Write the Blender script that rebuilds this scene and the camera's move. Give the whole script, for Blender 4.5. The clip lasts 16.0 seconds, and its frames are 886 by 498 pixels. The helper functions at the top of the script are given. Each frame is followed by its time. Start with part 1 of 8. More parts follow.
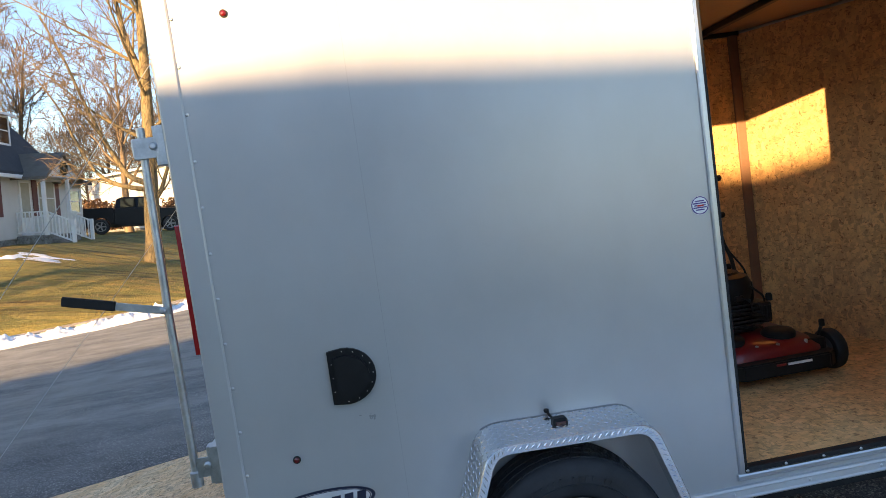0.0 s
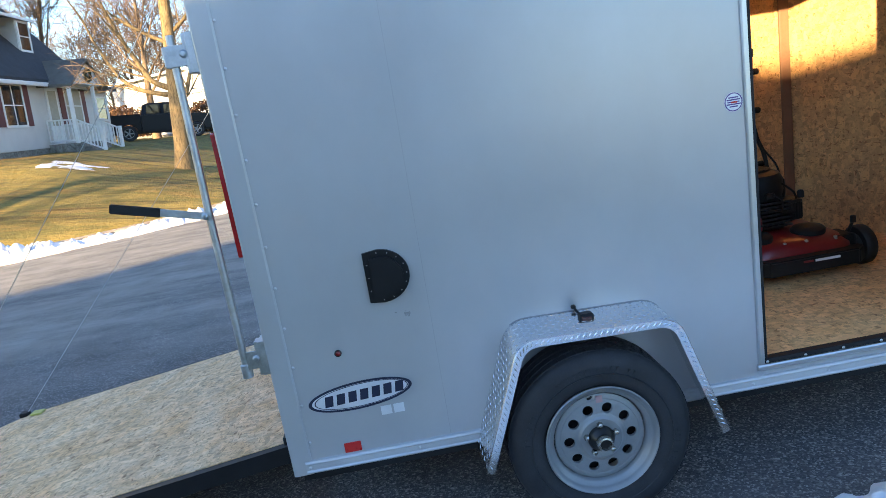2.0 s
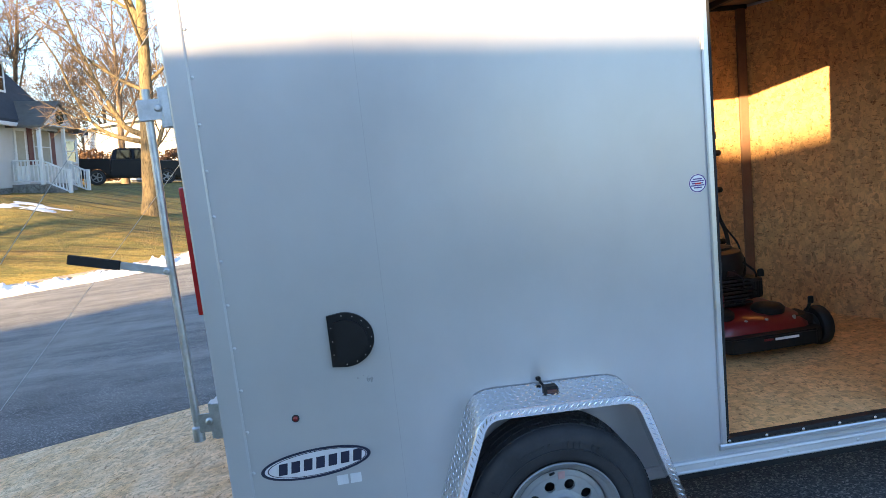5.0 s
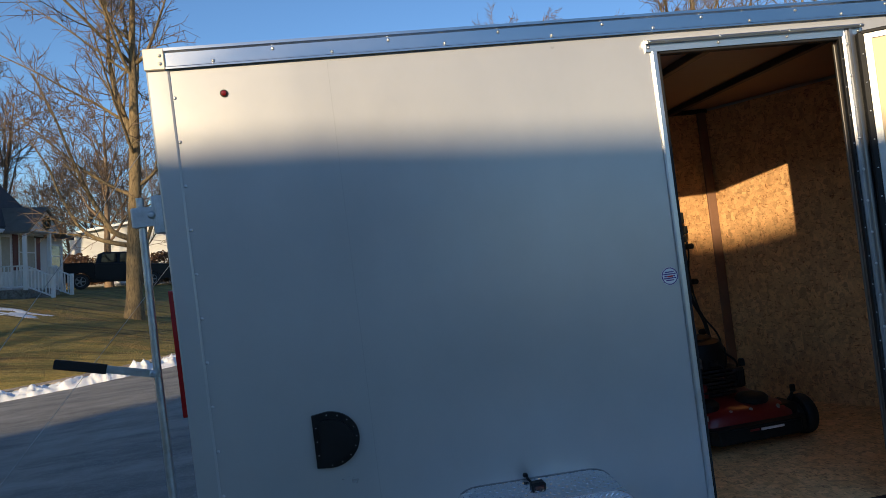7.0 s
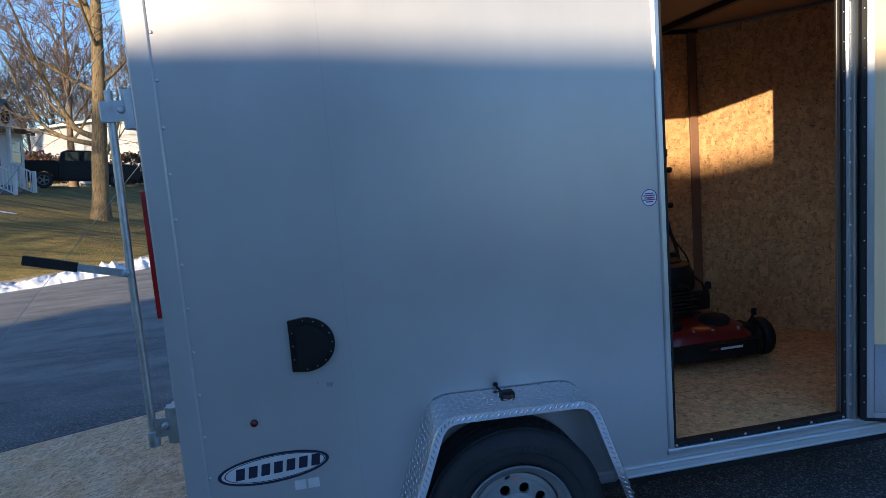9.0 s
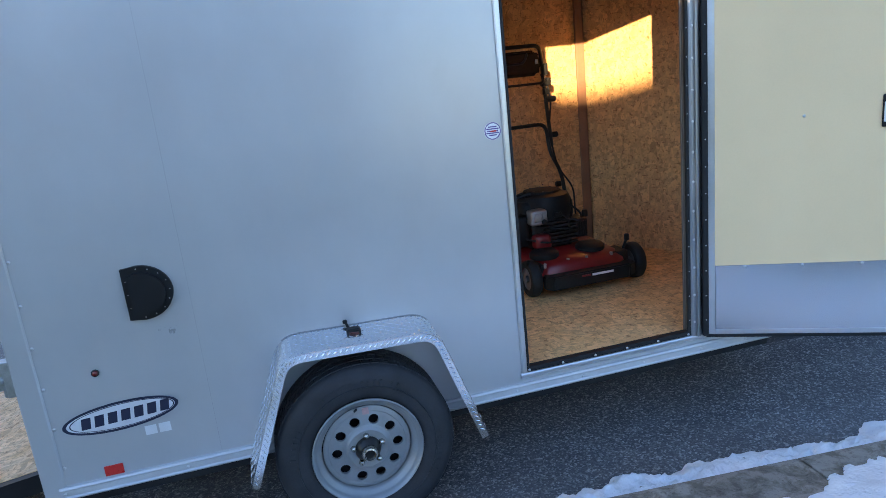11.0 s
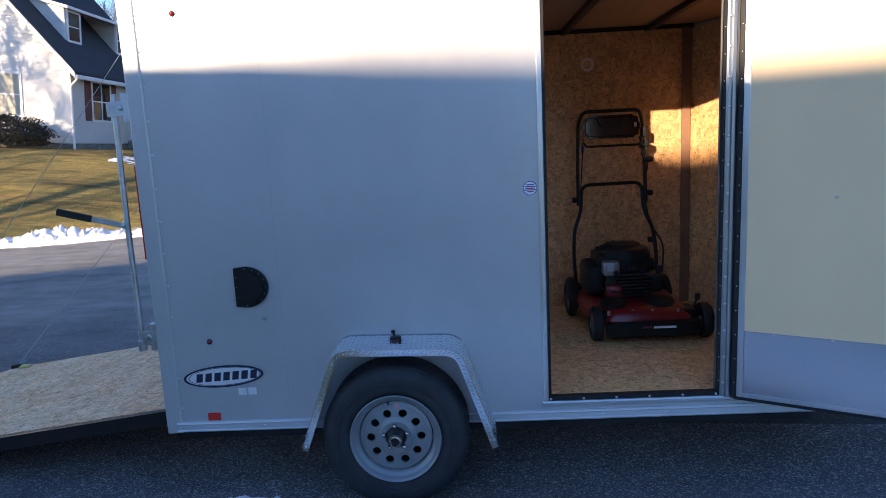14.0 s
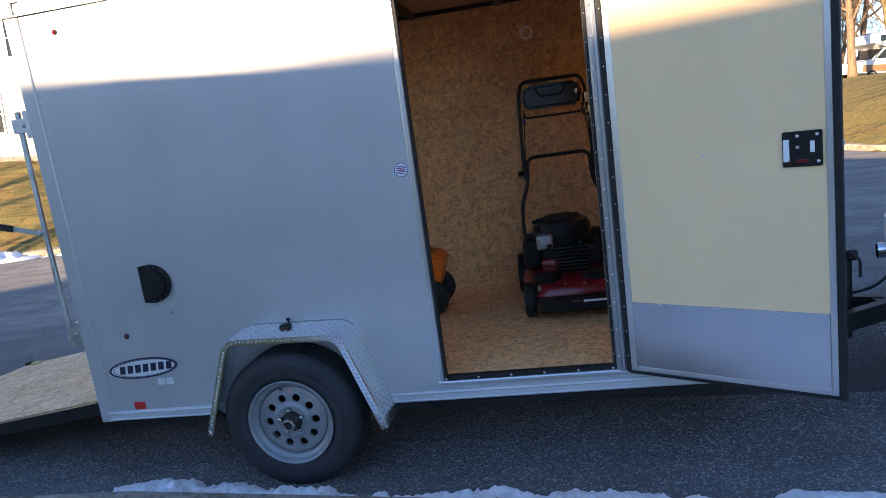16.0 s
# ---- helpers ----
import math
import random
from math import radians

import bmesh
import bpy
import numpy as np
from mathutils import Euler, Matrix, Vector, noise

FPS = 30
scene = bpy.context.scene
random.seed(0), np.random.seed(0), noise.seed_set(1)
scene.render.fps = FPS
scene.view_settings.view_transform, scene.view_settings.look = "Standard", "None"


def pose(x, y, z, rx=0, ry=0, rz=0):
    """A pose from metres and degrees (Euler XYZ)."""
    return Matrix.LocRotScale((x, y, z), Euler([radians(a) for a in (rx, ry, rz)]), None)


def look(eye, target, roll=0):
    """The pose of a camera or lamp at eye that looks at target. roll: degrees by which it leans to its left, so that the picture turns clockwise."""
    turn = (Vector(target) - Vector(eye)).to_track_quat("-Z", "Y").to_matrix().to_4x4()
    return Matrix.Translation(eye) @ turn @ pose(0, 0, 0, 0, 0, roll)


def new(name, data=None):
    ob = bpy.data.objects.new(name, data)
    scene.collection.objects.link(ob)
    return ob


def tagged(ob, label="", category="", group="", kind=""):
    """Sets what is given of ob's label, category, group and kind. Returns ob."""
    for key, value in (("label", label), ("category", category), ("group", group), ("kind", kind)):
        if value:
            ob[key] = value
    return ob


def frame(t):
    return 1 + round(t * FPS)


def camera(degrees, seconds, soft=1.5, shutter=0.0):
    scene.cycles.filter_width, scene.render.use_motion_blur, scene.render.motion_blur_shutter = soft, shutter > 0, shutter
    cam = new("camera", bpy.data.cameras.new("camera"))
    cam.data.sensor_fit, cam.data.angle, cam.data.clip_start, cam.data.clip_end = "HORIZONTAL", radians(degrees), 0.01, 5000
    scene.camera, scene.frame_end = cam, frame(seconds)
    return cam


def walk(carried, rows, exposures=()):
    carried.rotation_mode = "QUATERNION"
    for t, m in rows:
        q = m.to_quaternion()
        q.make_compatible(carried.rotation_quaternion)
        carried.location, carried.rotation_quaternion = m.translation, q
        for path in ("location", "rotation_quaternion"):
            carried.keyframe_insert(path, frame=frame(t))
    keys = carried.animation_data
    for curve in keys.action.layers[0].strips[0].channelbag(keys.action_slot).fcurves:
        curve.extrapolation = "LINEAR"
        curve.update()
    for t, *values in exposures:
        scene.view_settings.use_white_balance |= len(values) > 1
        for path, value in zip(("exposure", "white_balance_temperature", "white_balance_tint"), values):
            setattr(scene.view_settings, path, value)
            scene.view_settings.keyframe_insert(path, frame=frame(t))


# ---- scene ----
cam = camera(69.1, 16.0, soft=0.8)

# The road climbs five degrees towards the front of the trailer. The trailer, the road and the
# camera's path are laid out on the road's own plane (x along the road, y across it, z off it).
GRADE = radians(5.0)
TILT = Matrix.Rotation(-GRADE, 4, "Y")

PATH = [
    (0, (0.732, -2.211, 1.583), (0.962, -0.23, 1.431), -7.9),
    (0.5, (0.689, -2.246, 1.596), (0.877, -0.262, 1.424), -8.5),
    (1, (0.693, -2.239, 1.593), (0.874, -0.264, 1.331), -7.4),
    (1.5, (0.713, -2.244, 1.592), (0.905, -0.289, 1.218), -7.1),
    (2, (0.717, -2.261, 1.595), (0.816, -0.312, 1.157), -9.3),
    (2.5, (0.712, -2.27, 1.596), (0.815, -0.333, 1.107), -7.7),
    (3, (0.714, -2.26, 1.592), (0.865, -0.328, 1.096), -6.6),
    (3.2, (0.72, -2.27, 1.592), (0.903, -0.34, 1.098), -6.8),
    (5.3, (0.721, -2.244, 1.619), (0.969, -0.265, 1.476), -6.0),
    (5.5, (0.726, -2.3, 1.619), (1.014, -0.321, 1.627), -5.8),
    (6, (0.72, -2.311, 1.626), (1.029, -0.337, 1.71), -6.5),
    (6.5, (0.718, -2.321, 1.62), (1.017, -0.344, 1.668), -6.8),
    (7, (0.723, -2.32, 1.622), (1.027, -0.343, 1.642), -7.2),
    (7.5, (0.725, -2.309, 1.62), (1.046, -0.335, 1.632), -6.0),
    (8, (0.72, -2.304, 1.618), (1.02, -0.328, 1.538), -6.5),
    (8.5, (0.705, -2.312, 1.614), (1.03, -0.343, 1.478), -5.8),
    (8.7, (0.699, -2.294, 1.612), (1.046, -0.333, 1.43), -5.1),
    (10.8, (0.995, -2.334, 1.606), (1.436, -0.44, 1.14), -5.5),
    (11, (1.09, -2.38, 1.605), (1.569, -0.498, 1.129), -6.1),
    (11.5, (1.168, -2.469, 1.592), (1.65, -0.574, 1.173), -7.1),
    (12, (1.174, -2.591, 1.666), (1.665, -0.679, 1.341), -5.5),
    (12.5, (1.326, -2.687, 1.665), (1.894, -0.778, 1.483), -5.4),
    (13, (1.524, -2.737, 1.655), (1.767, -0.766, 1.418), -7.2),
    (13.5, (1.581, -2.802, 1.622), (1.748, -0.843, 1.256), -3.3),
    (14, (1.638, -2.95, 1.652), (1.567, -0.977, 1.33), -2.8),
    (14.5, (1.876, -3.002, 1.618), (1.858, -1.034, 1.265), -11.2),
    (15, (2.109, -3.008, 1.612), (2.317, -1.051, 1.257), -8.6),
    (15.5, (2.4, -2.918, 1.588), (2.527, -0.966, 1.171), -8.8),
    (16, (2.592, -2.871, 1.589), (2.249, -0.934, 1.226), -7.8),
]
EXPOSURE = [
    (0.0, 1.78, 8600, 20), (0.5, 0.73, 7250, 17), (1.0, 0.85, 6950, 16), (1.5, 1.73, 6950, 16), (2.0, 2.20, 7350, 16), (2.5, 2.26, 7400, 16),
    (3.0, 2.33, 7450, 16), (3.2, 2.33, 7450, 16), (5.3, 2.26, 7700, 18), (5.5, 1.86, 8150, 21), (6.0, 0.57, 7150, 17), (6.5, 0.12, 6750, 14),
    (7.0, 0.32, 6350, 13), (7.5, 0.43, 6100, 12), (8.0, 0.42, 5750, 12), (8.5, 0.63, 5550, 12), (8.7, 0.68, 5600, 13), (10.8, 2.30, 7300, 20),
    (11.0, 2.30, 7350, 20), (11.5, 2.31, 7400, 20), (12.0, 1.86, 7250, 20), (12.5, 0.64, 6550, 17), (13.0, 0.20, 6400, 17), (13.5, 1.01, 6100, 20),
    (14.0, 1.34, 6050, 22), (14.5, 1.24, 6150, 22), (15.0, 0.99, 6250, 23), (15.5, 1.23, 6400, 24), (16.0, 1.66, 6800, 23),
]
walk(cam, [(t, TILT @ look(eye, target, roll)) for t, eye, target, roll in PATH], EXPOSURE)

# ---- light ----
SUN_WAY = (TILT.to_3x3() @ Vector((-0.556, -1.0, 0.276))).normalized()   # towards the sun
sun_el = math.asin(SUN_WAY.z)
sun_az = math.atan2(SUN_WAY.x, SUN_WAY.y)
world = bpy.data.worlds.new("winter_sky")
scene.world = world
world.use_nodes = True
wn = world.node_tree.nodes
wl = world.node_tree.links
sky = wn.new("ShaderNodeTexSky")
sky.sky_type = "NISHITA"
sky.sun_disc = False
sky.sun_elevation = sun_el
sky.sun_rotation = sun_az
sky.altitude = 100
sky.air_density = 1.0
sky.dust_density = 0.1
sky.ozone_density = 4.0
wn["Background"].inputs["Strength"].default_value = 0.15
wl.new(sky.outputs["Color"], wn["Background"].inputs["Color"])
sun_data = bpy.data.lights.new("sun", "SUN")
sun_data.energy = 4.9
sun_data.angle = radians(0.55)
sun_data.color = (1.0, 0.78, 0.46)
sun = new("sun", sun_data)
sun.rotation_mode = "QUATERNION"
sun.rotation_quaternion = SUN_WAY.to_track_quat("Z", "Y")

# ---- helpers for shapes ----
def part(name, bm, material, parent, label="", smooth=False, sharp=0.6):
    """Links a bmesh as one mesh object under a thing or a part."""
    bmesh.ops.recalc_face_normals(bm, faces=bm.faces)
    me = bpy.data.meshes.new(name)
    bm.to_mesh(me)
    bm.free()
    me.materials.append(material)
    if smooth:
        me.shade_smooth()
        me.set_sharp_from_angle(angle=sharp)
    ob = new(name, me)
    ob.parent = parent
    if label:
        ob["label"] = label
    return ob


def share(name, me, parent, m, label=""):
    """One more piece on a mesh that exists already."""
    ob = new(name, me)
    ob.parent = parent
    ob.matrix_basis = m
    if label:
        ob["label"] = label
    return ob


def thing(name, m, label, category, group="", kind=""):
    ob = new(name)
    ob.empty_display_size = 0.1
    ob.matrix_world = m
    return tagged(ob, label, category, group, kind)


def single(name, bm, material, m, label, category="", group="", kind="", smooth=False):
    ob = part(name, bm, material, None, "", smooth)
    ob.matrix_world = m
    return tagged(ob, label, category, group, kind)


def box(bm, x0, x1, y0, y1, z0, z1, bevel=0.0, seg=1):
    m = Matrix.LocRotScale(((x0 + x1) / 2, (y0 + y1) / 2, (z0 + z1) / 2), None, (abs(x1 - x0), abs(y1 - y0), abs(z1 - z0)))
    made = bmesh.ops.create_cube(bm, size=1, matrix=m)["verts"]
    if bevel:
        edges = list({e for v in made for e in v.link_edges})
        bmesh.ops.bevel(bm, geom=edges, offset=bevel, segments=seg, affect="EDGES", profile=0.6)
    return bm


def bmesh_cube(m):
    bm = bmesh.new()
    bmesh.ops.create_cube(bm, size=1, matrix=m)
    return bm


def slab(x0, x1, y0, y1, z0, z1, bevel=0.0, seg=1):
    return box(bmesh.new(), x0, x1, y0, y1, z0, z1, bevel, seg)


def prism(bm, pts, axis, a, b):
    """A polygon in the plane across axis, pushed from a to b along it. pts: the two other coordinates, in the order x, y, z."""
    def full(p, v):
        q = list(p)
        q.insert("xyz".index(axis), v)
        return q
    lo = [bm.verts.new(full(p, a)) for p in pts]
    hi = [bm.verts.new(full(p, b)) for p in pts]
    n = len(pts)
    bm.faces.new(lo)
    bm.faces.new(hi[::-1])
    for k in range(n):
        bm.faces.new((lo[k], hi[k], hi[(k + 1) % n], lo[(k + 1) % n]))
    return bm


def tube(bm, pts, r, seg=8, cap=True, r_end=None):
    """A round bar along a line of points."""
    pts = [Vector(p) for p in pts]
    rings, n = [], len(pts)
    side = None
    for k, p in enumerate(pts):
        d = (pts[min(k + 1, n - 1)] - pts[max(k - 1, 0)]).normalized()
        if side is None:
            side = d.orthogonal().normalized()
        side = (side - d * side.dot(d)).normalized()
        up = d.cross(side)
        rad = r if r_end is None else r + (r_end - r) * k / (n - 1)
        rings.append([bm.verts.new(p + rad * (math.cos(a) * side + math.sin(a) * up)) for a in (2 * math.pi * i / seg for i in range(seg))])
    for one, two in zip(rings, rings[1:]):
        for i in range(seg):
            bm.faces.new((one[i], one[(i + 1) % seg], two[(i + 1) % seg], two[i]))
    if cap:
        bm.faces.new(rings[0])
        bm.faces.new(rings[-1][::-1])
    return bm


def rounded(pts, r, n=4):
    """A line of points with its corners rounded off by r."""
    pts = [Vector(p) for p in pts]
    out = [pts[0]]
    for a, b, c in zip(pts, pts[1:], pts[2:]):
        u, v = (a - b), (c - b)
        k = min(r, u.length * 0.45, v.length * 0.45)
        p, q = b + u.normalized() * k, b + v.normalized() * k
        for i in range(n + 1):
            s = i / n
            out.append(p * (1 - s) ** 2 + b * 2 * s * (1 - s) + q * s * s)
    return out + [pts[-1]]


def lathe(bm, prof, seg, m, close=True):
    """Turns a profile of (radius, height) round the z axis of m."""
    rings = []
    for r, h in prof:
        if r < 1e-6:
            rings.append([bm.verts.new(m @ Vector((0, 0, h)))])
        else:
            rings.append([bm.verts.new(m @ Vector((r * math.cos(a), r * math.sin(a), h))) for a in (2 * math.pi * i / seg for i in range(seg))])
    for one, two in zip(rings, rings[1:]):
        for i in range(seg):
            j = (i + 1) % seg
            if len(one) == 1 and len(two) == 1:
                continue
            if len(one) == 1:
                bm.faces.new((one[0], two[i], two[j]))
            elif len(two) == 1:
                bm.faces.new((one[i], one[j], two[0]))
            else:
                bm.faces.new((one[i], one[j], two[j], two[i]))
    if close and len(rings[0]) > 1:
        bm.faces.new(rings[0][::-1])
    if close and len(rings[-1]) > 1:
        bm.faces.new(rings[-1])
    return bm


FACE_OUT = Matrix.Rotation(radians(90), 4, "X")      # turns z towards -y, out of the trailer's side


# ---- materials ----
def nodes_of(name):
    ma = bpy.data.materials.new(name)
    ma.use_nodes = True
    nt = ma.node_tree
    return ma, nt, nt.nodes["Principled BSDF"]


def coords(nt, scale=(1, 1, 1), turn=(0, 0, 0)):
    tc = nt.nodes.new("ShaderNodeTexCoord")
    mp = nt.nodes.new("ShaderNodeMapping")
    mp.inputs["Scale"].default_value = scale
    mp.inputs["Rotation"].default_value = turn
    nt.links.new(tc.outputs["Object"], mp.inputs["Vector"])
    return mp.outputs["Vector"]


def noise_of(nt, vec, scale, detail=4.0, rough=0.55, warp=0.0):
    n = nt.nodes.new("ShaderNodeTexNoise")
    n.inputs["Scale"].default_value = scale
    n.inputs["Detail"].default_value = detail
    n.inputs["Roughness"].default_value = rough
    n.inputs["Distortion"].default_value = warp
    nt.links.new(vec, n.inputs["Vector"])
    return n.outputs["Fac"]


def ramp_of(nt, fac, stops):
    r = nt.nodes.new("ShaderNodeValToRGB")
    el = r.color_ramp.elements
    while len(el) < len(stops):
        el.new(0.5)
    for e, (p, c) in zip(el, stops):
        e.position = p
        e.color = (*c, 1) if len(c) == 3 else c
    nt.links.new(fac, r.inputs["Fac"])
    return r.outputs["Color"]


def mixed(nt, fac, a, b, how="MIX"):
    m = nt.nodes.new("ShaderNodeMix")
    m.data_type = "RGBA"
    m.blend_type = how
    m.clamp_result = True
    for key, v in ((0, fac), (6, a), (7, b)):
        if hasattr(v, "is_output"):
            nt.links.new(v, m.inputs[key])
        elif key == 0:
            m.inputs[key].default_value = v
        else:
            m.inputs[key].default_value = (*v, 1)
    return m.outputs[2]


def bump_of(nt, bsdf, height, strength, distance):
    b = nt.nodes.new("ShaderNodeBump")
    b.inputs["Strength"].default_value = strength
    b.inputs["Distance"].default_value = distance
    nt.links.new(height, b.inputs["Height"])
    nt.links.new(b.outputs["Normal"], bsdf.inputs["Normal"])
    return b


def shade(c, k):
    return tuple(min(1.0, v * k) for v in c)


def surface(name, base, rough=0.6, metal=0.0, vary=0.15, scale=4.0, fine=80.0, bump=0.15, depth=0.001, coat=0.0, stretch=(1, 1, 1), rvary=0.1, spec=0.5):
    """A plain surface with stains at a large scale, grain at a small one, and a little relief."""
    ma, nt, b = nodes_of(name)
    vec = coords(nt, stretch)
    big = noise_of(nt, vec, scale, 5)
    small = noise_of(nt, vec, fine, 3)
    c = ramp_of(nt, big, [(0.25, shade(base, 1 - vary)), (0.75, shade(base, 1 + vary))])
    c2 = ramp_of(nt, small, [(0.2, (1 - vary * 0.7,) * 3), (0.8, (1, 1, 1))])
    nt.links.new(mixed(nt, 1.0, c, c2, "MULTIPLY"), b.inputs["Base Color"])
    mr = nt.nodes.new("ShaderNodeMapRange")
    mr.inputs["To Min"].default_value = max(0.02, rough - rvary)
    mr.inputs["To Max"].default_value = min(1.0, rough + rvary)
    nt.links.new(big, mr.inputs["Value"])
    nt.links.new(mr.outputs["Result"], b.inputs["Roughness"])
    b.inputs["Metallic"].default_value = metal
    b.inputs["Coat Weight"].default_value = coat
    b.inputs["Specular IOR Level"].default_value = spec
    b.inputs["Coat Roughness"].default_value = 0.08
    if bump:
        bump_of(nt, b, small, bump, depth)
    return ma


def skin_material():
    """Silver paint on thin aluminium sheet that bellies a little between its posts."""
    ma, nt, b = nodes_of("silver_skin")
    vec = coords(nt)
    wave = noise_of(nt, coords(nt, (1.4, 1, 0.8)), 1.6, 2, 0.4)
    grain = noise_of(nt, vec, 900, 2)
    dust = noise_of(nt, coords(nt, (0.8, 1, 0.6)), 3.0, 7, 0.6)
    c = ramp_of(nt, dust, [(0.3, (0.425, 0.427, 0.43)), (0.7, (0.485, 0.487, 0.487))])
    nt.links.new(c, b.inputs["Base Color"])
    b.inputs["Metallic"].default_value = 0.3
    rr = ramp_of(nt, dust, [(0.3, (0.27,) * 3), (0.75, (0.33,) * 3)])
    nt.links.new(rr, b.inputs["Roughness"])
    add = nt.nodes.new("ShaderNodeMath")
    add.operation = "MULTIPLY_ADD"
    add.inputs[1].default_value = 0.012
    nt.links.new(grain, add.inputs[0])
    nt.links.new(wave, add.inputs[2])
    bump_of(nt, b, add.outputs[0], 0.5, 0.009)
    return ma


def osb_material(name, base, turn=(0, 0, 0), worn=0.0, mottle=0.0, flecks=0.8):
    """Pressed wood flakes, a few centimetres long, laid every way, with dark slivers between them."""
    ma, nt, b = nodes_of(name)
    layers = []
    for sx, sy, sz, rot in ((20, 52, 52, 0.4), (52, 20, 20, -0.5), (26, 52, 18, 1.2)):
        v = nt.nodes.new("ShaderNodeTexVoronoi")
        v.inputs["Scale"].default_value = 1.0
        vec = coords(nt, (sx, sy, sz), (rot + turn[0], rot * 0.7 + turn[1], rot * 1.3 + turn[2]))
        nt.links.new(vec, v.inputs["Vector"])
        layers.append(v)
    pick = noise_of(nt, coords(nt), 16, 3)
    pick2 = noise_of(nt, coords(nt), 23, 3, 0.6, 0.6)
    cols = []
    for v in layers:
        sep = nt.nodes.new("ShaderNodeSeparateColor")
        nt.links.new(v.outputs["Color"], sep.inputs["Color"])
        cols.append(ramp_of(nt, sep.outputs[0], [(0.0, shade(base, 0.66)), (0.35, shade(base, 0.92)), (0.7, shade(base, 1.06)), (1.0, shade(base, 1.24))]))
    f1 = ramp_of(nt, pick, [(0.46, (0, 0, 0)), (0.54, (1, 1, 1))])
    f2 = ramp_of(nt, pick2, [(0.5, (0, 0, 0)), (0.58, (1, 1, 1))])
    c = mixed(nt, f2, mixed(nt, f1, cols[0], cols[1]), cols[2])
    for k, (st, tr) in enumerate((((34, 34, 110), (0.5, 0.3, 0.2)), ((110, 34, 40), (0.2, -0.6, 0.9)))):
        sliver = noise_of(nt, coords(nt, st, tr), 1.0, 1.5, 0.5, 0.4)
        c = mixed(nt, flecks, c, ramp_of(nt, sliver, [(0.29, (0.42, 0.30, 0.21)), (0.37, (1, 1, 1))]), "MULTIPLY")
    cloud = ramp_of(nt, noise_of(nt, coords(nt), 3.2, 5, 0.6), [(0.3, (0.86, 0.83, 0.80)), (0.65, (1, 1, 1))])
    c = mixed(nt, 0.8, c, cloud, "MULTIPLY")
    if worn:
        dirt = noise_of(nt, coords(nt), 2.5, 6)
        c = mixed(nt, ramp_of(nt, dirt, [(0.35, (0, 0, 0)), (0.7, (worn,) * 3)]), c, (0.46, 0.33, 0.22))
    if mottle:
        spots = ramp_of(nt, noise_of(nt, coords(nt), 5.5, 6, 0.6, 0.4), [(0.35, (1.0, 1.0, 1.0)), (0.62, (0.88, 0.70, 0.50))])
        c = mixed(nt, mottle, c, spots, "MULTIPLY")
        rub = ramp_of(nt, noise_of(nt, coords(nt, (1, 2, 1)), 46, 4, 0.65), [(0.34, (0.50, 0.44, 0.38)), (0.46, (1, 1, 1))])
        c = mixed(nt, mottle, c, rub, "MULTIPLY")
    nt.links.new(c, b.inputs["Base Color"])
    b.inputs["Roughness"].default_value = 0.62
    bump_of(nt, b, c, 0.25 + 0.5 * mottle, 0.002 + 0.002 * mottle)
    return ma


OIL = (4.50, 0.03, 0.394)


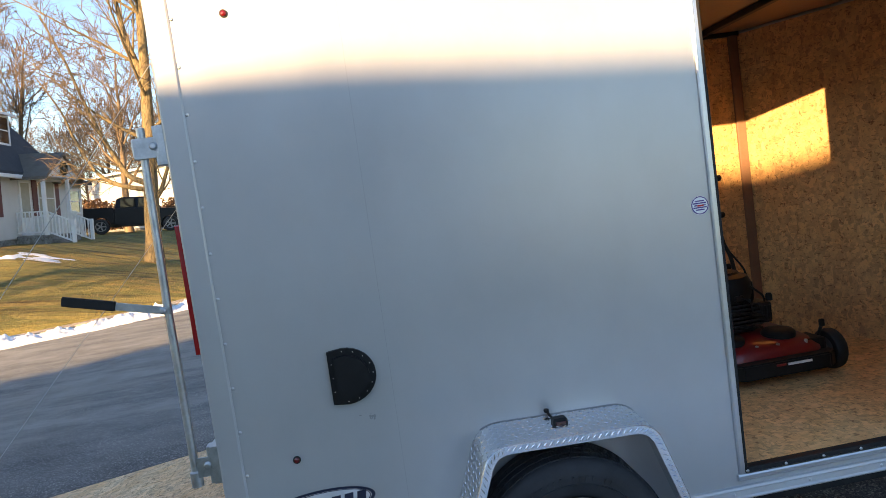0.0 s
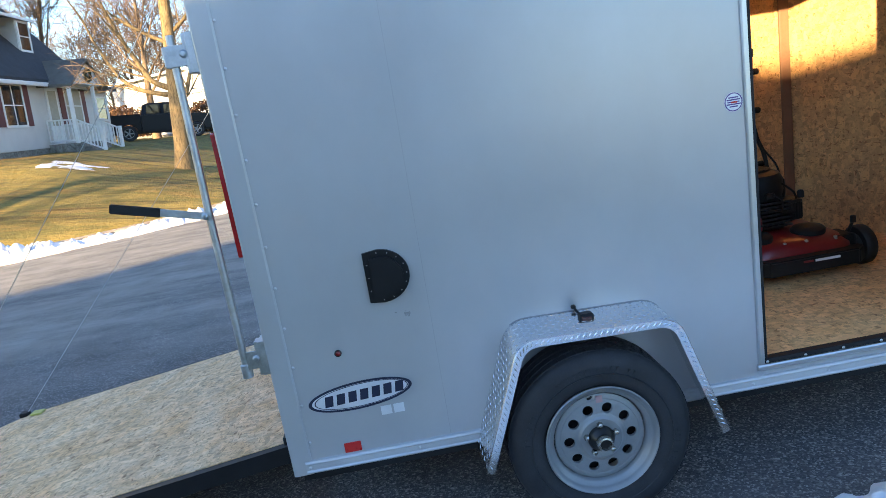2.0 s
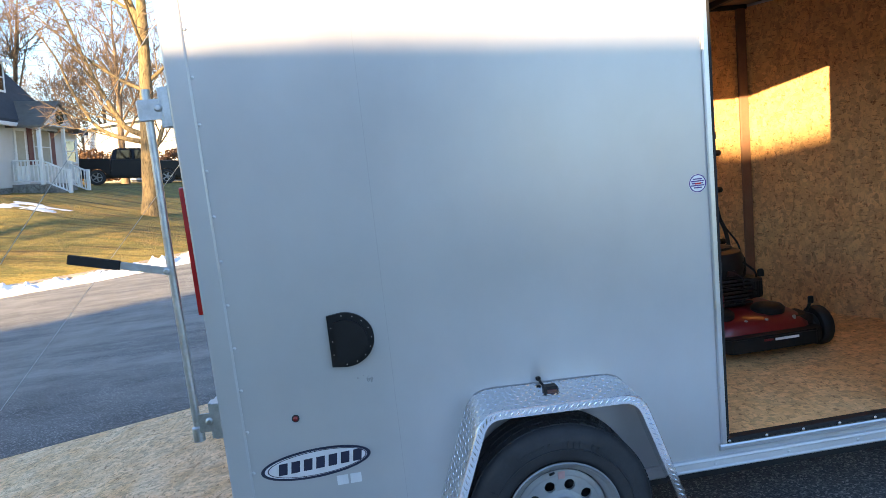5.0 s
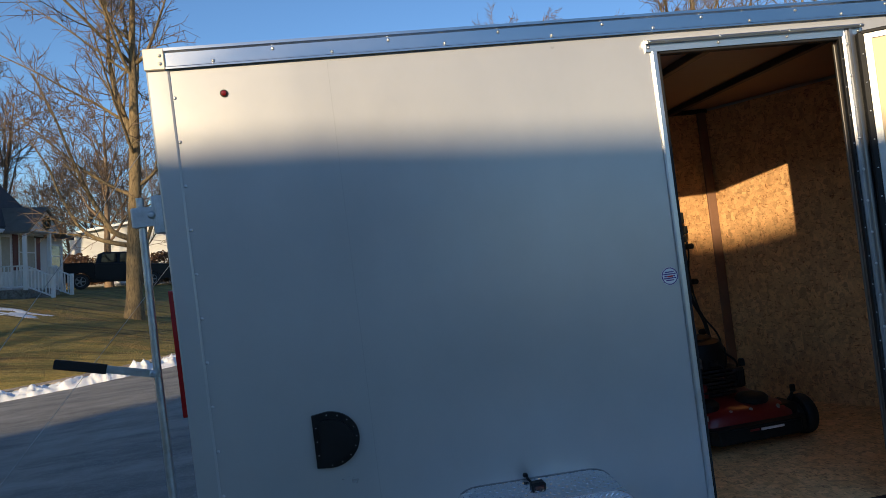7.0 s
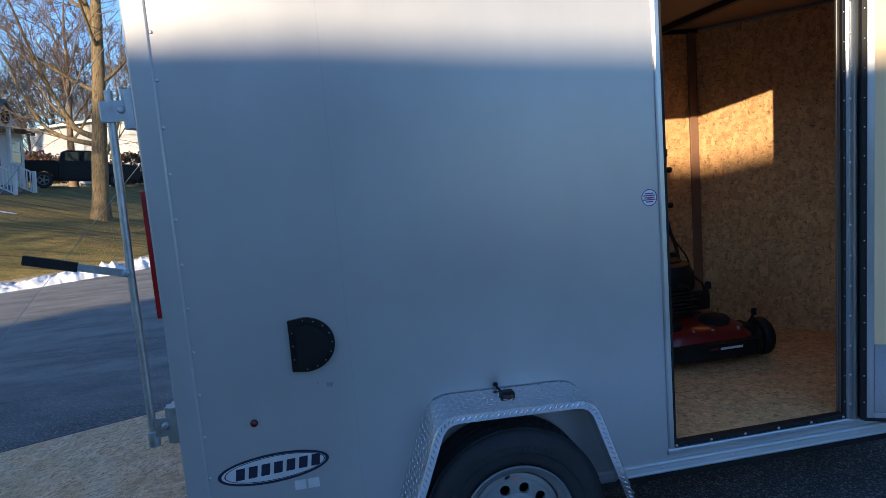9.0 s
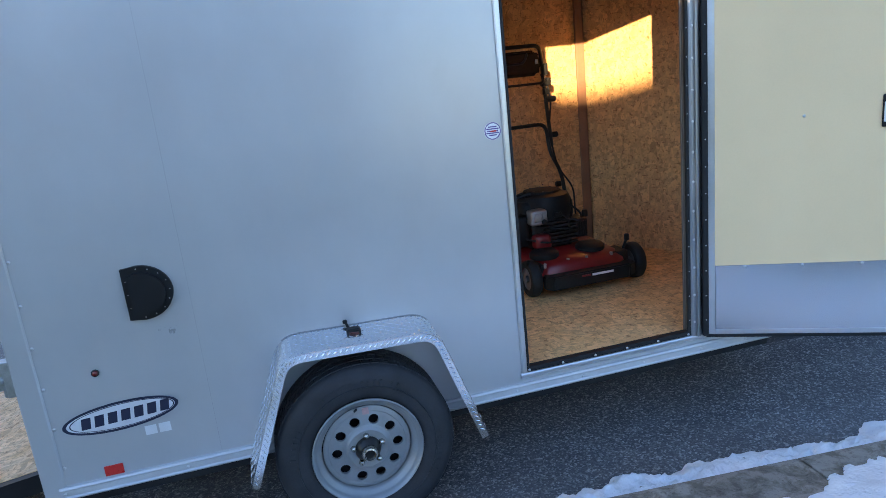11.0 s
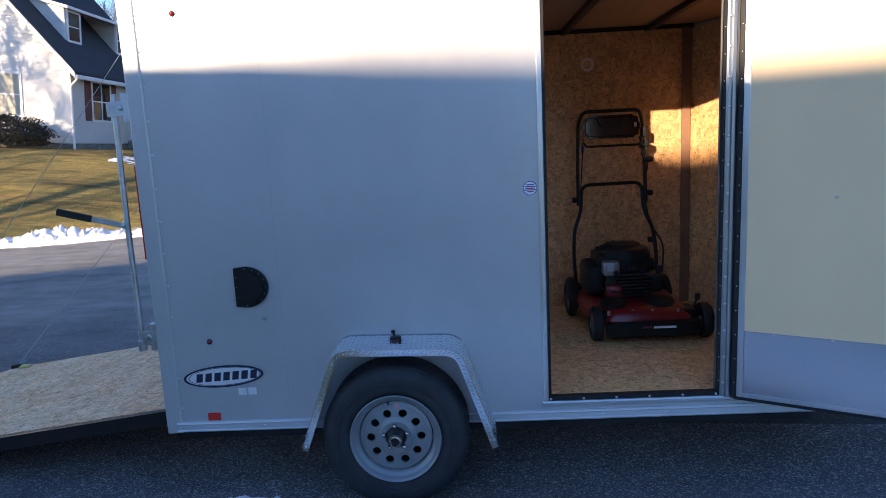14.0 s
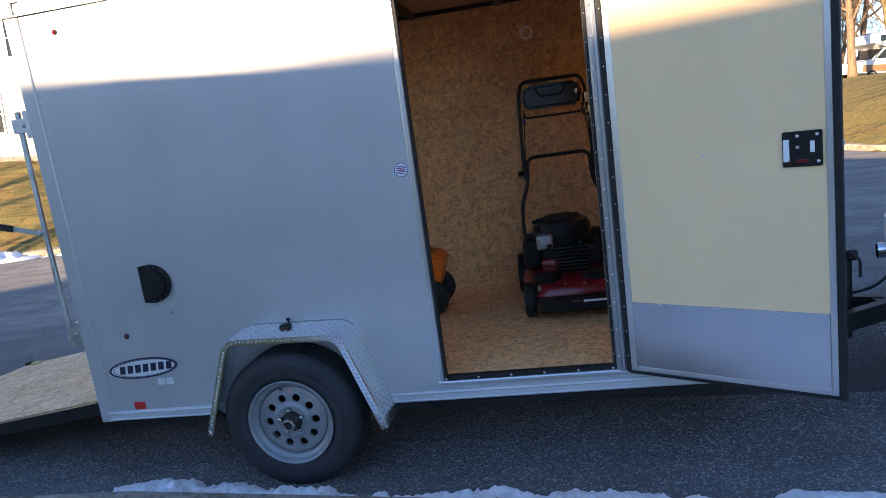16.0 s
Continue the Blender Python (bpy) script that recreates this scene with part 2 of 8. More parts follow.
def asphalt_material():
    ma, nt, b = nodes_of("asphalt")
    vec = coords(nt)
    v = nt.nodes.new("ShaderNodeTexVoronoi")
    v.inputs["Scale"].default_value = 130
    nt.links.new(vec, v.inputs["Vector"])
    sep = nt.nodes.new("ShaderNodeSeparateColor")
    nt.links.new(v.outputs["Color"], sep.inputs["Color"])
    stones = ramp_of(nt, sep.outputs[0], [(0.0, (0.055, 0.056, 0.060)), (0.6, (0.104, 0.105, 0.109)), (0.86, (0.21, 0.21, 0.205)), (0.97, (0.36, 0.355, 0.335))])
    salt = noise_of(nt, coords(nt, (0.28, 1.3, 1)), 0.75, 7, 0.62)
    c = mixed(nt, ramp_of(nt, salt, [(0.46, (0, 0, 0)), (0.66, (0.35,) * 3)]), stones, (0.22, 0.22, 0.215))
    # the far lane is dry and pale with salt and sand
    sep_y = nt.nodes.new("ShaderNodeSeparateXYZ")
    nt.links.new(coords(nt), sep_y.inputs["Vector"])
    lane = nt.nodes.new("ShaderNodeMapRange")
    lane.inputs["From Min"].default_value = 1.9
    lane.inputs["From Max"].default_value = 4.0
    lane.inputs["To Max"].default_value = 0.85
    nt.links.new(sep_y.outputs["Y"], lane.inputs["Value"])
    dry = ramp_of(nt, noise_of(nt, coords(nt, (0.35, 1.6, 1)), 1.4, 7, 0.68), [(0.36, (0.25,) * 3), (0.58, (1, 1, 1))])
    c = mixed(nt, mixed(nt, 1.0, dry, lane.outputs["Result"], "MULTIPLY"), c, (0.31, 0.295, 0.265))
    patch = noise_of(nt, vec, 2.6, 5)
    c = mixed(nt, 1.0, c, ramp_of(nt, patch, [(0.3, (0.72,) * 3), (0.65, (1, 1, 1))]), "MULTIPLY")
    # newer, finer asphalt starts along a seam in the road
    across = nt.nodes.new("ShaderNodeVectorMath")
    across.operation = "DOT_PRODUCT"
    across.inputs[1].default_value = (0.09, 1.0, 0.0)
    nt.links.new(coords(nt), across.inputs[0])
    seam = ramp_of(nt, across.outputs["Value"], [(0.0, (0, 0, 0)), (0.832, (0, 0, 0)), (0.840, (1, 1, 1)), (1.0, (1, 1, 1))])
    seam_end = nt.nodes.new("ShaderNodeMapRange")
    seam_end.inputs["From Min"].default_value = 1.9
    seam_end.inputs["From Max"].default_value = 1.25
    nt.links.new(across.outputs["Value"], seam_end.inputs["Value"])
    seam_start = nt.nodes.new("ShaderNodeMapRange")
    seam_start.inputs["From Min"].default_value = 2.4
    seam_start.inputs["From Max"].default_value = 3.2
    nt.links.new(sep_y.outputs["X"], seam_start.inputs["Value"])
    new_road = mixed(nt, 1.0, mixed(nt, 1.0, seam, seam_end.outputs["Result"], "MULTIPLY"), seam_start.outputs["Result"], "MULTIPLY")
    c = mixed(nt, new_road, c, mixed(nt, 0.25, (0.022, 0.022, 0.025), c))
    # an old oil stain beside the truck
    gap = nt.nodes.new("ShaderNodeVectorMath")
    gap.operation = "DISTANCE"
    gap.inputs[1].default_value = OIL
    nt.links.new(coords(nt), gap.inputs[0])
    wob = nt.nodes.new("ShaderNodeMath")
    wob.operation = "MULTIPLY_ADD"
    wob.inputs[1].default_value = 0.35
    nt.links.new(noise_of(nt, vec, 9, 6, 0.6), wob.inputs[0])
    nt.links.new(gap.outputs["Value"], wob.inputs[2])
    c = mixed(nt, ramp_of(nt, wob.outputs[0], [(0.24, (0.95,) * 3), (0.46, (0, 0, 0))]), c, (0.006, 0.006, 0.006))
    nt.links.new(c, b.inputs["Base Color"])
    b.inputs["Roughness"].default_value = 0.88
    bump_of(nt, b, v.outputs["Distance"], 0.6, 0.006)
    return ma


def snow_material():
    ma, nt, b = nodes_of("old_snow")
    vec = coords(nt)
    big = noise_of(nt, vec, 5, 5)
    small = noise_of(nt, vec, 60, 4)
    c = ramp_of(nt, big, [(0.3, (0.70, 0.72, 0.74)), (0.6, (0.86, 0.87, 0.88))])
    bits = noise_of(nt, coords(nt, (1, 2.2, 1)), 34, 3, 0.6, 0.8)
    grit = ramp_of(nt, bits, [(0.27, (0.10, 0.08, 0.06)), (0.31, (1, 1, 1))])
    nt.links.new(mixed(nt, 0.8, c, grit, "MULTIPLY"), b.inputs["Base Color"])
    b.inputs["Roughness"].default_value = 0.55
    b.inputs["Subsurface Weight"].default_value = 0.15
    b.inputs["Subsurface Radius"].default_value = (0.03, 0.04, 0.05)
    bump_of(nt, b, small, 0.6, 0.012)
    return ma


def grass_material():
    ma, nt, b = nodes_of("winter_grass")
    big = noise_of(nt, coords(nt, (0.3, 1.3, 1)), 0.9, 7, 0.65)
    small = noise_of(nt, coords(nt, (0.6, 1.2, 1)), 22, 6, 0.75)
    c = ramp_of(nt, big, [(0.28, (0.11, 0.075, 0.026)), (0.40, (0.36, 0.24, 0.065)), (0.48, (0.18, 0.165, 0.04)), (0.55, (0.37, 0.27, 0.07)), (0.62, (0.25, 0.21, 0.055)), (0.74, (0.48, 0.34, 0.115))])
    ruts = noise_of(nt, coords(nt, (0.22, 2.4, 1), (0, 0, 0.12)), 1.1, 6, 0.6)
    c = mixed(nt, 1.0, c, ramp_of(nt, ruts, [(0.36, (0.40, 0.39, 0.35)), (0.47, (1, 1, 1))]), "MULTIPLY")
    c = mixed(nt, 1.0, c, ramp_of(nt, small, [(0.25, (0.45, 0.42, 0.36)), (0.6, (1, 1, 1))]), "MULTIPLY")
    nt.links.new(c, b.inputs["Base Color"])
    b.inputs["Roughness"].default_value = 0.95
    bump_of(nt, b, small, 1.0, 0.06)
    return ma


def concrete_material(name, base):
    ma, nt, b = nodes_of(name)
    vec = coords(nt)
    big = noise_of(nt, vec, 3, 6)
    small = noise_of(nt, vec, 90, 4)
    c = ramp_of(nt, big, [(0.3, shade(base, 0.7)), (0.7, shade(base, 1.15))])
    pits = ramp_of(nt, small, [(0.3, (0.4, 0.38, 0.34)), (0.42, (1, 1, 1))])
    moss = ramp_of(nt, noise_of(nt, vec, 14, 6, 0.7, 0.5), [(0.40, (0.38, 0.34, 0.28)), (0.56, (1, 1, 1))])
    c = mixed(nt, 0.8, c, moss, "MULTIPLY")
    nt.links.new(mixed(nt, 0.7, c, pits, "MULTIPLY"), b.inputs["Base Color"])
    b.inputs["Roughness"].default_value = 0.9
    bump_of(nt, b, small, 0.6, 0.005)
    return ma


def bark_material(name, base):
    ma, nt, b = nodes_of(name)
    vec = coords(nt, (1, 1, 0.18))
    ridges = noise_of(nt, vec, 26, 6, 0.65, 0.8)
    c = ramp_of(nt, ridges, [(0.34, shade(base, 0.28)), (0.52, shade(base, 0.9)), (0.75, shade(base, 1.35))])
    nt.links.new(c, b.inputs["Base Color"])
    b.inputs["Roughness"].default_value = 0.92
    bump_of(nt, b, ridges, 0.9, 0.02)
    return ma


def glass_material(name, tint, rough=0.04):
    ma, nt, b = nodes_of(name)
    b.inputs["Base Color"].default_value = (*tint, 1)
    b.inputs["Roughness"].default_value = rough
    b.inputs["IOR"].default_value = 1.45
    b.inputs["Transmission Weight"].default_value = 0.25
    return ma


SKIN = skin_material()
MILL = surface("mill_aluminium", (0.62, 0.63, 0.64), 0.38, 1.0, 0.10, 5, 240, 0.08, 0.0006, stretch=(0.3, 1, 1))
PLATE = surface("tread_plate", (0.76, 0.77, 0.78), 0.20, 1.0, 0.08, 6, 160, 0.06, 0.0006)
BRIGHT_RAIL = surface("bright_rail", (0.50, 0.515, 0.53), 0.20, 1.0, 0.08, 5, 240, 0.05, 0.0006, stretch=(0.3, 1, 1))
SEAM = surface("sheet_joint", (0.33, 0.33, 0.335), 0.5, 0.3, 0.1, 20, 200, 0.0)
ZINC = surface("galvanised_steel", (0.52, 0.55, 0.57), 0.42, 0.9, 0.22, 22, 120, 0.1, 0.0006)
DULL_RAIL = surface("dull_rail", (0.52, 0.53, 0.54), 0.55, 0.35, 0.10, 5, 240, 0.08, 0.0006, stretch=(0.3, 1, 1))
OSB_WALL = osb_material("osb_wall", (0.66, 0.385, 0.175), mottle=0.25)
OSB_FLOOR = osb_material("osb_floor", (0.82, 0.51, 0.235), (0, 0.4, 0.9), 0.15, 0.35)
RAMP_PLY = osb_material("ramp_board", (0.82, 0.60, 0.38), (0.3, 0.2, 0.5), 0.1, 0.8)
RUBBER = surface("black_rubber", (0.015, 0.015, 0.016), 0.62, 0, 0.3, 12, 200, 0.2, 0.001, spec=0.3)
TYRE = surface("tyre_rubber", (0.030, 0.031, 0.035), 0.62, 0, 0.4, 9, 140, 0.3, 0.001, spec=0.3)
BLACK = surface("black_paint", (0.016, 0.016, 0.017), 0.42, 0, 0.3, 8, 150, 0.1, 0.0006, spec=0.3)
PLASTIC = surface("black_plastic", (0.014, 0.014, 0.0145), 0.5, 0, 0.25, 12, 220, 0.2, 0.0006, spec=0.18)
WHEEL = surface("silver_wheel_paint", (0.25, 0.262, 0.27), 0.42, 0.3, 0.1, 9, 160, 0.08, 0.0006)
RED_LENS = surface("red_lens", (0.40, 0.010, 0.014), 0.18, 0, 0.15, 30, 300, 0.1, 0.0008, coat=0.6)
REFLECTOR = surface("red_reflector", (0.62, 0.03, 0.025), 0.3, 0, 0.12, 60, 400, 0.4, 0.0008)
CREAM = surface("cream_door_panel", (0.82, 0.59, 0.34), 0.5, 0, 0.05, 2, 160, 0.06, 0.0006)
POST = surface("brown_post", (0.22, 0.115, 0.07), 0.6, 0, 0.2, 6, 90, 0.15, 0.001)
STEEL_DARK = surface("dark_steel", (0.03, 0.03, 0.032), 0.45, 0.5, 0.3, 8, 120, 0.15, 0.001)
INK = surface("dark_blue_ink", (0.018, 0.022, 0.05), 0.4, 0, 0.1, 30, 300, 0)
BADGE = surface("badge_silver", (0.78, 0.79, 0.81), 0.32, 0.3, 0.1, 12, 300, 0)
WHITE_INK = surface("white_ink", (0.75, 0.76, 0.77), 0.4, 0, 0.05, 30, 300, 0)
ASPHALT = asphalt_material()
SNOW = snow_material()
GRASS = grass_material()
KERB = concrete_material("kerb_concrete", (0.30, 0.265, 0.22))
# paler, warmer concrete for the two kerbs across the road
KERB_PALE = concrete_material("pale_kerb_concrete", (0.52, 0.42, 0.31))
BARK = bark_material("maple_bark", (0.23, 0.165, 0.085))
BARK_FAR = bark_material("far_bark", (0.27, 0.185, 0.115))

# ---- the ground: one sheet, the road on it, kerbs and snow ----
def climb(x):
    """The height of the road along its length: five degrees near the trailer, level far off."""
    a = abs(x)
    s = a if a < 12 else 12 + 10 * math.tanh((a - 12) / 10)
    return math.tan(GRADE) * math.copysign(s, x)


FAR_LEFT = [(-90, 9.2), (-9, 9.8), (-7.6, 10.1), (-6.6, 10.4), (-5.6, 10.85), (-4.8, 11.3), (-4.1, 11.9), (-3.5, 12.4), (-3.0, 13.2), (-2.65, 14.6), (-2.45, 17.5), (-2.3, 80)]
FAR_RIGHT = [(8.5, 80), (8.6, 16.5), (8.75, 13.0), (9.0, 11.3), (9.5, 10.15), (10.5, 9.45), (12, 9.15), (90, 8.8)]


def near_y(x):
    """The face of the near kerb, which the trailer is not quite parallel to."""
    return -0.565 - 0.10 * (min(max(x, 0.5), 8.0) - 2.66)



def off_line(line, x, y):
    best = 1e9
    for (ax, ay), (bx, by) in zip(line, line[1:]):
        ux, uy = bx - ax, by - ay
        k = max(0.0, min(1.0, ((x - ax) * ux + (y - ay) * uy) / (ux * ux + uy * uy)))
        best = min(best, math.hypot(ax + k * ux - x, ay + k * uy - y))
    return best


def far_edge(x):
    """The y at which the road ends on the far side."""
    line = FAR_LEFT if x < 3 else FAR_RIGHT
    for (ax, ay), (bx, by) in zip(line, line[1:]):
        if ax <= x <= bx:
            return ay + (by - ay) * (x - ax) / (bx - ax)
    return 80.0


def ground_z(x, y):
    road = climb(x)
    if y < near_y(x):
        d = near_y(x) - y
        return road - 0.03 + 0.15 * min(1, d / 0.4) + 0.02 * min(d, 6)
    if y < far_edge(x):
        return road - 0.03
    left = x < 3
    d = off_line(FAR_LEFT if left else FAR_RIGHT, x, y)
    flat = 1.05 if left else 2.65 + 0.034 * (min(max(x, 6.0), 30.0) - 11)
    k = min(1.0, d / 7.0)
    k = k * (1.25 - 0.25 * k)
    rough_ground = (0.05 * noise.noise((x * 0.35, y * 0.35, 0)) + 0.045 * noise.noise((x * 0.35, y * 1.1, 5))) * min(1, d)
    near = min(1.0, d / 0.4)
    return road - 0.03 + 0.13 * near + k * (flat - road - 0.1) + rough_ground


def spread(lo, hi, fine_lo, fine_hi, step, grow=1.22):
    out = [fine_lo]
    while out[-1] < fine_hi:
        out.append(out[-1] + step)
    s = step
    while out[-1] < hi:
        s *= grow
        out.append(out[-1] + s)
    s = step
    while out[0] > lo:
        s *= grow
        out.insert(0, out[0] - s)
    return out


def sheet(name, xs, ys, z, material, label, kind="structure", keep=None):
    verts = [(x, y, z(x, y)) for x in xs for y in ys]
    n = len(ys)
    faces = []
    for i in range(len(xs) - 1):
        for j in range(n - 1):
            if keep is None or keep(0.5 * (xs[i] + xs[i + 1]), 0.5 * (ys[j] + ys[j + 1])):
                faces.append((i * n + j, (i + 1) * n + j, (i + 1) * n + j + 1, i * n + j + 1))
    me = bpy.data.meshes.new(name)
    me.from_pydata(verts, [], faces)
    me.materials.append(material)
    me.shade_smooth()
    return tagged(new(name, me), label, kind=kind)


sheet("ground", spread(-900, 900, -22, 32, 0.3), spread(-900, 900, -3, 32, 0.3), ground_z, GRASS, "brown winter lawn rising from the road on both sides")

# the road, with the mouth of a side street opposite
verts, faces = [], []
stations = sorted({*[round(-60 + 2.5 * k, 3) for k in range(20)], *[round(-10 + 0.25 * k, 3) for k in range(100)], *[15 + 2.5 * k for k in range(19)], -2.31, 8.51})
RN = 24
for x in stations:
    end = min(far_edge(x), 60) + 0.05
    for j in range(RN + 1):
        k = j / RN
        y = near_y(x) - 0.05 + (end - near_y(x) + 0.05) * (k * k if end > 20 else k)
        verts.append((x, y, climb(x)))
for i in range(len(stations) - 1):
    for j in range(RN):
        a = i * (RN + 1) + j
        faces.append((a, a + RN + 1, a + RN + 2, a + 1))
me = bpy.data.meshes.new("road")
me.from_pydata(verts, [], faces)
me.materials.append(ASPHALT)
tagged(new("road", me), "dark worn asphalt road with pale salt stains", kind="structure")


def resample(line, step):
    pts = [Vector((*p, 0)) for p in line]
    out = [pts[0]]
    for a, b in zip(pts, pts[1:]):
        n = max(1, round((b - a).length / step))
        out += [a.lerp(b, k / n) for k in range(1, n + 1)]
    return out


def kerb(name, line, side, label, wide=0.30, material=None):
    """Cast concrete kerb stones end to end along a line; side: +1 if the lawn lies to the left of it."""
    top = tagged(new(name), label, kind="structure")
    pts = [p for p in resample(line, 0.6) if -24 < p.x < 34 and p.y < 42]
    runs = [pts[k:k + 5] for k in range(0, len(pts) - 1, 4)]
    for run in runs:
        bm = bmesh.new()
        rings = []
        for k, p in enumerate(run):
            d = (run[min(k + 1, len(run) - 1)] - run[max(k - 1, 0)]).normalized()
            nrm = Vector((-d.y, d.x, 0)) * side
            q = p.copy()
            if k == 0:
                q += d * 0.005
            if k == len(run) - 1:
                q -= d * 0.005
            z = climb(q.x)
            rings.append([bm.verts.new(q + nrm * o + Vector((0, 0, z + h))) for o, h in ((0.0, -0.08), (0.015, 0.10), (0.035, 0.125), (0.06, 0.13), (wide, 0.135), (wide, -0.08))])
        for one, two in zip(rings, rings[1:]):
            for i in range(5):
                bm.faces.new((one[i], two[i], two[i + 1], one[i + 1]))
        bm.faces.new(rings[0])
        bm.faces.new(rings[-1][::-1])
        part("kerb_stone", bm, material or KERB, top)
    return top


kerb("kerb_near", [(-24, near_y(-24)), (0.5, near_y(0.5)), (8, near_y(8)), (34, near_y(34))], -1, "weathered grey concrete kerb beside the trailer")
kerb("kerb_far", FAR_LEFT, 1, "pale concrete kerb across the road, turning into the side street", 0.48, KERB_PALE)
kerb("kerb_corner", FAR_RIGHT, 1, "pale concrete kerb at the far street corner", 0.48, KERB_PALE)


def snow_ridge(name, line, side, width, height, inset, seed, label, step=0.05, gap=0.0, span=(-14, 16), yspan=30):
    """Ploughed snow heaped along a kerb: a lumpy ridge, open where it has melted."""
    pts = [p for p in resample(line, step) if span[0] < p.x < span[1] and p.y < yspan]
    m = 12
    verts, faces, level = [], [], []
    for k, p in enumerate(pts):
        d = (pts[min(k + 1, len(pts) - 1)] - pts[max(k - 1, 0)]).normalized()
        nrm = Vector((-d.y, d.x, 0)) * side
        run = k * step
        full = 0.75 + 0.9 * noise.noise((run * 0.55, seed, 0)) + 0.35 * noise.noise((run * 3.1, seed, 4))
        full = max(0.0, full - gap)
        for j in range(m + 1):
            u = j / m
            lump = max(0.15, 1 + 0.55 * noise.noise((run * 3, u * 3, seed)) + 0.55 * noise.noise((run * 8, u * 6, seed)) + 0.35 * noise.noise((run * 19, u * 12, seed)))
            w = width * (0.55 + 0.45 * full) * (1 + 0.3 * noise.noise((run * 4, seed, u)))
            h = height * full * max(0, 1 - (2 * u - 1) ** 2) ** 0.6 * lump
            q = p + nrm * (inset + (u - 0.5) * w)
            level.append(h)
            verts.append((q.x, q.y, climb(q.x) + h - 0.006))
    for k in range(len(pts) - 1):
        for j in range(m):
            a = k * (m + 1) + j
            ids = (a, a + m + 1, a + m + 2, a + 1)
            if max(level[i] for i in ids) > 0.008:
                faces.append(ids)
    me = bpy.data.meshes.new(name)
    me.from_pydata(verts, [], faces)
    me.materials.append(SNOW)
    me.shade_smooth()
    return tagged(new(name, me), label, "snow", kind="stuff")


def gutter_snow(x0, x1):
    """What is left of the ploughed snow in the gutter: a crumbling strip against the kerb's face, with gaps."""
    step, m = 0.014, 14
    verts, faces, level = [], [], []
    n = round((x1 - x0) / step)
    for k in range(n + 1):
        x = x0 + k * step
        full = 0.95 + 0.75 * noise.noise((x * 0.9, 3.0, 0)) + 0.55 * noise.noise((x * 2.7, 9.0, 4)) + 0.25 * noise.noise((x * 9, 2.0, 4))
        full = max(0.0, min(1.2, full))
        wide = 0.08 + 0.17 * full + 0.05 * noise.noise((x * 6, 7, 1)) + 0.03 * noise.noise((x * 19, 7, 1))
        for j in range(m + 1):
            u = j / m
            lump = 1 + 0.5 * noise.noise((x * 11, u * 4, 3)) + 0.45 * noise.noise((x * 31, u * 9, 5)) + 0.25 * noise.noise((x * 60, u * 20, 5))
            h = 0.085 * min(1, full * 1.3) * (1 - u ** 2.2) * max(0.15, lump)
            level.append(h if full > 0.12 else 0.0)
            verts.append((x, near_y(x) - 0.015 + u * wide, climb(x) + min(h, 0.118) - 0.006))
    for k in range(n):
        for j in range(m):
            a = k * (m + 1) + j
            ids = (a, a + m + 1, a + m + 2, a + 1)
            if max(level[i] for i in ids) > 0.007:
                faces.append(ids)
    me = bpy.data.meshes.new("gutter_snow")
    me.from_pydata(verts, [], faces)
    me.materials.append(SNOW)
    me.shade_smooth()
    return tagged(new("gutter_snow", me), "melting strip of ploughed snow in the gutter beside the kerb", "snow", kind="stuff")


gutter_snow(0.3, 12.0)
snow_ridge("snow_bank", FAR_LEFT, 1, 0.80, 0.23, -0.14, 8, "dirty white snow bank along the far kerb", 0.03, 0.04, (-15, 0), 24)


def snow_patch(x0, x1, y0, y1, seed, cut, tall, label, step=0.04, lift=None):
    """Old snow lying in patches: present only where the noise is over cut."""
    xs = [x0 + step * k for k in range(round((x1 - x0) / step) + 1)]
    ys = [y0 + step * k for k in range(round((y1 - y0) / step) + 1)]

    def depth(x, y):
        edge = min(1, 4 * (x - x0) / (x1 - x0), 4 * (x1 - x) / (x1 - x0), 5 * (y - y0) / (y1 - y0), 5 * (y1 - y) / (y1 - y0))
        v = noise.fractal((x * 1.1 + seed, y * 1.6, seed), 0.9, 2.1, 5) * 0.5 + 0.5 * edge - cut
        return tall * min(1.0, v * 2.2) * (1 + 0.25 * noise.noise((x * 16, y * 16, seed))) if v > 0 else -0.02

    def z(x, y):
        return (lift or ground_z)(x, y) + depth(x, y)
    return sheet("snow_patch", xs, ys, z, SNOW, label, "stuff", lambda x, y: depth(x, y) > -0.01)


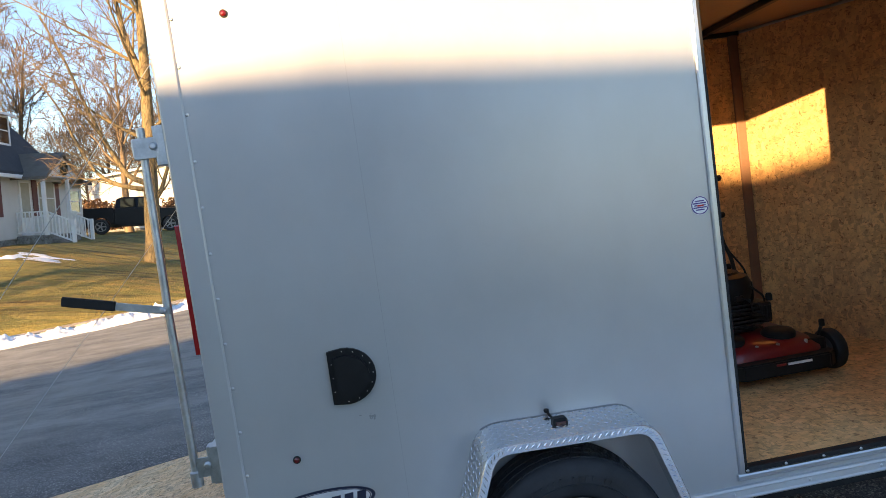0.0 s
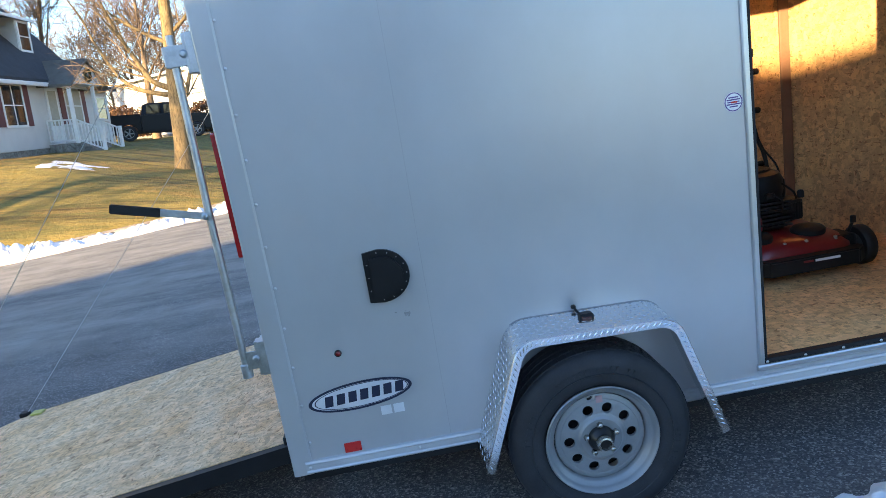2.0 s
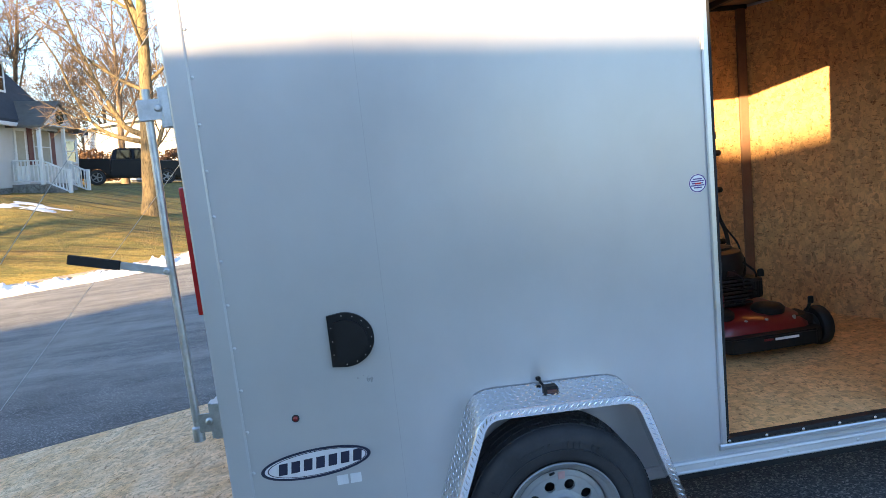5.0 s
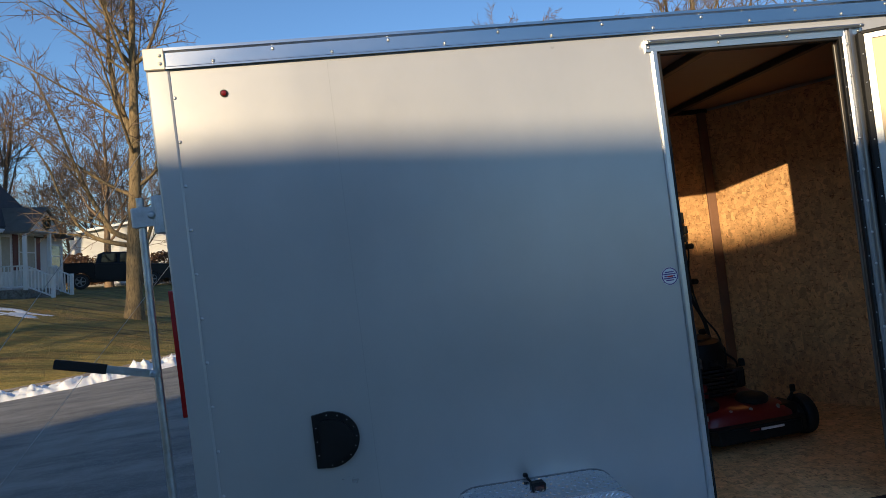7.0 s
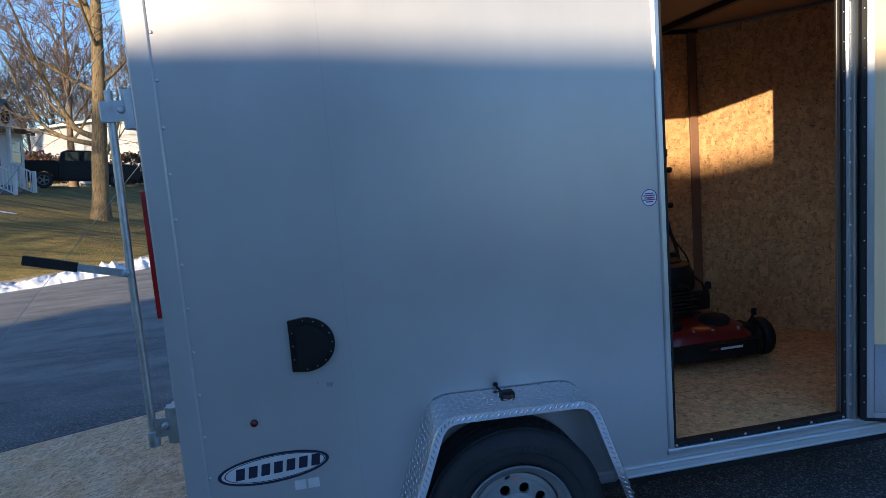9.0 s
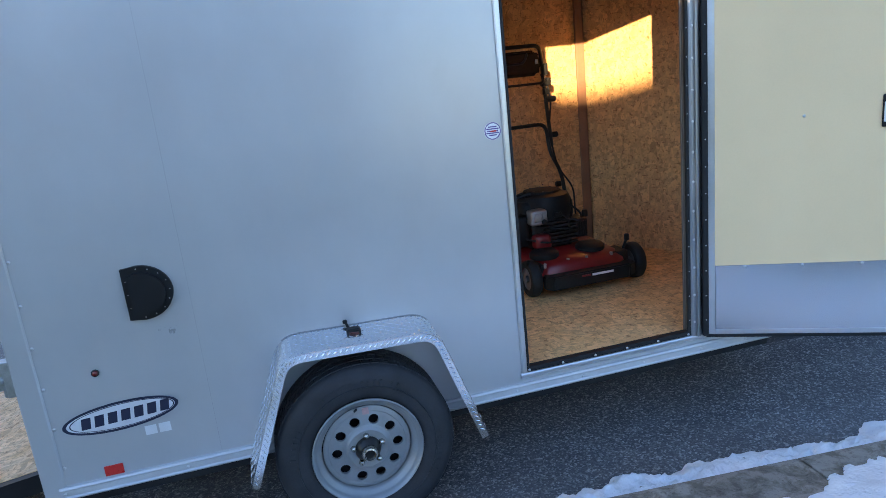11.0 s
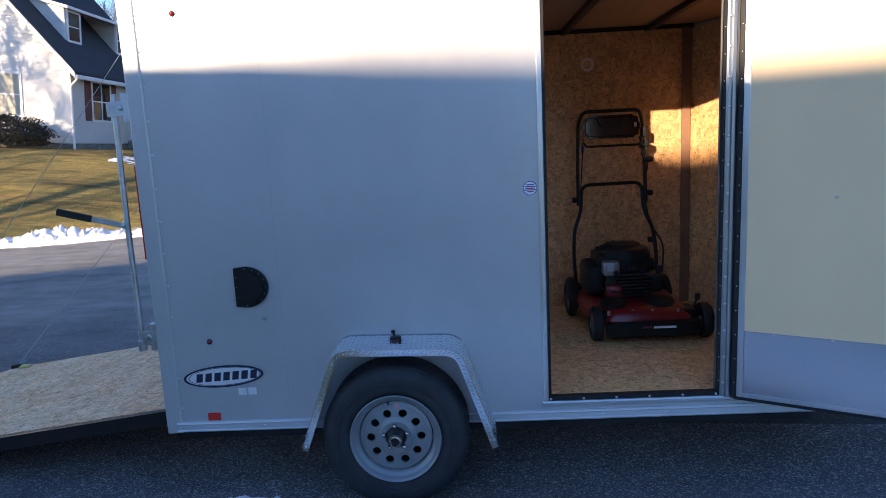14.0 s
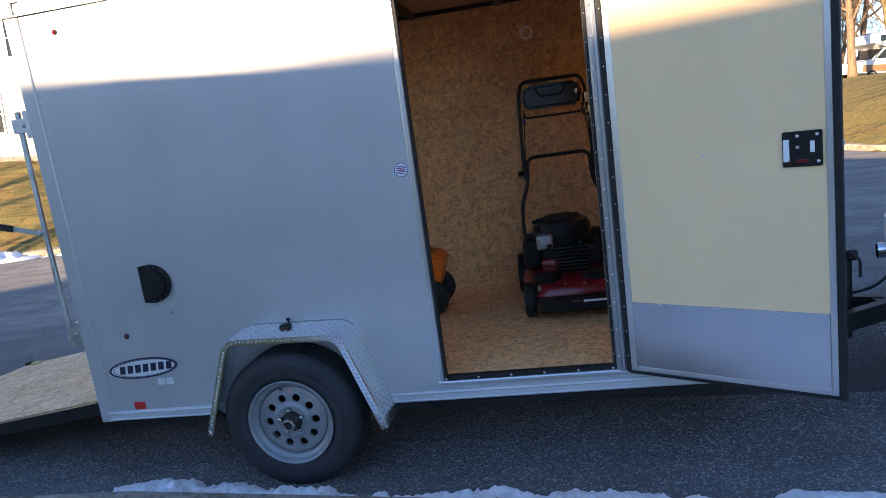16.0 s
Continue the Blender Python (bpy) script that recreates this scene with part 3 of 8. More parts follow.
def verge_snow(x0, x1, y0):
    """Old snow over the verge, with a ragged edge on the kerb and bare spots."""
    step = 0.022
    xs = [x0 + step * k for k in range(round((x1 - x0) / step) + 1)]
    ys = [y0 + step * k for k in range(round((-0.55 - y0) / step) + 1)]

    def depth(x, y):
        rag = 0.10 * noise.fractal((x * 1.9, 2.0, 7.0), 0.6, 2.1, 6) + 0.04 * noise.noise((x * 23, y * 9, 1))
        v = (near_y(x) - 0.21 + rag - y) * 4.5
        bare = 0.55 + 0.75 * noise.fractal((x * 1.3, y * 1.9, 5.0), 0.9, 2.1, 5)
        fray = 0.5 * noise.fractal((x * 0.9, y * 0.9, 9.0), 0.8, 2.1, 5)
        v = min(v, bare * 1.6, (x - x0 - 0.35 + fray) * 2, (x1 - 0.4 - x + fray) * 2, (y - y0 - 0.45 + fray) * 2)
        return 0.055 * min(1.0, v) * (1 + 0.35 * noise.noise((x * 9, y * 9, 2)) + 0.2 * noise.noise((x * 27, y * 27, 2))) if v > 0 else -0.02
    return sheet("verge_snow", xs, ys, lambda x, y: climb(x) + 0.138 + depth(x, y), SNOW, "old snow lying over the verge behind the kerb", "stuff", lambda x, y: depth(x, y) > -0.01)


verge_snow(0.3, 9.4, -3.0)
snow_patch(-9.3, -7.3, 15.66, 17.42, 11, 0.40, 0.03, "thin melting patch of snow on the lawn", 0.08)


def grass_tufts():
    """Dry blades standing out of the lawn across the road."""
    rnd = random.Random(5)
    verts, faces = [], []
    for _ in range(60000):
        if rnd.random() < 0.62:
            x, y = rnd.uniform(-17, -2.5), rnd.uniform(9.8, 19.5)
        else:
            x, y = rnd.uniform(8.8, 24), rnd.uniform(8.8, 17)
        line = FAR_LEFT if x < 3 else FAR_RIGHT
        if y < far_edge(x) + 0.5 or off_line(line, x, y) < 0.5 or noise.noise((x * 0.9, y * 1.6, 2)) < -0.25:
            continue
        z = ground_z(x, y)
        a, h, w = rnd.uniform(0, 6.28), rnd.uniform(0.008, 0.028), rnd.uniform(0.006, 0.012)
        dx, dy = math.cos(a), math.sin(a)
        lx, ly = rnd.gauss(0, 0.02), rnd.gauss(0, 0.02)
        b = len(verts)
        verts += [(x - dx * w, y - dy * w, z - 0.01), (x + dx * w, y + dy * w, z - 0.01), (x + lx, y + ly, z + h)]
        faces.append((b, b + 1, b + 2))
    me = bpy.data.meshes.new("grass_tufts")
    me.from_pydata(verts, [], faces)
    me.materials.append(STRAW)
    return tagged(new("grass_tufts", me), "dry yellow grass blades standing out of the lawn", "grass", kind="stuff")


STRAW = surface("straw", (0.25, 0.165, 0.05), 0.9, 0, 0.4, 0.9, 30, 0.1)
grass_tufts()

# ---- the cargo trailer ----
X0, X1, WIDE = 0.135, 3.275, 1.80            # rear edge, end of the flat side, width
Z0, Z1, ZR = 0.315, 2.375, 2.447             # underside, foot and top of the roof rail
DX0, DX1, DZ0, DZ1 = 2.005, 2.815, 0.425, 2.305   # the side door's opening
NOSE_X, NOSE_Y = 3.86, WIDE / 2
FLOOR = 0.42
trailer = thing("cargo_trailer", TILT, "silver enclosed cargo trailer with its side door and rear ramp open", "trailer")


def rivet_mesh():
    bm = bmesh.new()
    lathe(bm, [(0.0065, 0), (0.006, 0.0018), (0.0035, 0.0034), (0, 0.004)], 8, FACE_OUT, close=False)
    me = bpy.data.meshes.new("rivet")
    bm.to_mesh(me)
    bm.free()
    me.materials.append(MILL)
    me.shade_smooth()
    return me


RIVET = rivet_mesh()


def trailer_shell():
    t = trailer
    # skin of the near side, round the door's opening
    bm = bmesh.new()
    ZT = Z1 + 0.03
    box(bm, X0 + 0.006, DX0 - 0.002, 0.0, 0.03, Z0 + 0.004, ZT)
    box(bm, DX1 + 0.002, X1, 0.0, 0.03, Z0 + 0.004, ZT)
    box(bm, DX0 - 0.002, DX1 + 0.002, 0.0, 0.03, DZ1, ZT)
    box(bm, DX0 - 0.002, DX1 + 0.002, 0.0, 0.03, Z0 + 0.004, DZ0 - 0.01)
    part("side_panel", bm, SKIN, t, "silver painted sheet with a soft sheen")
    part("side_panel", slab(X0 + 0.006, X1, WIDE - 0.03, WIDE, Z0 + 0.004, ZT), SKIN, t)
    part("sheet_seam", slab(0.7474, 0.7482, -0.0004, 0.0, Z0 + 0.05, Z1), SEAM, t, "fine upright joint between two sheets")
    bm = bmesh.new()
    for y0, y1 in ((0.0, NOSE_Y), (WIDE, NOSE_Y)):
        s = 0.03 if y0 == 0 else -0.03
        prism(bm, [(X1, y0), (NOSE_X, y1), (NOSE_X - 0.03, y1), (X1, y0 + s)], "z", Z0 + 0.004, ZT)
    part("nose_panel", bm, SKIN, t)
    # roof
    prof = [(-0.004, Z1 + 0.05), (0.25, ZR + 0.012), (WIDE / 2, ZR + 0.03), (WIDE - 0.25, ZR + 0.012), (WIDE + 0.004, Z1 + 0.05), (WIDE, Z1 + 0.03), (0, Z1 + 0.03)]
    part("roof", prism(bmesh.new(), prof, "x", X0 + 0.01, X1), MILL, t)
    part("roof_nose", prism(bmesh.new(), [(X1, 0), (NOSE_X, NOSE_Y), (X1, WIDE)], "z", Z1 + 0.03, ZR + 0.005), MILL, t)
    # roof rail, with its lip and foot
    rail_prof = [(0.004, Z1 + 0.002), (-0.017, Z1), (-0.017, Z1 + 0.006), (-0.012, Z1 + 0.010), (-0.012, Z1 + 0.056), (-0.02, Z1 + 0.062), (-0.02, ZR), (0.02, ZR + 0.002), (0.004, ZR - 0.02)]
    rail = part("roof_rail", prism(bmesh.new(), rail_prof, "x", X0 + 0.065, X1 + 0.004), BRIGHT_RAIL, t, "mill aluminium edge strip")
    for k in range(16):
        x = 0.36 + 0.205 * k
        if x < X1 - 0.02:
            share("rivet", RIVET, rail, pose(x, -0.0125, Z1 + (0.018 if k % 2 == 0 else 0.045)))
    bm = bmesh.new()
    box(bm, X0 - 0.004, X0 + 0.066, -0.02, 0.02, Z1 - 0.002, ZR + 0.001, 0.003)
    cap = part("corner_cap", bm, CREAM_METAL, t, "dull corner cap of the roof rail")
    for z in (Z1 + 0.018, Z1 + 0.046):
        share("rivet", RIVET, cap, pose(X0 + 0.052, -0.0205, z))
    # rear corner trim, a folded strip
    bm = bmesh.new()
    prism(bm, [(X0 - 0.002, -0.004), (X0 + 0.004, -0.008), (X0 + 0.068, -0.007), (X0 + 0.074, -0.003), (X0 + 0.074, 0.004), (X0 + 0.066, 0.004), (X0 + 0.008, 0.004), (X0 + 0.008, 0.10), (X0 - 0.002, 0.10)], "z", Z0 - 0.005, Z1 - 0.002)
    trim = part("corner_trim", bm, SKIN, t, "folded silver corner strip with rivets")
    for k in range(13):
        share("rivet", RIVET, trim, pose(X0 + 0.081, 0.0, 2.277 - 0.1535 * k))
    # lower rail
    low_prof = [(0.004, Z0), (-0.012, Z0), (-0.016, Z0 + 0.006), (-0.010, Z0 + 0.012), (-0.010, Z0 + 0.034), (-0.016, Z0 + 0.040), (-0.012, Z0 + 0.048), (0.004, Z0 + 0.05)]
    bm = prism(bmesh.new(), low_prof, "x", X0 + 0.05, X1 + 0.002)
    prism(bm, [(X1, -0.012), (NOSE_X, NOSE_Y), (NOSE_X - 0.02, NOSE_Y), (X1 - 0.0, 0.0)], "z", Z0, Z0 + 0.05)
    low = part("lower_rail", bm, DULL_RAIL, t, "mill aluminium lower edge strip")
    for x in (0.20, 0.62, 1.08, 1.95, 2.26, 2.56, 2.86, 3.1):
        share("rivet", RIVET, low, pose(x, -0.0105, Z0 + 0.023))
    # rear frame posts and header
    bm = bmesh.new()
    box(bm, X0 - 0.0, X0 + 0.08, 0.10, 0.14, Z0, Z1)
    box(bm, X0 - 0.0, X0 + 0.08, WIDE - 0.12, WIDE, Z0, Z1)
    box(bm, X0 - 0.0, X0 + 0.08, 0.14, WIDE - 0.12, Z1 - 0.12, Z1)
    part("rear_frame", bm, SKIN, t)
    # chassis under the floor
    for y in (0.05, WIDE - 0.10):
        part("chassis_rail", slab(X0 + 0.02, X1, y, y + 0.05, Z0 - 0.06, Z0 + 0.0), BLACK, t)
    for k in range(6):
        part("cross_member", slab(0.3 + 0.58 * k, 0.34 + 0.58 * k, 0.1, WIDE - 0.1, Z0 - 0.05, Z0 - 0.002), BLACK, t)
    bm = tube(bmesh.new(), [(1.277, -0.06, 0.345), (1.277, WIDE + 0.06, 0.345)], 0.035, 12)
    part("axle", bm, BLACK, t)


CREAM_METAL = surface("dull_cap", (0.55, 0.50, 0.42), 0.5, 0.4, 0.12, 20, 150, 0.1, 0.001)


def trailer_inside():
    t = trailer
    part("floor", slab(X0 + 0.09, X1 + 0.3, 0.03, WIDE - 0.03, FLOOR - 0.03, FLOOR), OSB_FLOOR, t, "flaked wood board floor")
    part("floor_front", prism(bmesh.new(), [(X1 + 0.3, 0.55), (NOSE_X - 0.05, NOSE_Y), (X1 + 0.3, WIDE - 0.55)], "z", FLOOR - 0.03, FLOOR), OSB_FLOOR, t)
    # lining, in boards four feet wide with a thin joint between them
    zl = 2.372
    for a, b in ((X0 + 0.09, 1.20), (1.203, 2.42), (2.423, 3.20)):
        part("wall_board", slab(a, b, 1.742, 1.752, FLOOR, zl), OSB_WALL, t, "flaked wood wall board")
    part("wall_board", slab(X0 + 0.09, DX0 - 0.04, 0.032, 0.042, FLOOR, zl), OSB_WALL, t)
    bm = bmesh.new()
    prism(bm, [(3.262, 1.742), (NOSE_X - 0.07, NOSE_Y), (NOSE_X - 0.05, NOSE_Y), (3.275, 1.755)], "z", FLOOR, zl)
    part("wall_board", bm, OSB_WALL, t)
    bm = bmesh.new()
    prism(bm, [(3.262, 0.058), (NOSE_X - 0.07, NOSE_Y), (NOSE_X - 0.05, NOSE_Y), (3.275, 0.045)], "z", FLOOR, zl)
    part("wall_board", bm, OSB_WALL, t)
    part("corner_post", slab(3.20, 3.262, 1.725, 1.765, FLOOR, zl, 0.004), POST, t, "red-brown corner post")
    part("corner_post", slab(3.20, 3.262, 0.035, 0.075, FLOOR, zl, 0.004), POST, t)
    # roof bows and the luan above them
    part("ceiling_board", prism(bmesh.new(), [(X0 + 0.05, 0.03), (X1, 0.03), (NOSE_X - 0.06, NOSE_Y), (X1, WIDE - 0.03), (X0 + 0.05, WIDE - 0.03)], "z", Z1 + 0.018, Z1 + 0.026), LUAN, t)
    for x in (0.55, 1.15, 1.75, 2.36, 2.95):
        part("roof_bow", slab(x, x + 0.045, 0.03, WIDE - 0.03, Z1 - 0.018, Z1 + 0.017, 0.004), STEEL_DARK, t)
    for y0, y1 in ((0.031, 0.075), (WIDE - 0.075, WIDE - 0.031)):
        part("top_tube", slab(X0 + 0.09, X1, y0, y1, Z1 - 0.012, Z1 + 0.017, 0.003), STEEL_DARK, t)
    # a round fitting on the far wall
    bm = lathe(bmesh.new(), [(0.028, 0), (0.029, 0.004), (0.038, 0.006), (0.046, 0.004), (0.047, 0)], 24, pose(2.545, 1.742, 2.152) @ FACE_OUT, close=False)
    part("wire_grommet", bm, GROMMET, t, "pale ring on the wall board", True)
    for x, z in ((2.30, 1.95), (2.30, 1.2), (2.62, 1.62), (2.9, 0.9)):
        part("board_screw", lathe(bmesh.new(), [(0.005, 0), (0.004, 0.002), (0, 0.003)], 8, pose(x, 1.742, z) @ FACE_OUT, close=False), STEEL_DARK, t)


LUAN = surface("luan_ceiling", (0.30, 0.19, 0.12), 0.6, 0, 0.15, 3, 60, 0.1, 0.001, stretch=(0.2, 1, 1))
GROMMET = surface("pale_plastic", (0.74, 0.62, 0.50), 0.55, 0, 0.08, 30, 200, 0.05)


HINGE_METAL = surface("hinge_aluminium", (0.34, 0.35, 0.37), 0.40, 0.9, 0.12, 5, 240, 0.08, 0.0006, stretch=(0.3, 1, 1))
DULL_RIB = surface("dull_rib", (0.20, 0.19, 0.18), 0.45, 0.8, 0.1, 6, 160, 0.05)


def door_surround():
    t = trailer
    bm = bmesh.new()
    prism(bm, [(DX0 - 0.024, -0.006), (DX0 - 0.018, -0.010), (DX0 - 0.002, -0.010), (DX0 + 0.002, -0.004), (DX0 + 0.002, 0.045), (DX0 - 0.004, 0.045), (DX0 - 0.004, 0.0), (DX0 - 0.024, 0.0)], "z", DZ0 - 0.02, DZ1 + 0.02)
    part("jamb_strip", bm, MILL, t, "bright aluminium door jamb")
    bm = bmesh.new()
    prism(bm, [(DX1 - 0.002, 0.045), (DX1 - 0.002, -0.006), (DX1 + 0.006, -0.012), (DX1 + 0.018, -0.012), (DX1 + 0.02, -0.022), (DX1 + 0.034, -0.022), (DX1 + 0.036, -0.010), (DX1 + 0.062, -0.010), (DX1 + 0.066, 0.0), (DX1 + 0.004, 0.0), (DX1 + 0.004, 0.045)], "z", DZ0 - 0.02, DZ1 + 0.03)
    jamb = part("hinge_jamb", bm, HINGE_METAL, t, "ribbed aluminium hinge jamb with screws")
    for k in range(15):
        share("rivet", RIVET, jamb, pose(DX1 + 0.011, -0.0125, DZ0 + 0.05 + 0.128 * k))
    # inner hinge-side extrusion that shows through the opening
    bm = bmesh.new()
    for a in (0.0, 0.012):
        box(bm, DX1 - 0.012 - a * 0.4, DX1 - 0.004 - a * 0.2, 0.012 + a, 0.024 + a, DZ0, DZ1 - 0.025, 0.002)
    part("jamb_rib", bm, DULL_RIB, t)
    # rubber seals round the opening
    bm = bmesh.new()
    box(bm, DX0 + 0.002, DX0 + 0.014, -0.004, 0.03, DZ0, DZ1 - 0.004, 0.002)
    box(bm, DX1 - 0.016, DX1 - 0.003, -0.006, 0.010, DZ0, DZ1 - 0.004, 0.002)
    box(bm, DX0 + 0.002, DX1 - 0.003, -0.004, 0.03, DZ1 - 0.014, DZ1 - 0.002, 0.002)
    box(bm, DX0 + 0.002, DX1 - 0.003, -0.007, 0.03, DZ0 - 0.014, DZ0 + 0.006, 0.002)
    seal = part("door_seal", bm, RUBBER, t, "black rubber door seal")
    for k in range(6):
        share("rivet", RIVET, seal, pose(DX0 + 0.01 + 0.156 * k, -0.008, DZ0 - 0.006))
    for k in range(16):
        share("rivet", RIVET, seal, pose(DX1 - 0.010, -0.0055, DZ0 + 0.06 + 0.115 * k) @ Matrix.Scale(0.5, 4))
    # sill and header drip cap
    part("door_sill", prism(bmesh.new(), [(-0.010, DZ0 - 0.016), (-0.014, DZ0 - 0.022), (-0.014, DZ0 - 0.034), (-0.008, DZ0 - 0.040), (0.0, DZ0 - 0.040), (0.0, DZ0 - 0.016)], "x", DX0 - 0.03, DX1 + 0.066), MILL, t)
    head = [(0.0, DZ1 - 0.004), (-0.010, DZ1 - 0.004), (-0.012, DZ1 + 0.026), (-0.028, DZ1 + 0.022), (-0.031, DZ1 + 0.030), (-0.026, DZ1 + 0.036), (-0.012, DZ1 + 0.040), (0.0, DZ1 + 0.044)]
    cap = part("drip_cap", prism(bmesh.new(), head, "x", DX0 - 0.045, DX1 + 0.085), MILL, t, "aluminium drip cap over the door")
    for x in (DX0 - 0.035, DX0 + 0.26, DX0 + 0.56, DX1 + 0.07):
        share("rivet", RIVET, cap, pose(x, -0.0285, DZ1 + 0.03))
        share("rivet", RIVET, cap, pose(x, -0.0125, DZ1 + 0.012))


def door_leaf():
    leaf = new("side_door")
    leaf.parent = trailer
    leaf.matrix_basis = pose(2.872, -0.027, 0, 0, 0, -29)
    leaf["label"] = "open side door, cream inside with a metal kick plate"
    w, z0, z1 = 0.83, 0.408, 2.303
    part("outer_skin", slab(0.012, w - 0.012, 0.016, 0.022, z0 + 0.012, z1 - 0.012), SKIN, leaf)
    bm = bmesh.new()
    for a, b, c, d in ((0.010, 0.038, z0 + 0.010, z1 - 0.010), (w - 0.040, w - 0.016, z0 + 0.010, z1 - 0.010)):
        box(bm, a, b, -0.018, 0.016, c, d, 0.002)
    box(bm, 0.038, w - 0.040, -0.018, 0.016, z0 + 0.010, z0 + 0.034, 0.002)
    box(bm, 0.038, w - 0.040, -0.018, 0.016, z1 - 0.034, z1 - 0.010, 0.002)
    part("leaf_frame", bm, MILL, leaf, "aluminium edge of the door")
    part("inner_panel", slab(0.037, w - 0.039, -0.014, 0.012, 0.736, z1 - 0.033), CREAM, leaf, "smooth cream panel")
    kick = part("kick_plate", slab(0.039, w - 0.041, -0.0175, 0.012, z0 + 0.033, 0.738, 0.001), KICK, leaf, "satin metal kick plate")
    for x in (0.16, 0.385, 0.61):
        share("rivet", RIVET, kick, pose(x, -0.0178, 0.731))
    bm = bmesh.new()
    box(bm, -0.012, 0.012, -0.020, 0.018, z0, z1, 0.004)
    box(bm, w - 0.016, w + 0.008, -0.024, 0.026, z0 - 0.004, z1 + 0.004, 0.004)
    box(bm, 0.0, w - 0.016, -0.021, 0.020, z0 - 0.004, z0 + 0.011, 0.003)
    box(bm, 0.0, w - 0.016, -0.021, 0.020, z1 - 0.011, z1 + 0.004, 0.003)
    edging = part("leaf_seal", bm, RUBBER, leaf, "black rubber edging")
    for k in range(16):
        share("rivet", RIVET, edging, pose(0.001, -0.0198, z0 + 0.08 + 0.115 * k) @ Matrix.Scale(0.5, 4))
    for x, z in ((0.375, 1.355), (0.36, 1.975)):
        share("panel_screw", RIVET, leaf, pose(x, -0.0142, z))
    # latch box
    bx = 0.652
    bm = slab(bx, bx + 0.128, -0.024, -0.013, 1.287, 1.414, 0.006, 2)
    latch = part("latch_plate", bm, PLASTIC, leaf, "black latch plate with a white label and a red release")
    part("latch_slide", slab(bx + 0.004, bx + 0.024, -0.030, -0.022, 1.307, 1.387, 0.003), WHITE_INK, latch)
    part("latch_label", slab(bx + 0.090, bx + 0.104, -0.0265, -0.023, 1.337, 1.377, 0.001), WHITE_INK, latch)
    part("latch_release", slab(bx + 0.045, bx + 0.085, -0.028, -0.022, 1.300, 1.314, 0.003), MARKER_RED, latch)
    for x, z in ((bx + 0.05, 1.397), (bx + 0.112, 1.399), (bx + 0.05, 1.357), (bx + 0.115, 1.304)):
        share("latch_screw", RIVET, latch, pose(x, -0.024, z))
    part("latch_tongue", slab(w - 0.006, w + 0.014, -0.008, 0.006, 1.347, 1.372, 0.003), ZINC, leaf)
    # hinges
    for z in (0.55, 1.35, 2.15):
        part("hinge", tube(bmesh.new(), [(-0.004, -0.012, z - 0.04), (-0.004, -0.012, z + 0.04)], 0.008, 10), ZINC, leaf)
    return leaf


KICK = surface("satin_sheet", (0.58, 0.59, 0.60), 0.24, 1.0, 0.07, 2, 260, 0.05, 0.0006, stretch=(0.3, 1, 1))


def letters(text, size, m, material, parent, name, spread_by=1.0, depth=0.0012, shear=0.0, bold=0.0):
    cu = bpy.data.curves.new(name, "FONT")
    cu.body, cu.size, cu.extrude, cu.align_x, cu.align_y = text, size, depth, "CENTER", "CENTER"
    cu.space_character, cu.shear, cu.offset = spread_by, shear, bold
    cu.resolution_u = 2
    tmp = new(name + "_text", cu)
    me = bpy.data.meshes.new_from_object(tmp.evaluated_get(bpy.context.evaluated_depsgraph_get()))
    bpy.data.objects.remove(tmp)
    bpy.data.curves.remove(cu)
    me.materials.clear()
    me.materials.append(material)
    me.name = name
    ob = new(name, me)
    ob.parent = parent
    ob.matrix_basis = m
    return ob


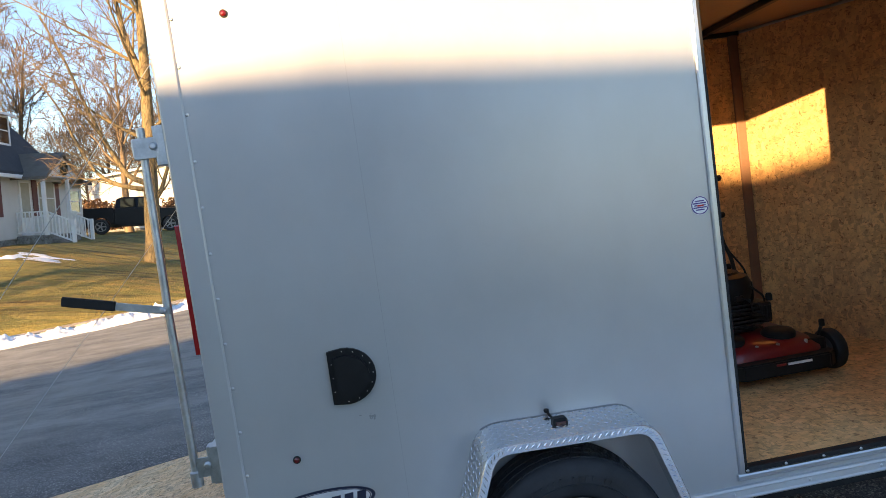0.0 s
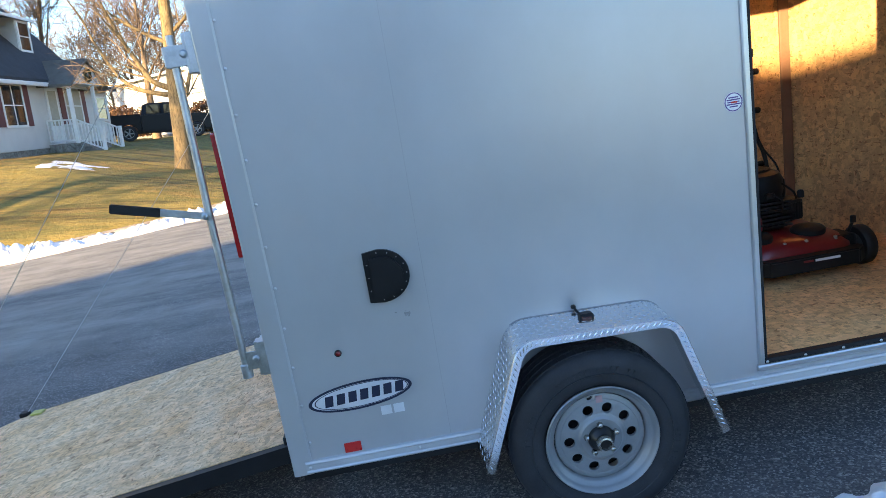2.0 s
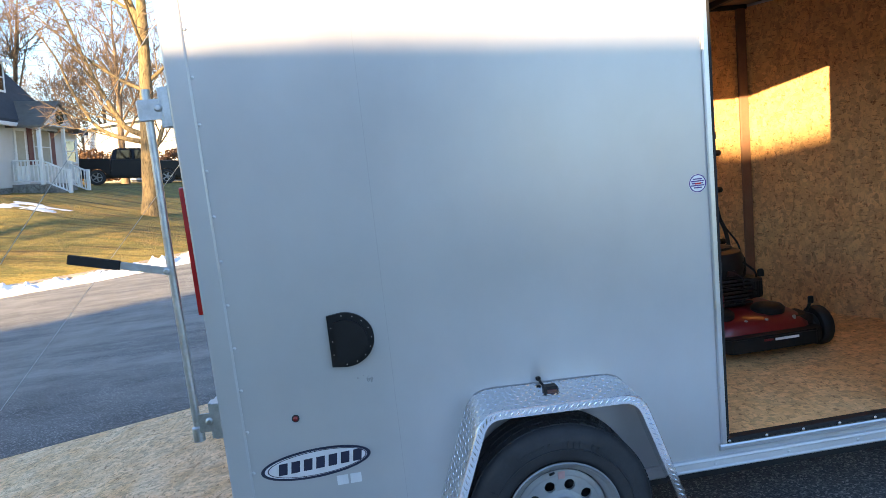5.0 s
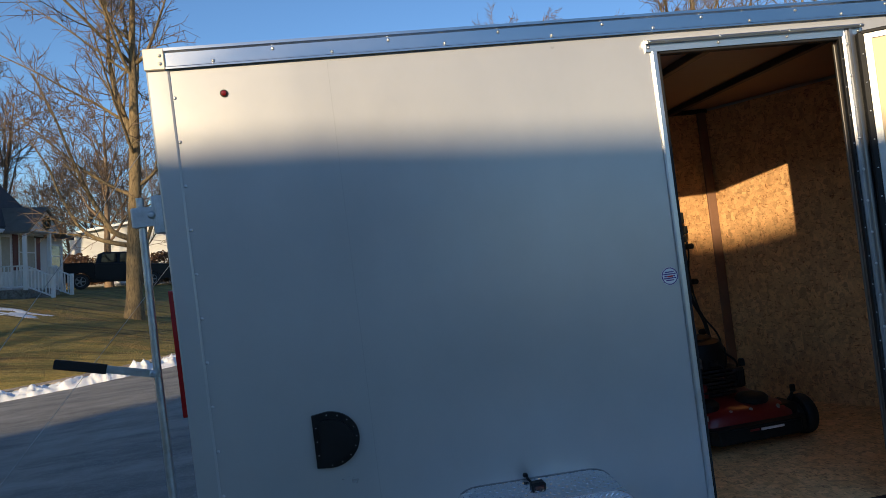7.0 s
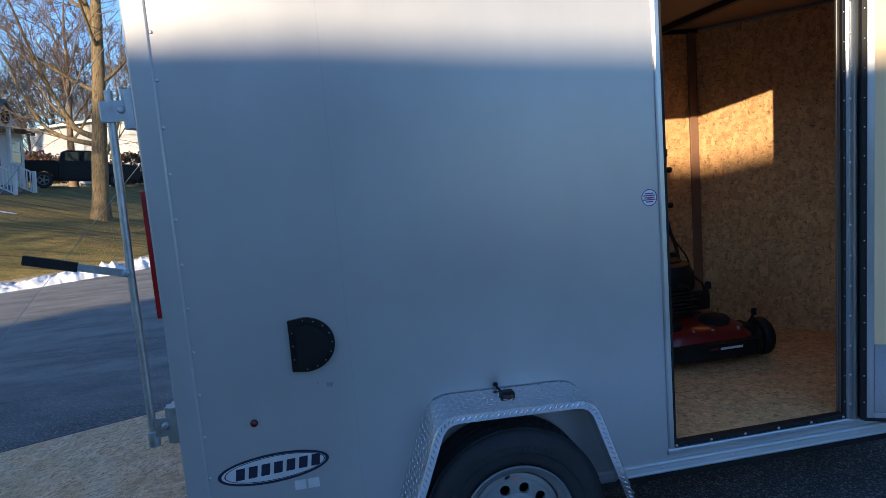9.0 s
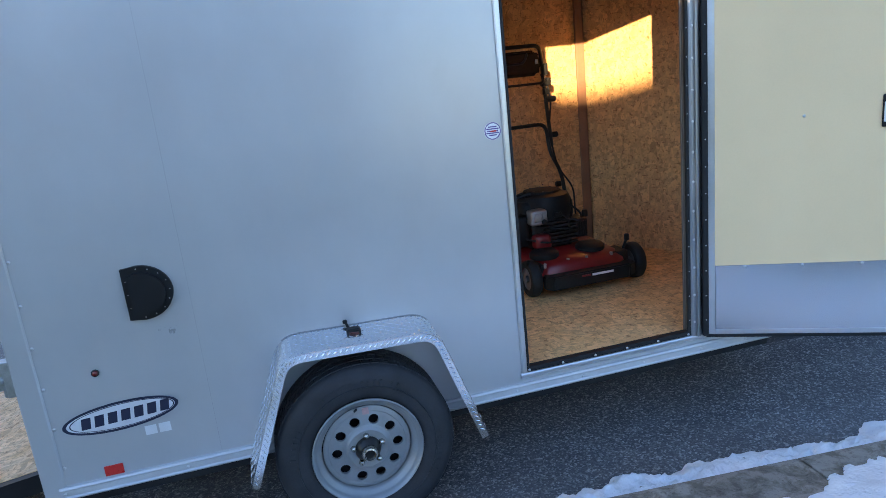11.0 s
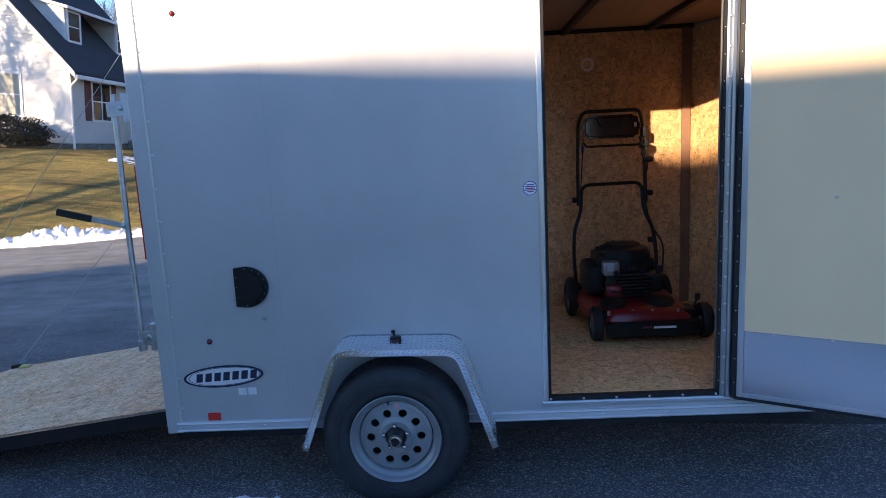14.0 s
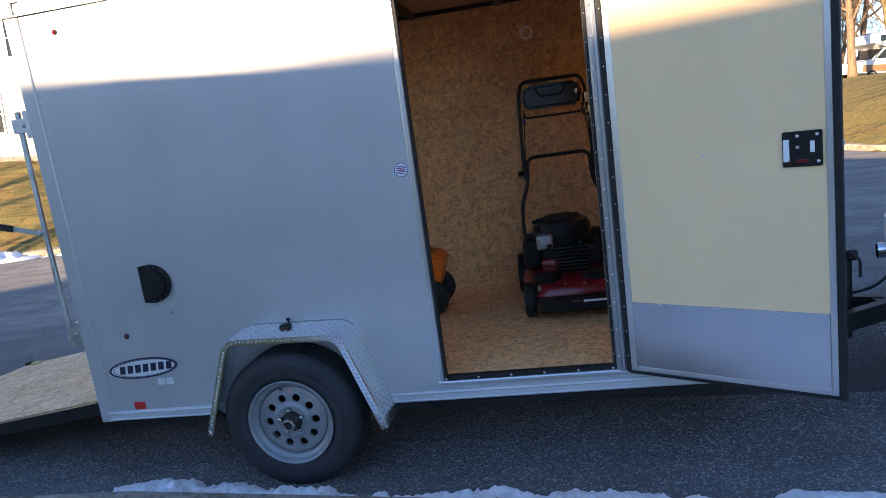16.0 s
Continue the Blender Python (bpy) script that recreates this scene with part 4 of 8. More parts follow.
def side_fittings():
    t = trailer
    # round marker lights
    for x, z in ((0.381, 2.279), (0.388, 0.768)):
        bm = lathe(bmesh.new(), [(0.0135, 0), (0.0135, 0.004), (0.010, 0.005)], 20, pose(x, 0.0, z) @ FACE_OUT)
        lamp = part("marker_light", bm, RUBBER, t, "small round red marker light", True)
        bm = lathe(bmesh.new(), [(0.0098, 0.004), (0.009, 0.008), (0.005, 0.0105), (0, 0.0115)], 20, pose(x, 0.0, z) @ FACE_OUT, close=False)
        part("lens", bm, MARKER_RED, lamp, "", True)
    # half-round vent
    x0, z0, z1 = 0.541, 0.932, 1.128
    zc, hz, wx = (z0 + z1) / 2, (z1 - z0) / 2, 0.158

    def outline(inset):
        out = [(x0 + inset, z0 + inset + 0.006), (x0 + inset, z1 - inset - 0.006)]
        for k in range(17):
            a = math.pi / 2 - math.pi * k / 16
            out.append((x0 + 0.052 + (wx - 0.052 - inset) * math.cos(a), zc + (hz - inset) * math.sin(a)))
        return out
    vent = part("side_vent", prism(bmesh.new(), outline(0.0), "y", -0.014, 0.0), PLASTIC, t, "half-round black plastic vent cover")
    part("vent_hood", prism(bmesh.new(), outline(0.022), "y", -0.036, -0.012), PLASTIC, vent)
    ring = outline(0.010)
    for k, (x, z) in enumerate(ring + [(x0 + 0.011, z0 + 0.05), (x0 + 0.011, zc), (x0 + 0.011, z1 - 0.05)]):
        if k % 2 == 0 and k > 0 or k > 18:
            share("vent_screw", RIVET, vent, pose(x, -0.014, z) @ Matrix.Scale(0.32, 4))
    # maker's plate: a plain oval with its word
    c = pose(0.438, 0.0, 0.592, 0, -3.0, 0)

    def oval(bm, a, b, y0, y1, inner=None, dx=0.0):
        n = 48
        ring_o = [(dx + a * math.cos(2 * math.pi * k / n), b * math.sin(2 * math.pi * k / n)) for k in range(n)]
        if inner is None:
            lo = [bm.verts.new(c @ Vector((x, y0, z))) for x, z in ring_o]
            bm.faces.new(lo)
            hi = [bm.verts.new(c @ Vector((x, y1, z))) for x, z in ring_o]
            for k in range(n):
                bm.faces.new((lo[k], hi[k], hi[(k + 1) % n], lo[(k + 1) % n]))
        else:
            ring_i = [(dx + inner[0] * math.cos(2 * math.pi * k / n), inner[1] * math.sin(2 * math.pi * k / n)) for k in range(n)]
            lo = [bm.verts.new(c @ Vector((x, y0, z))) for x, z in ring_o]
            li = [bm.verts.new(c @ Vector((x, y0, z))) for x, z in ring_i]
            for k in range(n):
                bm.faces.new((lo[k], li[k], li[(k + 1) % n], lo[(k + 1) % n]))
        return bm
    badge = part("name_plate", oval(bmesh.new(), 0.186, 0.049, -0.002, -0.0), BADGE, t, "silver oval plate with a dark rim")
    part("plate_rim", oval(bmesh.new(), 0.197, 0.055, -0.0028, 0, (0.184, 0.046)), INK, badge)
    part("plate_line", oval(bmesh.new(), 0.178, 0.045, -0.0028, 0, (0.174, 0.0425), 0.004), INK, badge)
    for k in range(7):
        x = -0.132 + 0.0445 * k
        bm = prism(bmesh.new(), [(x - 0.006, -0.021), (x + 0.025, -0.021), (x + 0.033, 0.021), (x + 0.002, 0.021)], "y", -0.0034, -0.001)
        bm.transform(c)
        part("plate_mark", bm, INK, badge)
    for k in range(2):
        part("model_mark", slab(0.503 + 0.048 * k, 0.543 + 0.048 * k, -0.0012, 0.0, 0.494, 0.530, 0.0004), BADGE, t, "plain silver mark")
    # reflector and round sticker
    part("reflector", slab(0.340, 0.404, -0.004, 0.0, 0.368, 0.408, 0.0015), REFLECTOR, t, "red rectangular reflector")
    s = pose(1.942, 0.0, 1.434) @ FACE_OUT
    stick = part("round_sticker", lathe(bmesh.new(), [(0.0345, 0), (0.0345, 0.0008), (0, 0.0008)], 28, s), WHITE_INK, t, "small round white sticker with purple print")
    bm = lathe(bmesh.new(), [(0.0335, 0.0014), (0.0295, 0.0014)], 28, s, close=False)
    for k in range(5):
        w = (0.018, 0.025, 0.022, 0.026, 0.016)[k]
        z = 1.434 + 0.016 - 0.008 * k
        box(bm, 1.942 - w, 1.942 + w, -0.0015, -0.0009, z - 0.0022, z + 0.0022)
    part("sticker_print", bm, VIOLET, stick)
    part("sticker_spot", slab(1.932, 1.956, -0.0017, -0.001, 1.430, 1.436), REFLECTOR, stick)
    # tall rear lamp, set on the rear frame
    part("tail_light", slab(X0 - 0.028, X0 + 0.0, 0.03, 0.085, 1.175, 1.62, 0.006, 2), RED_LENS, t, "tall narrow red tail light")


MARKER_RED = surface("dark_red_lens", (0.16, 0.006, 0.008), 0.2, 0, 0.15, 30, 300, 0.1, coat=0.5)
VIOLET = surface("violet_ink", (0.10, 0.05, 0.22), 0.5, 0, 0.1, 60, 300, 0)


def fender():
    t = trailer
    line = rounded([(0.845, 0, 0.300), (1.022, 0, 0.768), (1.592, 0, 0.753), (1.752, 0, 0.284)], 0.075, 6)
    y_out = -0.205
    # sheet with a folded lip
    bm = bmesh.new()
    n = len(line)

    def normal(k):
        d = (line[min(k + 1, n - 1)] - line[max(k - 1, 0)]).normalized()
        return Vector((-d.z, 0, d.x))
    rows = []
    for k, p in enumerate(line):
        nr = normal(k)
        rows.append([bm.verts.new(p + nr * o + Vector((0, y, 0))) for o, y in ((0.006, 0.0), (0, y_out + 0.006), (-0.004, y_out), (-0.032, y_out), (-0.032, y_out + 0.004), (-0.006, y_out + 0.008), (0.002, 0.0))])
    for a, b in zip(rows, rows[1:]):
        for i in range(7):
            bm.faces.new((a[i], b[i], b[(i + 1) % 7], a[(i + 1) % 7]))
    bm.faces.new(rows[0])
    bm.faces.new(rows[-1][::-1])
    fen = part("fender", bm, PLATE, t, "bright aluminium tread-plate fender", True, 0.9)
    # raised lugs of the tread plate, on the sheet and on the lip
    lugs = bmesh.new()
    dist, marks = 0.0, []
    for a, b in zip(line, line[1:]):
        seg = (b - a).length
        marks.append((dist, dist + seg, a, b))
        dist += seg

    def spot(s):
        for k, (u, v, a, b) in enumerate(marks):
            if s <= v:
                d = (b - a).normalized()
                return a.lerp(b, (s - u) / (v - u)), d, Vector((-d.z, 0, d.x))
        a, b = marks[-1][2:]
        d = (b - a).normalized()
        return b, d, Vector((-d.z, 0, d.x))
    pitch = 0.0225
    for i in range(1, int(dist / pitch)):
        for j in range(9):
            y = -0.012 - j * pitch
            s = i * pitch
            p, d, nr = spot(s)
            p = p + Vector((0, y, 0)) + nr * (0.006 * (1 + y / 0.2))
            side = Vector((0, 1, 0))
            a = radians(45 if (i + j) % 2 else -45)
            u = d * math.cos(a) + side * math.sin(a)
            v = d * -math.sin(a) + side * math.cos(a)
            vs = [lugs.verts.new(p + u * (0.0112 * c) + v * (0.0030 * e) + nr * h) for c, e, h in ((-1, 0, 0.0002), (0, -1, 0.0002), (1, 0, 0.0002), (0, 1, 0.0002), (-0.5, 0, 0.0019), (0.5, 0, 0.0019))]
            for ids in ((0, 1, 4), (1, 5, 4), (1, 2, 5), (2, 3, 5), (3, 4, 5), (3, 0, 4)):
                lugs.faces.new([vs[q] for q in ids])
    for i in range(1, int(dist / 0.021)):
        p, d, nr = spot(i * 0.021)
        p = p - nr * 0.016 + Vector((0, y_out, 0))
        u = d * 0.7 + nr * (0.75 if i % 2 else 0.6)
        v = u.cross(Vector((0, 1, 0))).normalized()
        vs = [lugs.verts.new(p + u * (0.0125 * c) + v * (0.0030 * e) + Vector((0, -h, 0))) for c, e, h in ((-1, 0, 0.0002), (0, -1, 0.0002), (1, 0, 0.0002), (0, 1, 0.0002), (-0.5, 0, 0.0019), (0.5, 0, 0.0019))]
        for ids in ((0, 1, 4), (1, 5, 4), (1, 2, 5), (2, 3, 5), (3, 4, 5), (3, 0, 4)):
            lugs.faces.new([vs[q] for q in ids])
    tagged(part("tread_pattern", lugs, PLATE, fen), kind="stuff")
    # caulk along the joint
    bm = tube(bmesh.new(), [(p + normal(k) * 0.008 + Vector((0, -0.001, 0))) for k, p in enumerate(line) if 3 < k < n - 3], 0.0022, 6)
    part("fender_caulk", bm, CAULK, fen)
    # black tie-down hook caught on the fender's top
    bm = bmesh.new()
    tube(bm, rounded([(1.276, -0.004, 0.789), (1.282, -0.02, 0.772), (1.290, -0.05, 0.764), (1.295, -0.08, 0.772)], 0.02), 0.005, 8)
    box(bm, 1.270, 1.322, -0.115, -0.075, 0.757, 0.787, 0.006)
    box(bm, 1.267, 1.285, -0.018, -0.002, 0.778, 0.793, 0.004)
    part("side_lamp", bm, PLASTIC, fen, "black plastic marker lamp with a loose wire")
    part("side_lamp_lens", slab(1.278, 1.314, -0.118, -0.113, 0.763, 0.777, 0.002), AMBER, fen)


CAULK = surface("grey_caulk", (0.26, 0.265, 0.27), 0.7, 0, 0.2, 30, 100, 0.2)
AMBER = surface("dark_amber_lens", (0.06, 0.012, 0.010), 0.2, 0, 0.2, 30, 200, 0.1, coat=0.5)


def trailer_wheel(cx, y_face, zc, flip):
    """Tyre, steel rim with round hand holes, hub and nuts; y_face: the outer side of the rim."""
    m = pose(cx, y_face, zc, 0, 0, 180 if flip else 0) @ FACE_OUT
    wheel = new("wheel")
    wheel.parent = trailer
    wheel["label"] = "black trailer tyre on a silver steel wheel"
    R = 0.337
    prof = [(0.202, -0.012), (0.212, 0.004), (0.235, 0.012), (0.275, 0.016), (0.305, 0.010), (0.326, -0.004), (0.338, -0.022), (R, -0.05), (R, -0.15), (0.338, -0.176), (0.326, -0.196), (0.30, -0.21), (0.235, -0.21), (0.2, -0.19)]
    part("tyre", lathe(bmesh.new(), prof, 64, m, close=False), TYRE, wheel, "black rubber tyre with raised lettering", True, 0.7)
    # tread blocks
    bm = bmesh.new()
    for k in range(60):
        a = 2 * math.pi * k / 60
        for h in (-0.035, -0.075, -0.115, -0.155):
            q = m @ Matrix.Rotation(a + (0.05 if h in (-0.075, -0.155) else 0), 4, "Z") @ Matrix.Translation((R - 0.0025, 0, h))
            bmesh.ops.create_cube(bm, size=1, matrix=q @ Matrix.Diagonal((0.010, 0.028, 0.032, 1)))
    tagged(part("tread", bm, TYRE, wheel), kind="stuff")
    # raised letters become plain bars on the sidewall
    bm = bmesh.new()
    rnd = random.Random(4)
    for a0, n in ((60, 14), (235, 14), (150, 8), (330, 7)):
        for k in range(n):
            a = radians(a0 + k * 4.6)
            if rnd.random() < 0.12:
                continue
            q = m @ Matrix.Rotation(a, 4, "Z") @ Matrix.Translation((0.277, 0, 0.0165))
            bmesh.ops.create_cube(bm, size=1, matrix=q @ Matrix.Diagonal((rnd.uniform(0.014, 0.022), 0.008, 0.003, 1)))
    tagged(part("sidewall_marks", bm, TYRE, wheel), kind="stuff")
    bm = lathe(bmesh.new(), [(0.262, 0.0155), (0.260, 0.0185), (0.257, 0.0155)], 64, m, close=False)
    part("sidewall_ring", bm, TYRE, wheel, "", True)
    # rim: rolled edge, barrel, dished disc with ten holes
    rim_prof = [(0.208, 0.004), (0.211, 0.012), (0.207, 0.017), (0.200, 0.012), (0.194, 0.0), (0.190, -0.008), (0.181, -0.012), (0.172, -0.022), (0.168, -0.10)]
    part("rim", lathe(bmesh.new(), rim_prof, 56, m, close=False), WHEEL, wheel, "silver steel rim", True, 0.8)
    bm = bmesh.new()
    holes, rh, hr = 10, 0.116, 0.0195

    def dish(r):
        if r > 0.15:
            return -0.028 + (0.168 - r) * 0.4
        return -0.0208 + (0.15 - r) * 0.10
    # the disc in ten sectors, each with a round hole cut into it
    for s in range(holes):
        a0 = 2 * math.pi * (s - 0.5) / holes
        a1 = 2 * math.pi * (s + 0.5) / holes
        am = (a0 + a1) / 2
        c = Vector((rh * math.cos(am), rh * math.sin(am), 0))
        nn = 24
        hole, outer = [], []
        for k in range(nn):
            b = am + 2 * math.pi * k / nn
            w = Vector((math.cos(b), math.sin(b), 0))
            hole.append(c + w * hr)
            # meets the sector's border
            lo, hi = hr, 0.12
            for _ in range(24):
                mid = (lo + hi) / 2
                p = c + w * mid
                r, an = p.length, math.atan2(p.y, p.x)
                da = (an - am + math.pi) % (2 * math.pi) - math.pi
                inside = 0.084 <= r <= 0.166 and abs(da) <= (a1 - a0) / 2
                lo, hi = (mid, hi) if inside else (lo, mid)
            outer.append(c + w * lo)
        vi = [bm.verts.new(m @ (p + Vector((0, 0, dish(p.length))))) for p in hole]
        vo = [bm.verts.new(m @ (p + Vector((0, 0, dish(p.length))))) for p in outer]
        vb = [bm.verts.new(m @ (p + Vector((0, 0, dish(p.length) - 0.012)))) for p in hole]
        for k in range(nn):
            j = (k + 1) % nn
            bm.faces.new((vi[k], vi[j], vo[j], vo[k]))
            bm.faces.new((vb[k], vb[j], vi[j], vi[k]))
    lathe(bm, [(0.1675, dish(0.166) - 0.004), (0.166, dish(0.166) + 0.0008), (0.1505, dish(0.1501) + 0.0008), (0.1495, dish(0.1495) + 0.0006), (0.146, dish(0.146) - 0.001)], 60, m, close=False)
    lathe(bm, [(0.0955, dish(0.0955) - 0.0005), (0.094, dish(0.094) + 0.0006), (0.0855, dish(0.0855) + 0.0006), (0.083, -0.012), (0.076, -0.006), (0.06, -0.008), (0.045, -0.012), (0.041, -0.02)], 60, m, close=False)
    bmesh.ops.remove_doubles(bm, verts=bm.verts, dist=0.0004)
    part("wheel_disc", bm, WHEEL, wheel, "silver disc with ten round holes", True, 0.7)
    part("wheel_back", lathe(bmesh.new(), [(0.166, -0.09), (0.0, -0.09)], 40, m, close=False), BLACK, wheel)
    bm = lathe(bmesh.new(), [(0.050, -0.025), (0.049, -0.004), (0.042, 0.004), (0.036, 0.012), (0.030, 0.020)], 24, m, close=False)
    hub = part("hub", bm, GREASE, wheel, "black greasy wheel hub", True, 0.7)
    bm = lathe(bmesh.new(), [(0.027, 0.018), (0.030, 0.022), (0.030, 0.036), (0.027, 0.042), (0.021, 0.044), (0.018, 0.034), (0, 0.033)], 24, m, close=False)
    part("hub_cap", bm, HUB, hub, "worn steel hub cap", True, 0.7)
    part("hub_bore", lathe(bmesh.new(), [(0.0185, 0.0345), (0.017, 0.0355), (0, 0.0355)], 20, m, close=False), GREASE, hub)
    for k in range(5):
        q = m @ Matrix.Rotation(radians(20 + 72 * k), 4, "Z") @ Matrix.Translation((0.057, 0, -0.011))
        bm = lathe(bmesh.new(), [(0.0115, 0), (0.0115, 0.012), (0.009, 0.018), (0.004, 0.0205), (0, 0.0205)], 6, q, close=False)
        part("wheel_nut", bm, HUB, wheel)
    bm = tube(bmesh.new(), [m @ Vector((-0.030, 0.150, -0.03)), m @ Vector((-0.027, 0.166, -0.005)), m @ Vector((-0.025, 0.176, 0.008))], 0.0045, 8)
    part("valve", bm, RUBBER, wheel)
    part("wheel_label", box(bmesh.new(), cx - 0.002, cx + 0.022, y_face + 0.0185, y_face + 0.0198, zc + 0.135, zc + 0.162), PINK_LABEL, wheel)
    return wheel


PINK_LABEL = surface("pink_label", (0.42, 0.24, 0.24), 0.5, 0, 0.1, 60, 300, 0)
GREASE = surface("black_grease", (0.010, 0.009, 0.008), 0.35, 0, 0.3, 40, 150, 0.3, 0.001)
HUB = surface("hub_steel", (0.50, 0.48, 0.43), 0.25, 0.9, 0.4, 40, 150, 0.2, 0.001)


def lock_bar():
    """Galvanised cam bar that locks the ramp, hanging on the rear post."""
    t = trailer
    bx, by = 0.042, 0.03
    bar = part("lock_bar", tube(bmesh.new(), [(bx + 0.012, by, 1.95), (bx + 0.002, by, 1.35), (bx + 0.002, by, 0.728)], 0.0135, 14), ZINC, t, "galvanised upright lock bar with a black-gripped handle", True)
    for z in (1.885, 0.80):
        bm = bmesh.new()
        box(bm, bx + (-0.014 if z > 1 else 0.014), bx + 0.075, by - 0.0205, by - 0.0155, z - 0.038, z + 0.030, 0.001)
        if z > 1:
            box(bm, bx - 0.020, bx + 0.022, by - 0.018, by + 0.02, z - 0.038, z + 0.030, 0.006, 2)
        box(bm, X0 - 0.028, X0 - 0.002, by - 0.03, by + 0.05, z - 0.065, z + 0.065, 0.002)
        box(bm, X0 - 0.040, X0 - 0.024, by - 0.022, by + 0.02, z - 0.065, z + 0.065, 0.002)
        part("bar_bracket", bm, ZINC, bar, "galvanised bracket with a bolt")
        bolt = lathe(bmesh.new(), [(0.0135, 0), (0.0135, 0.006), (0.008, 0.011), (0, 0.012)], 16, pose(bx + 0.050, by - 0.018, z) @ FACE_OUT, close=False)
        part("bolt", bolt, ZINC, bar, "", True)
    bm = lathe(bmesh.new(), [(0.02, 0), (0.02, 0.05), (0.0135, 0.055)], 14, pose(bx + 0.002, by, 0.728), close=True)
    part("bar_foot", bm, ZINC, bar, "", True)
    # handle, a flat bar with a rubber grip
    a, b = Vector((bx - 0.004, by - 0.02, 1.345)), Vector((-0.268, by - 0.03, 1.425))
    way = (b - a).normalized()
    up = way.cross(Vector((0, 1, 0))).normalized()

    def flat(p, q, h, w):
        bm = bmesh.new()
        vs = [bm.verts.new(s + up * (h * i) + Vector((0, w * j, 0))) for s in (p, q) for i, j in ((-1, -1), (1, -1), (1, 1), (-1, 1))]
        for f in ((0, 1, 2, 3), (7, 6, 5, 4), (0, 4, 5, 1), (1, 5, 6, 2), (2, 6, 7, 3), (3, 7, 4, 0)):
            bm.faces.new([vs[i] for i in f])
        bmesh.ops.bevel(bm, geom=list(bm.edges), offset=0.0025, segments=2, affect="EDGES")
        return bm
    part("bar_handle", flat(a - way * 0.02, b - way * 0.12, 0.013, 0.004), ZINC, bar, "flat galvanised handle")
    part("bar_grip", flat(b - way * 0.165, b, 0.016, 0.008), RUBBER, bar, "black rubber grip")
    part("bolt", lathe(bmesh.new(), [(0.011, 0), (0.011, 0.006), (0.006, 0.010), (0, 0.010)], 12, pose(bx - 0.006, by - 0.024, 1.346) @ FACE_OUT, close=False), ZINC, bar, "", True)


def ramp():
    t = trailer
    y0, y1 = 0.13, WIDE - 0.15
    top = [(0.115, 0.385), (-1.83, 0.133)]
    d = Vector((top[1][0] - top[0][0], 0, top[1][1] - top[0][1])).normalized()
    n = Vector((-d.z, 0, d.x))
    if n.z < 0:
        n = -n
    door = new("ramp_door")
    door.parent = t
    door["label"] = "rear ramp door lowered to the road, pale board inside"

    def lie(o0, o1, s0, s1, ya, yb, cut=0.0):
        """A board on the ramp: offsets off its plane, stretch along it, and across."""
        bm = bmesh.new()
        base = Vector((top[0][0], 0, top[0][1]))
        foot = []
        for s, y in ((s0, ya), (s1 - cut, ya), (s1, ya + cut), (s1, yb - cut), (s1 - cut, yb), (s0, yb)) if cut else ((s0, ya), (s1, ya), (s1, yb), (s0, yb)):
            foot.append(base + d * s + Vector((0, y, 0)))
        lo = [bm.verts.new(p + n * o0) for p in foot]
        hi = [bm.verts.new(p + n * o1) for p in foot]
        bm.faces.new(lo)
        bm.faces.new(hi[::-1])
        for k in range(len(foot)):
            j = (k + 1) % len(foot)
            bm.faces.new((lo[k], hi[k], hi[j], lo[j]))
        return bm
    part("ramp_board", lie(-0.02, 0.0, 0.02, 1.955, y0 + 0.02, y1 - 0.02), RAMP_PLY, door, "scuffed pale board")
    bm = lie(-0.075, -0.004, 0.0, 1.96, y0 - 0.016, y0 + 0.02)
    part("ramp_edge", bm, BLACK, door, "black steel ramp edge")
    part("ramp_edge", lie(-0.06, -0.004, 0.0, 1.96, y1 - 0.02, y1 + 0.012), BLACK, door)
    part("ramp_edge", lie(-0.06, -0.021, 0.0, 1.96, y0 + 0.02, y1 - 0.02), BLACK, door)
    part("ramp_flap", prism(bmesh.new(), [(-1.83, 0.132), (-2.28, 0.012), (-2.28, 0.004), (-1.83, 0.112)], "y", y0 + 0.05, y1 - 0.05), RAMP_PLY, door)
    # black threshold step at the trailer's rear
    part("threshold", slab(0.085, 0.15, 0.13, WIDE - 0.15, 0.35, 0.41, 0.004), BLACK, door)
    # lift cables and their anchors
    for k, (p, q) in enumerate((((-1.62, y0 + 0.01, 0.16), (0.15, 0.12, 2.24)), ((-1.80, y1 - 0.02, 0.14), (0.15, WIDE - 0.13, 2.24)))):
        part("lift_cable", tube(bmesh.new(), [p, q], 0.0014, 5), ZINC, door, "thin steel lift cable")
        part("cable_anchor", box(bmesh.new(), p[0] - 0.03, p[0] + 0.02, p[1] - 0.03, p[1] + 0.02, p[2] - 0.01, p[2] + 0.02, 0.006), PLASTIC, door)
    part("cable_tag", box(bmesh.new(), -1.74, -1.67, y1 - 0.09, y1 - 0.03, 0.150, 0.164, 0.004), TAG, door, "yellow plastic tag")
    return door


TAG = surface("yellow_tag", (0.50, 0.48, 0.12), 0.5, 0, 0.2, 30, 200, 0.1)


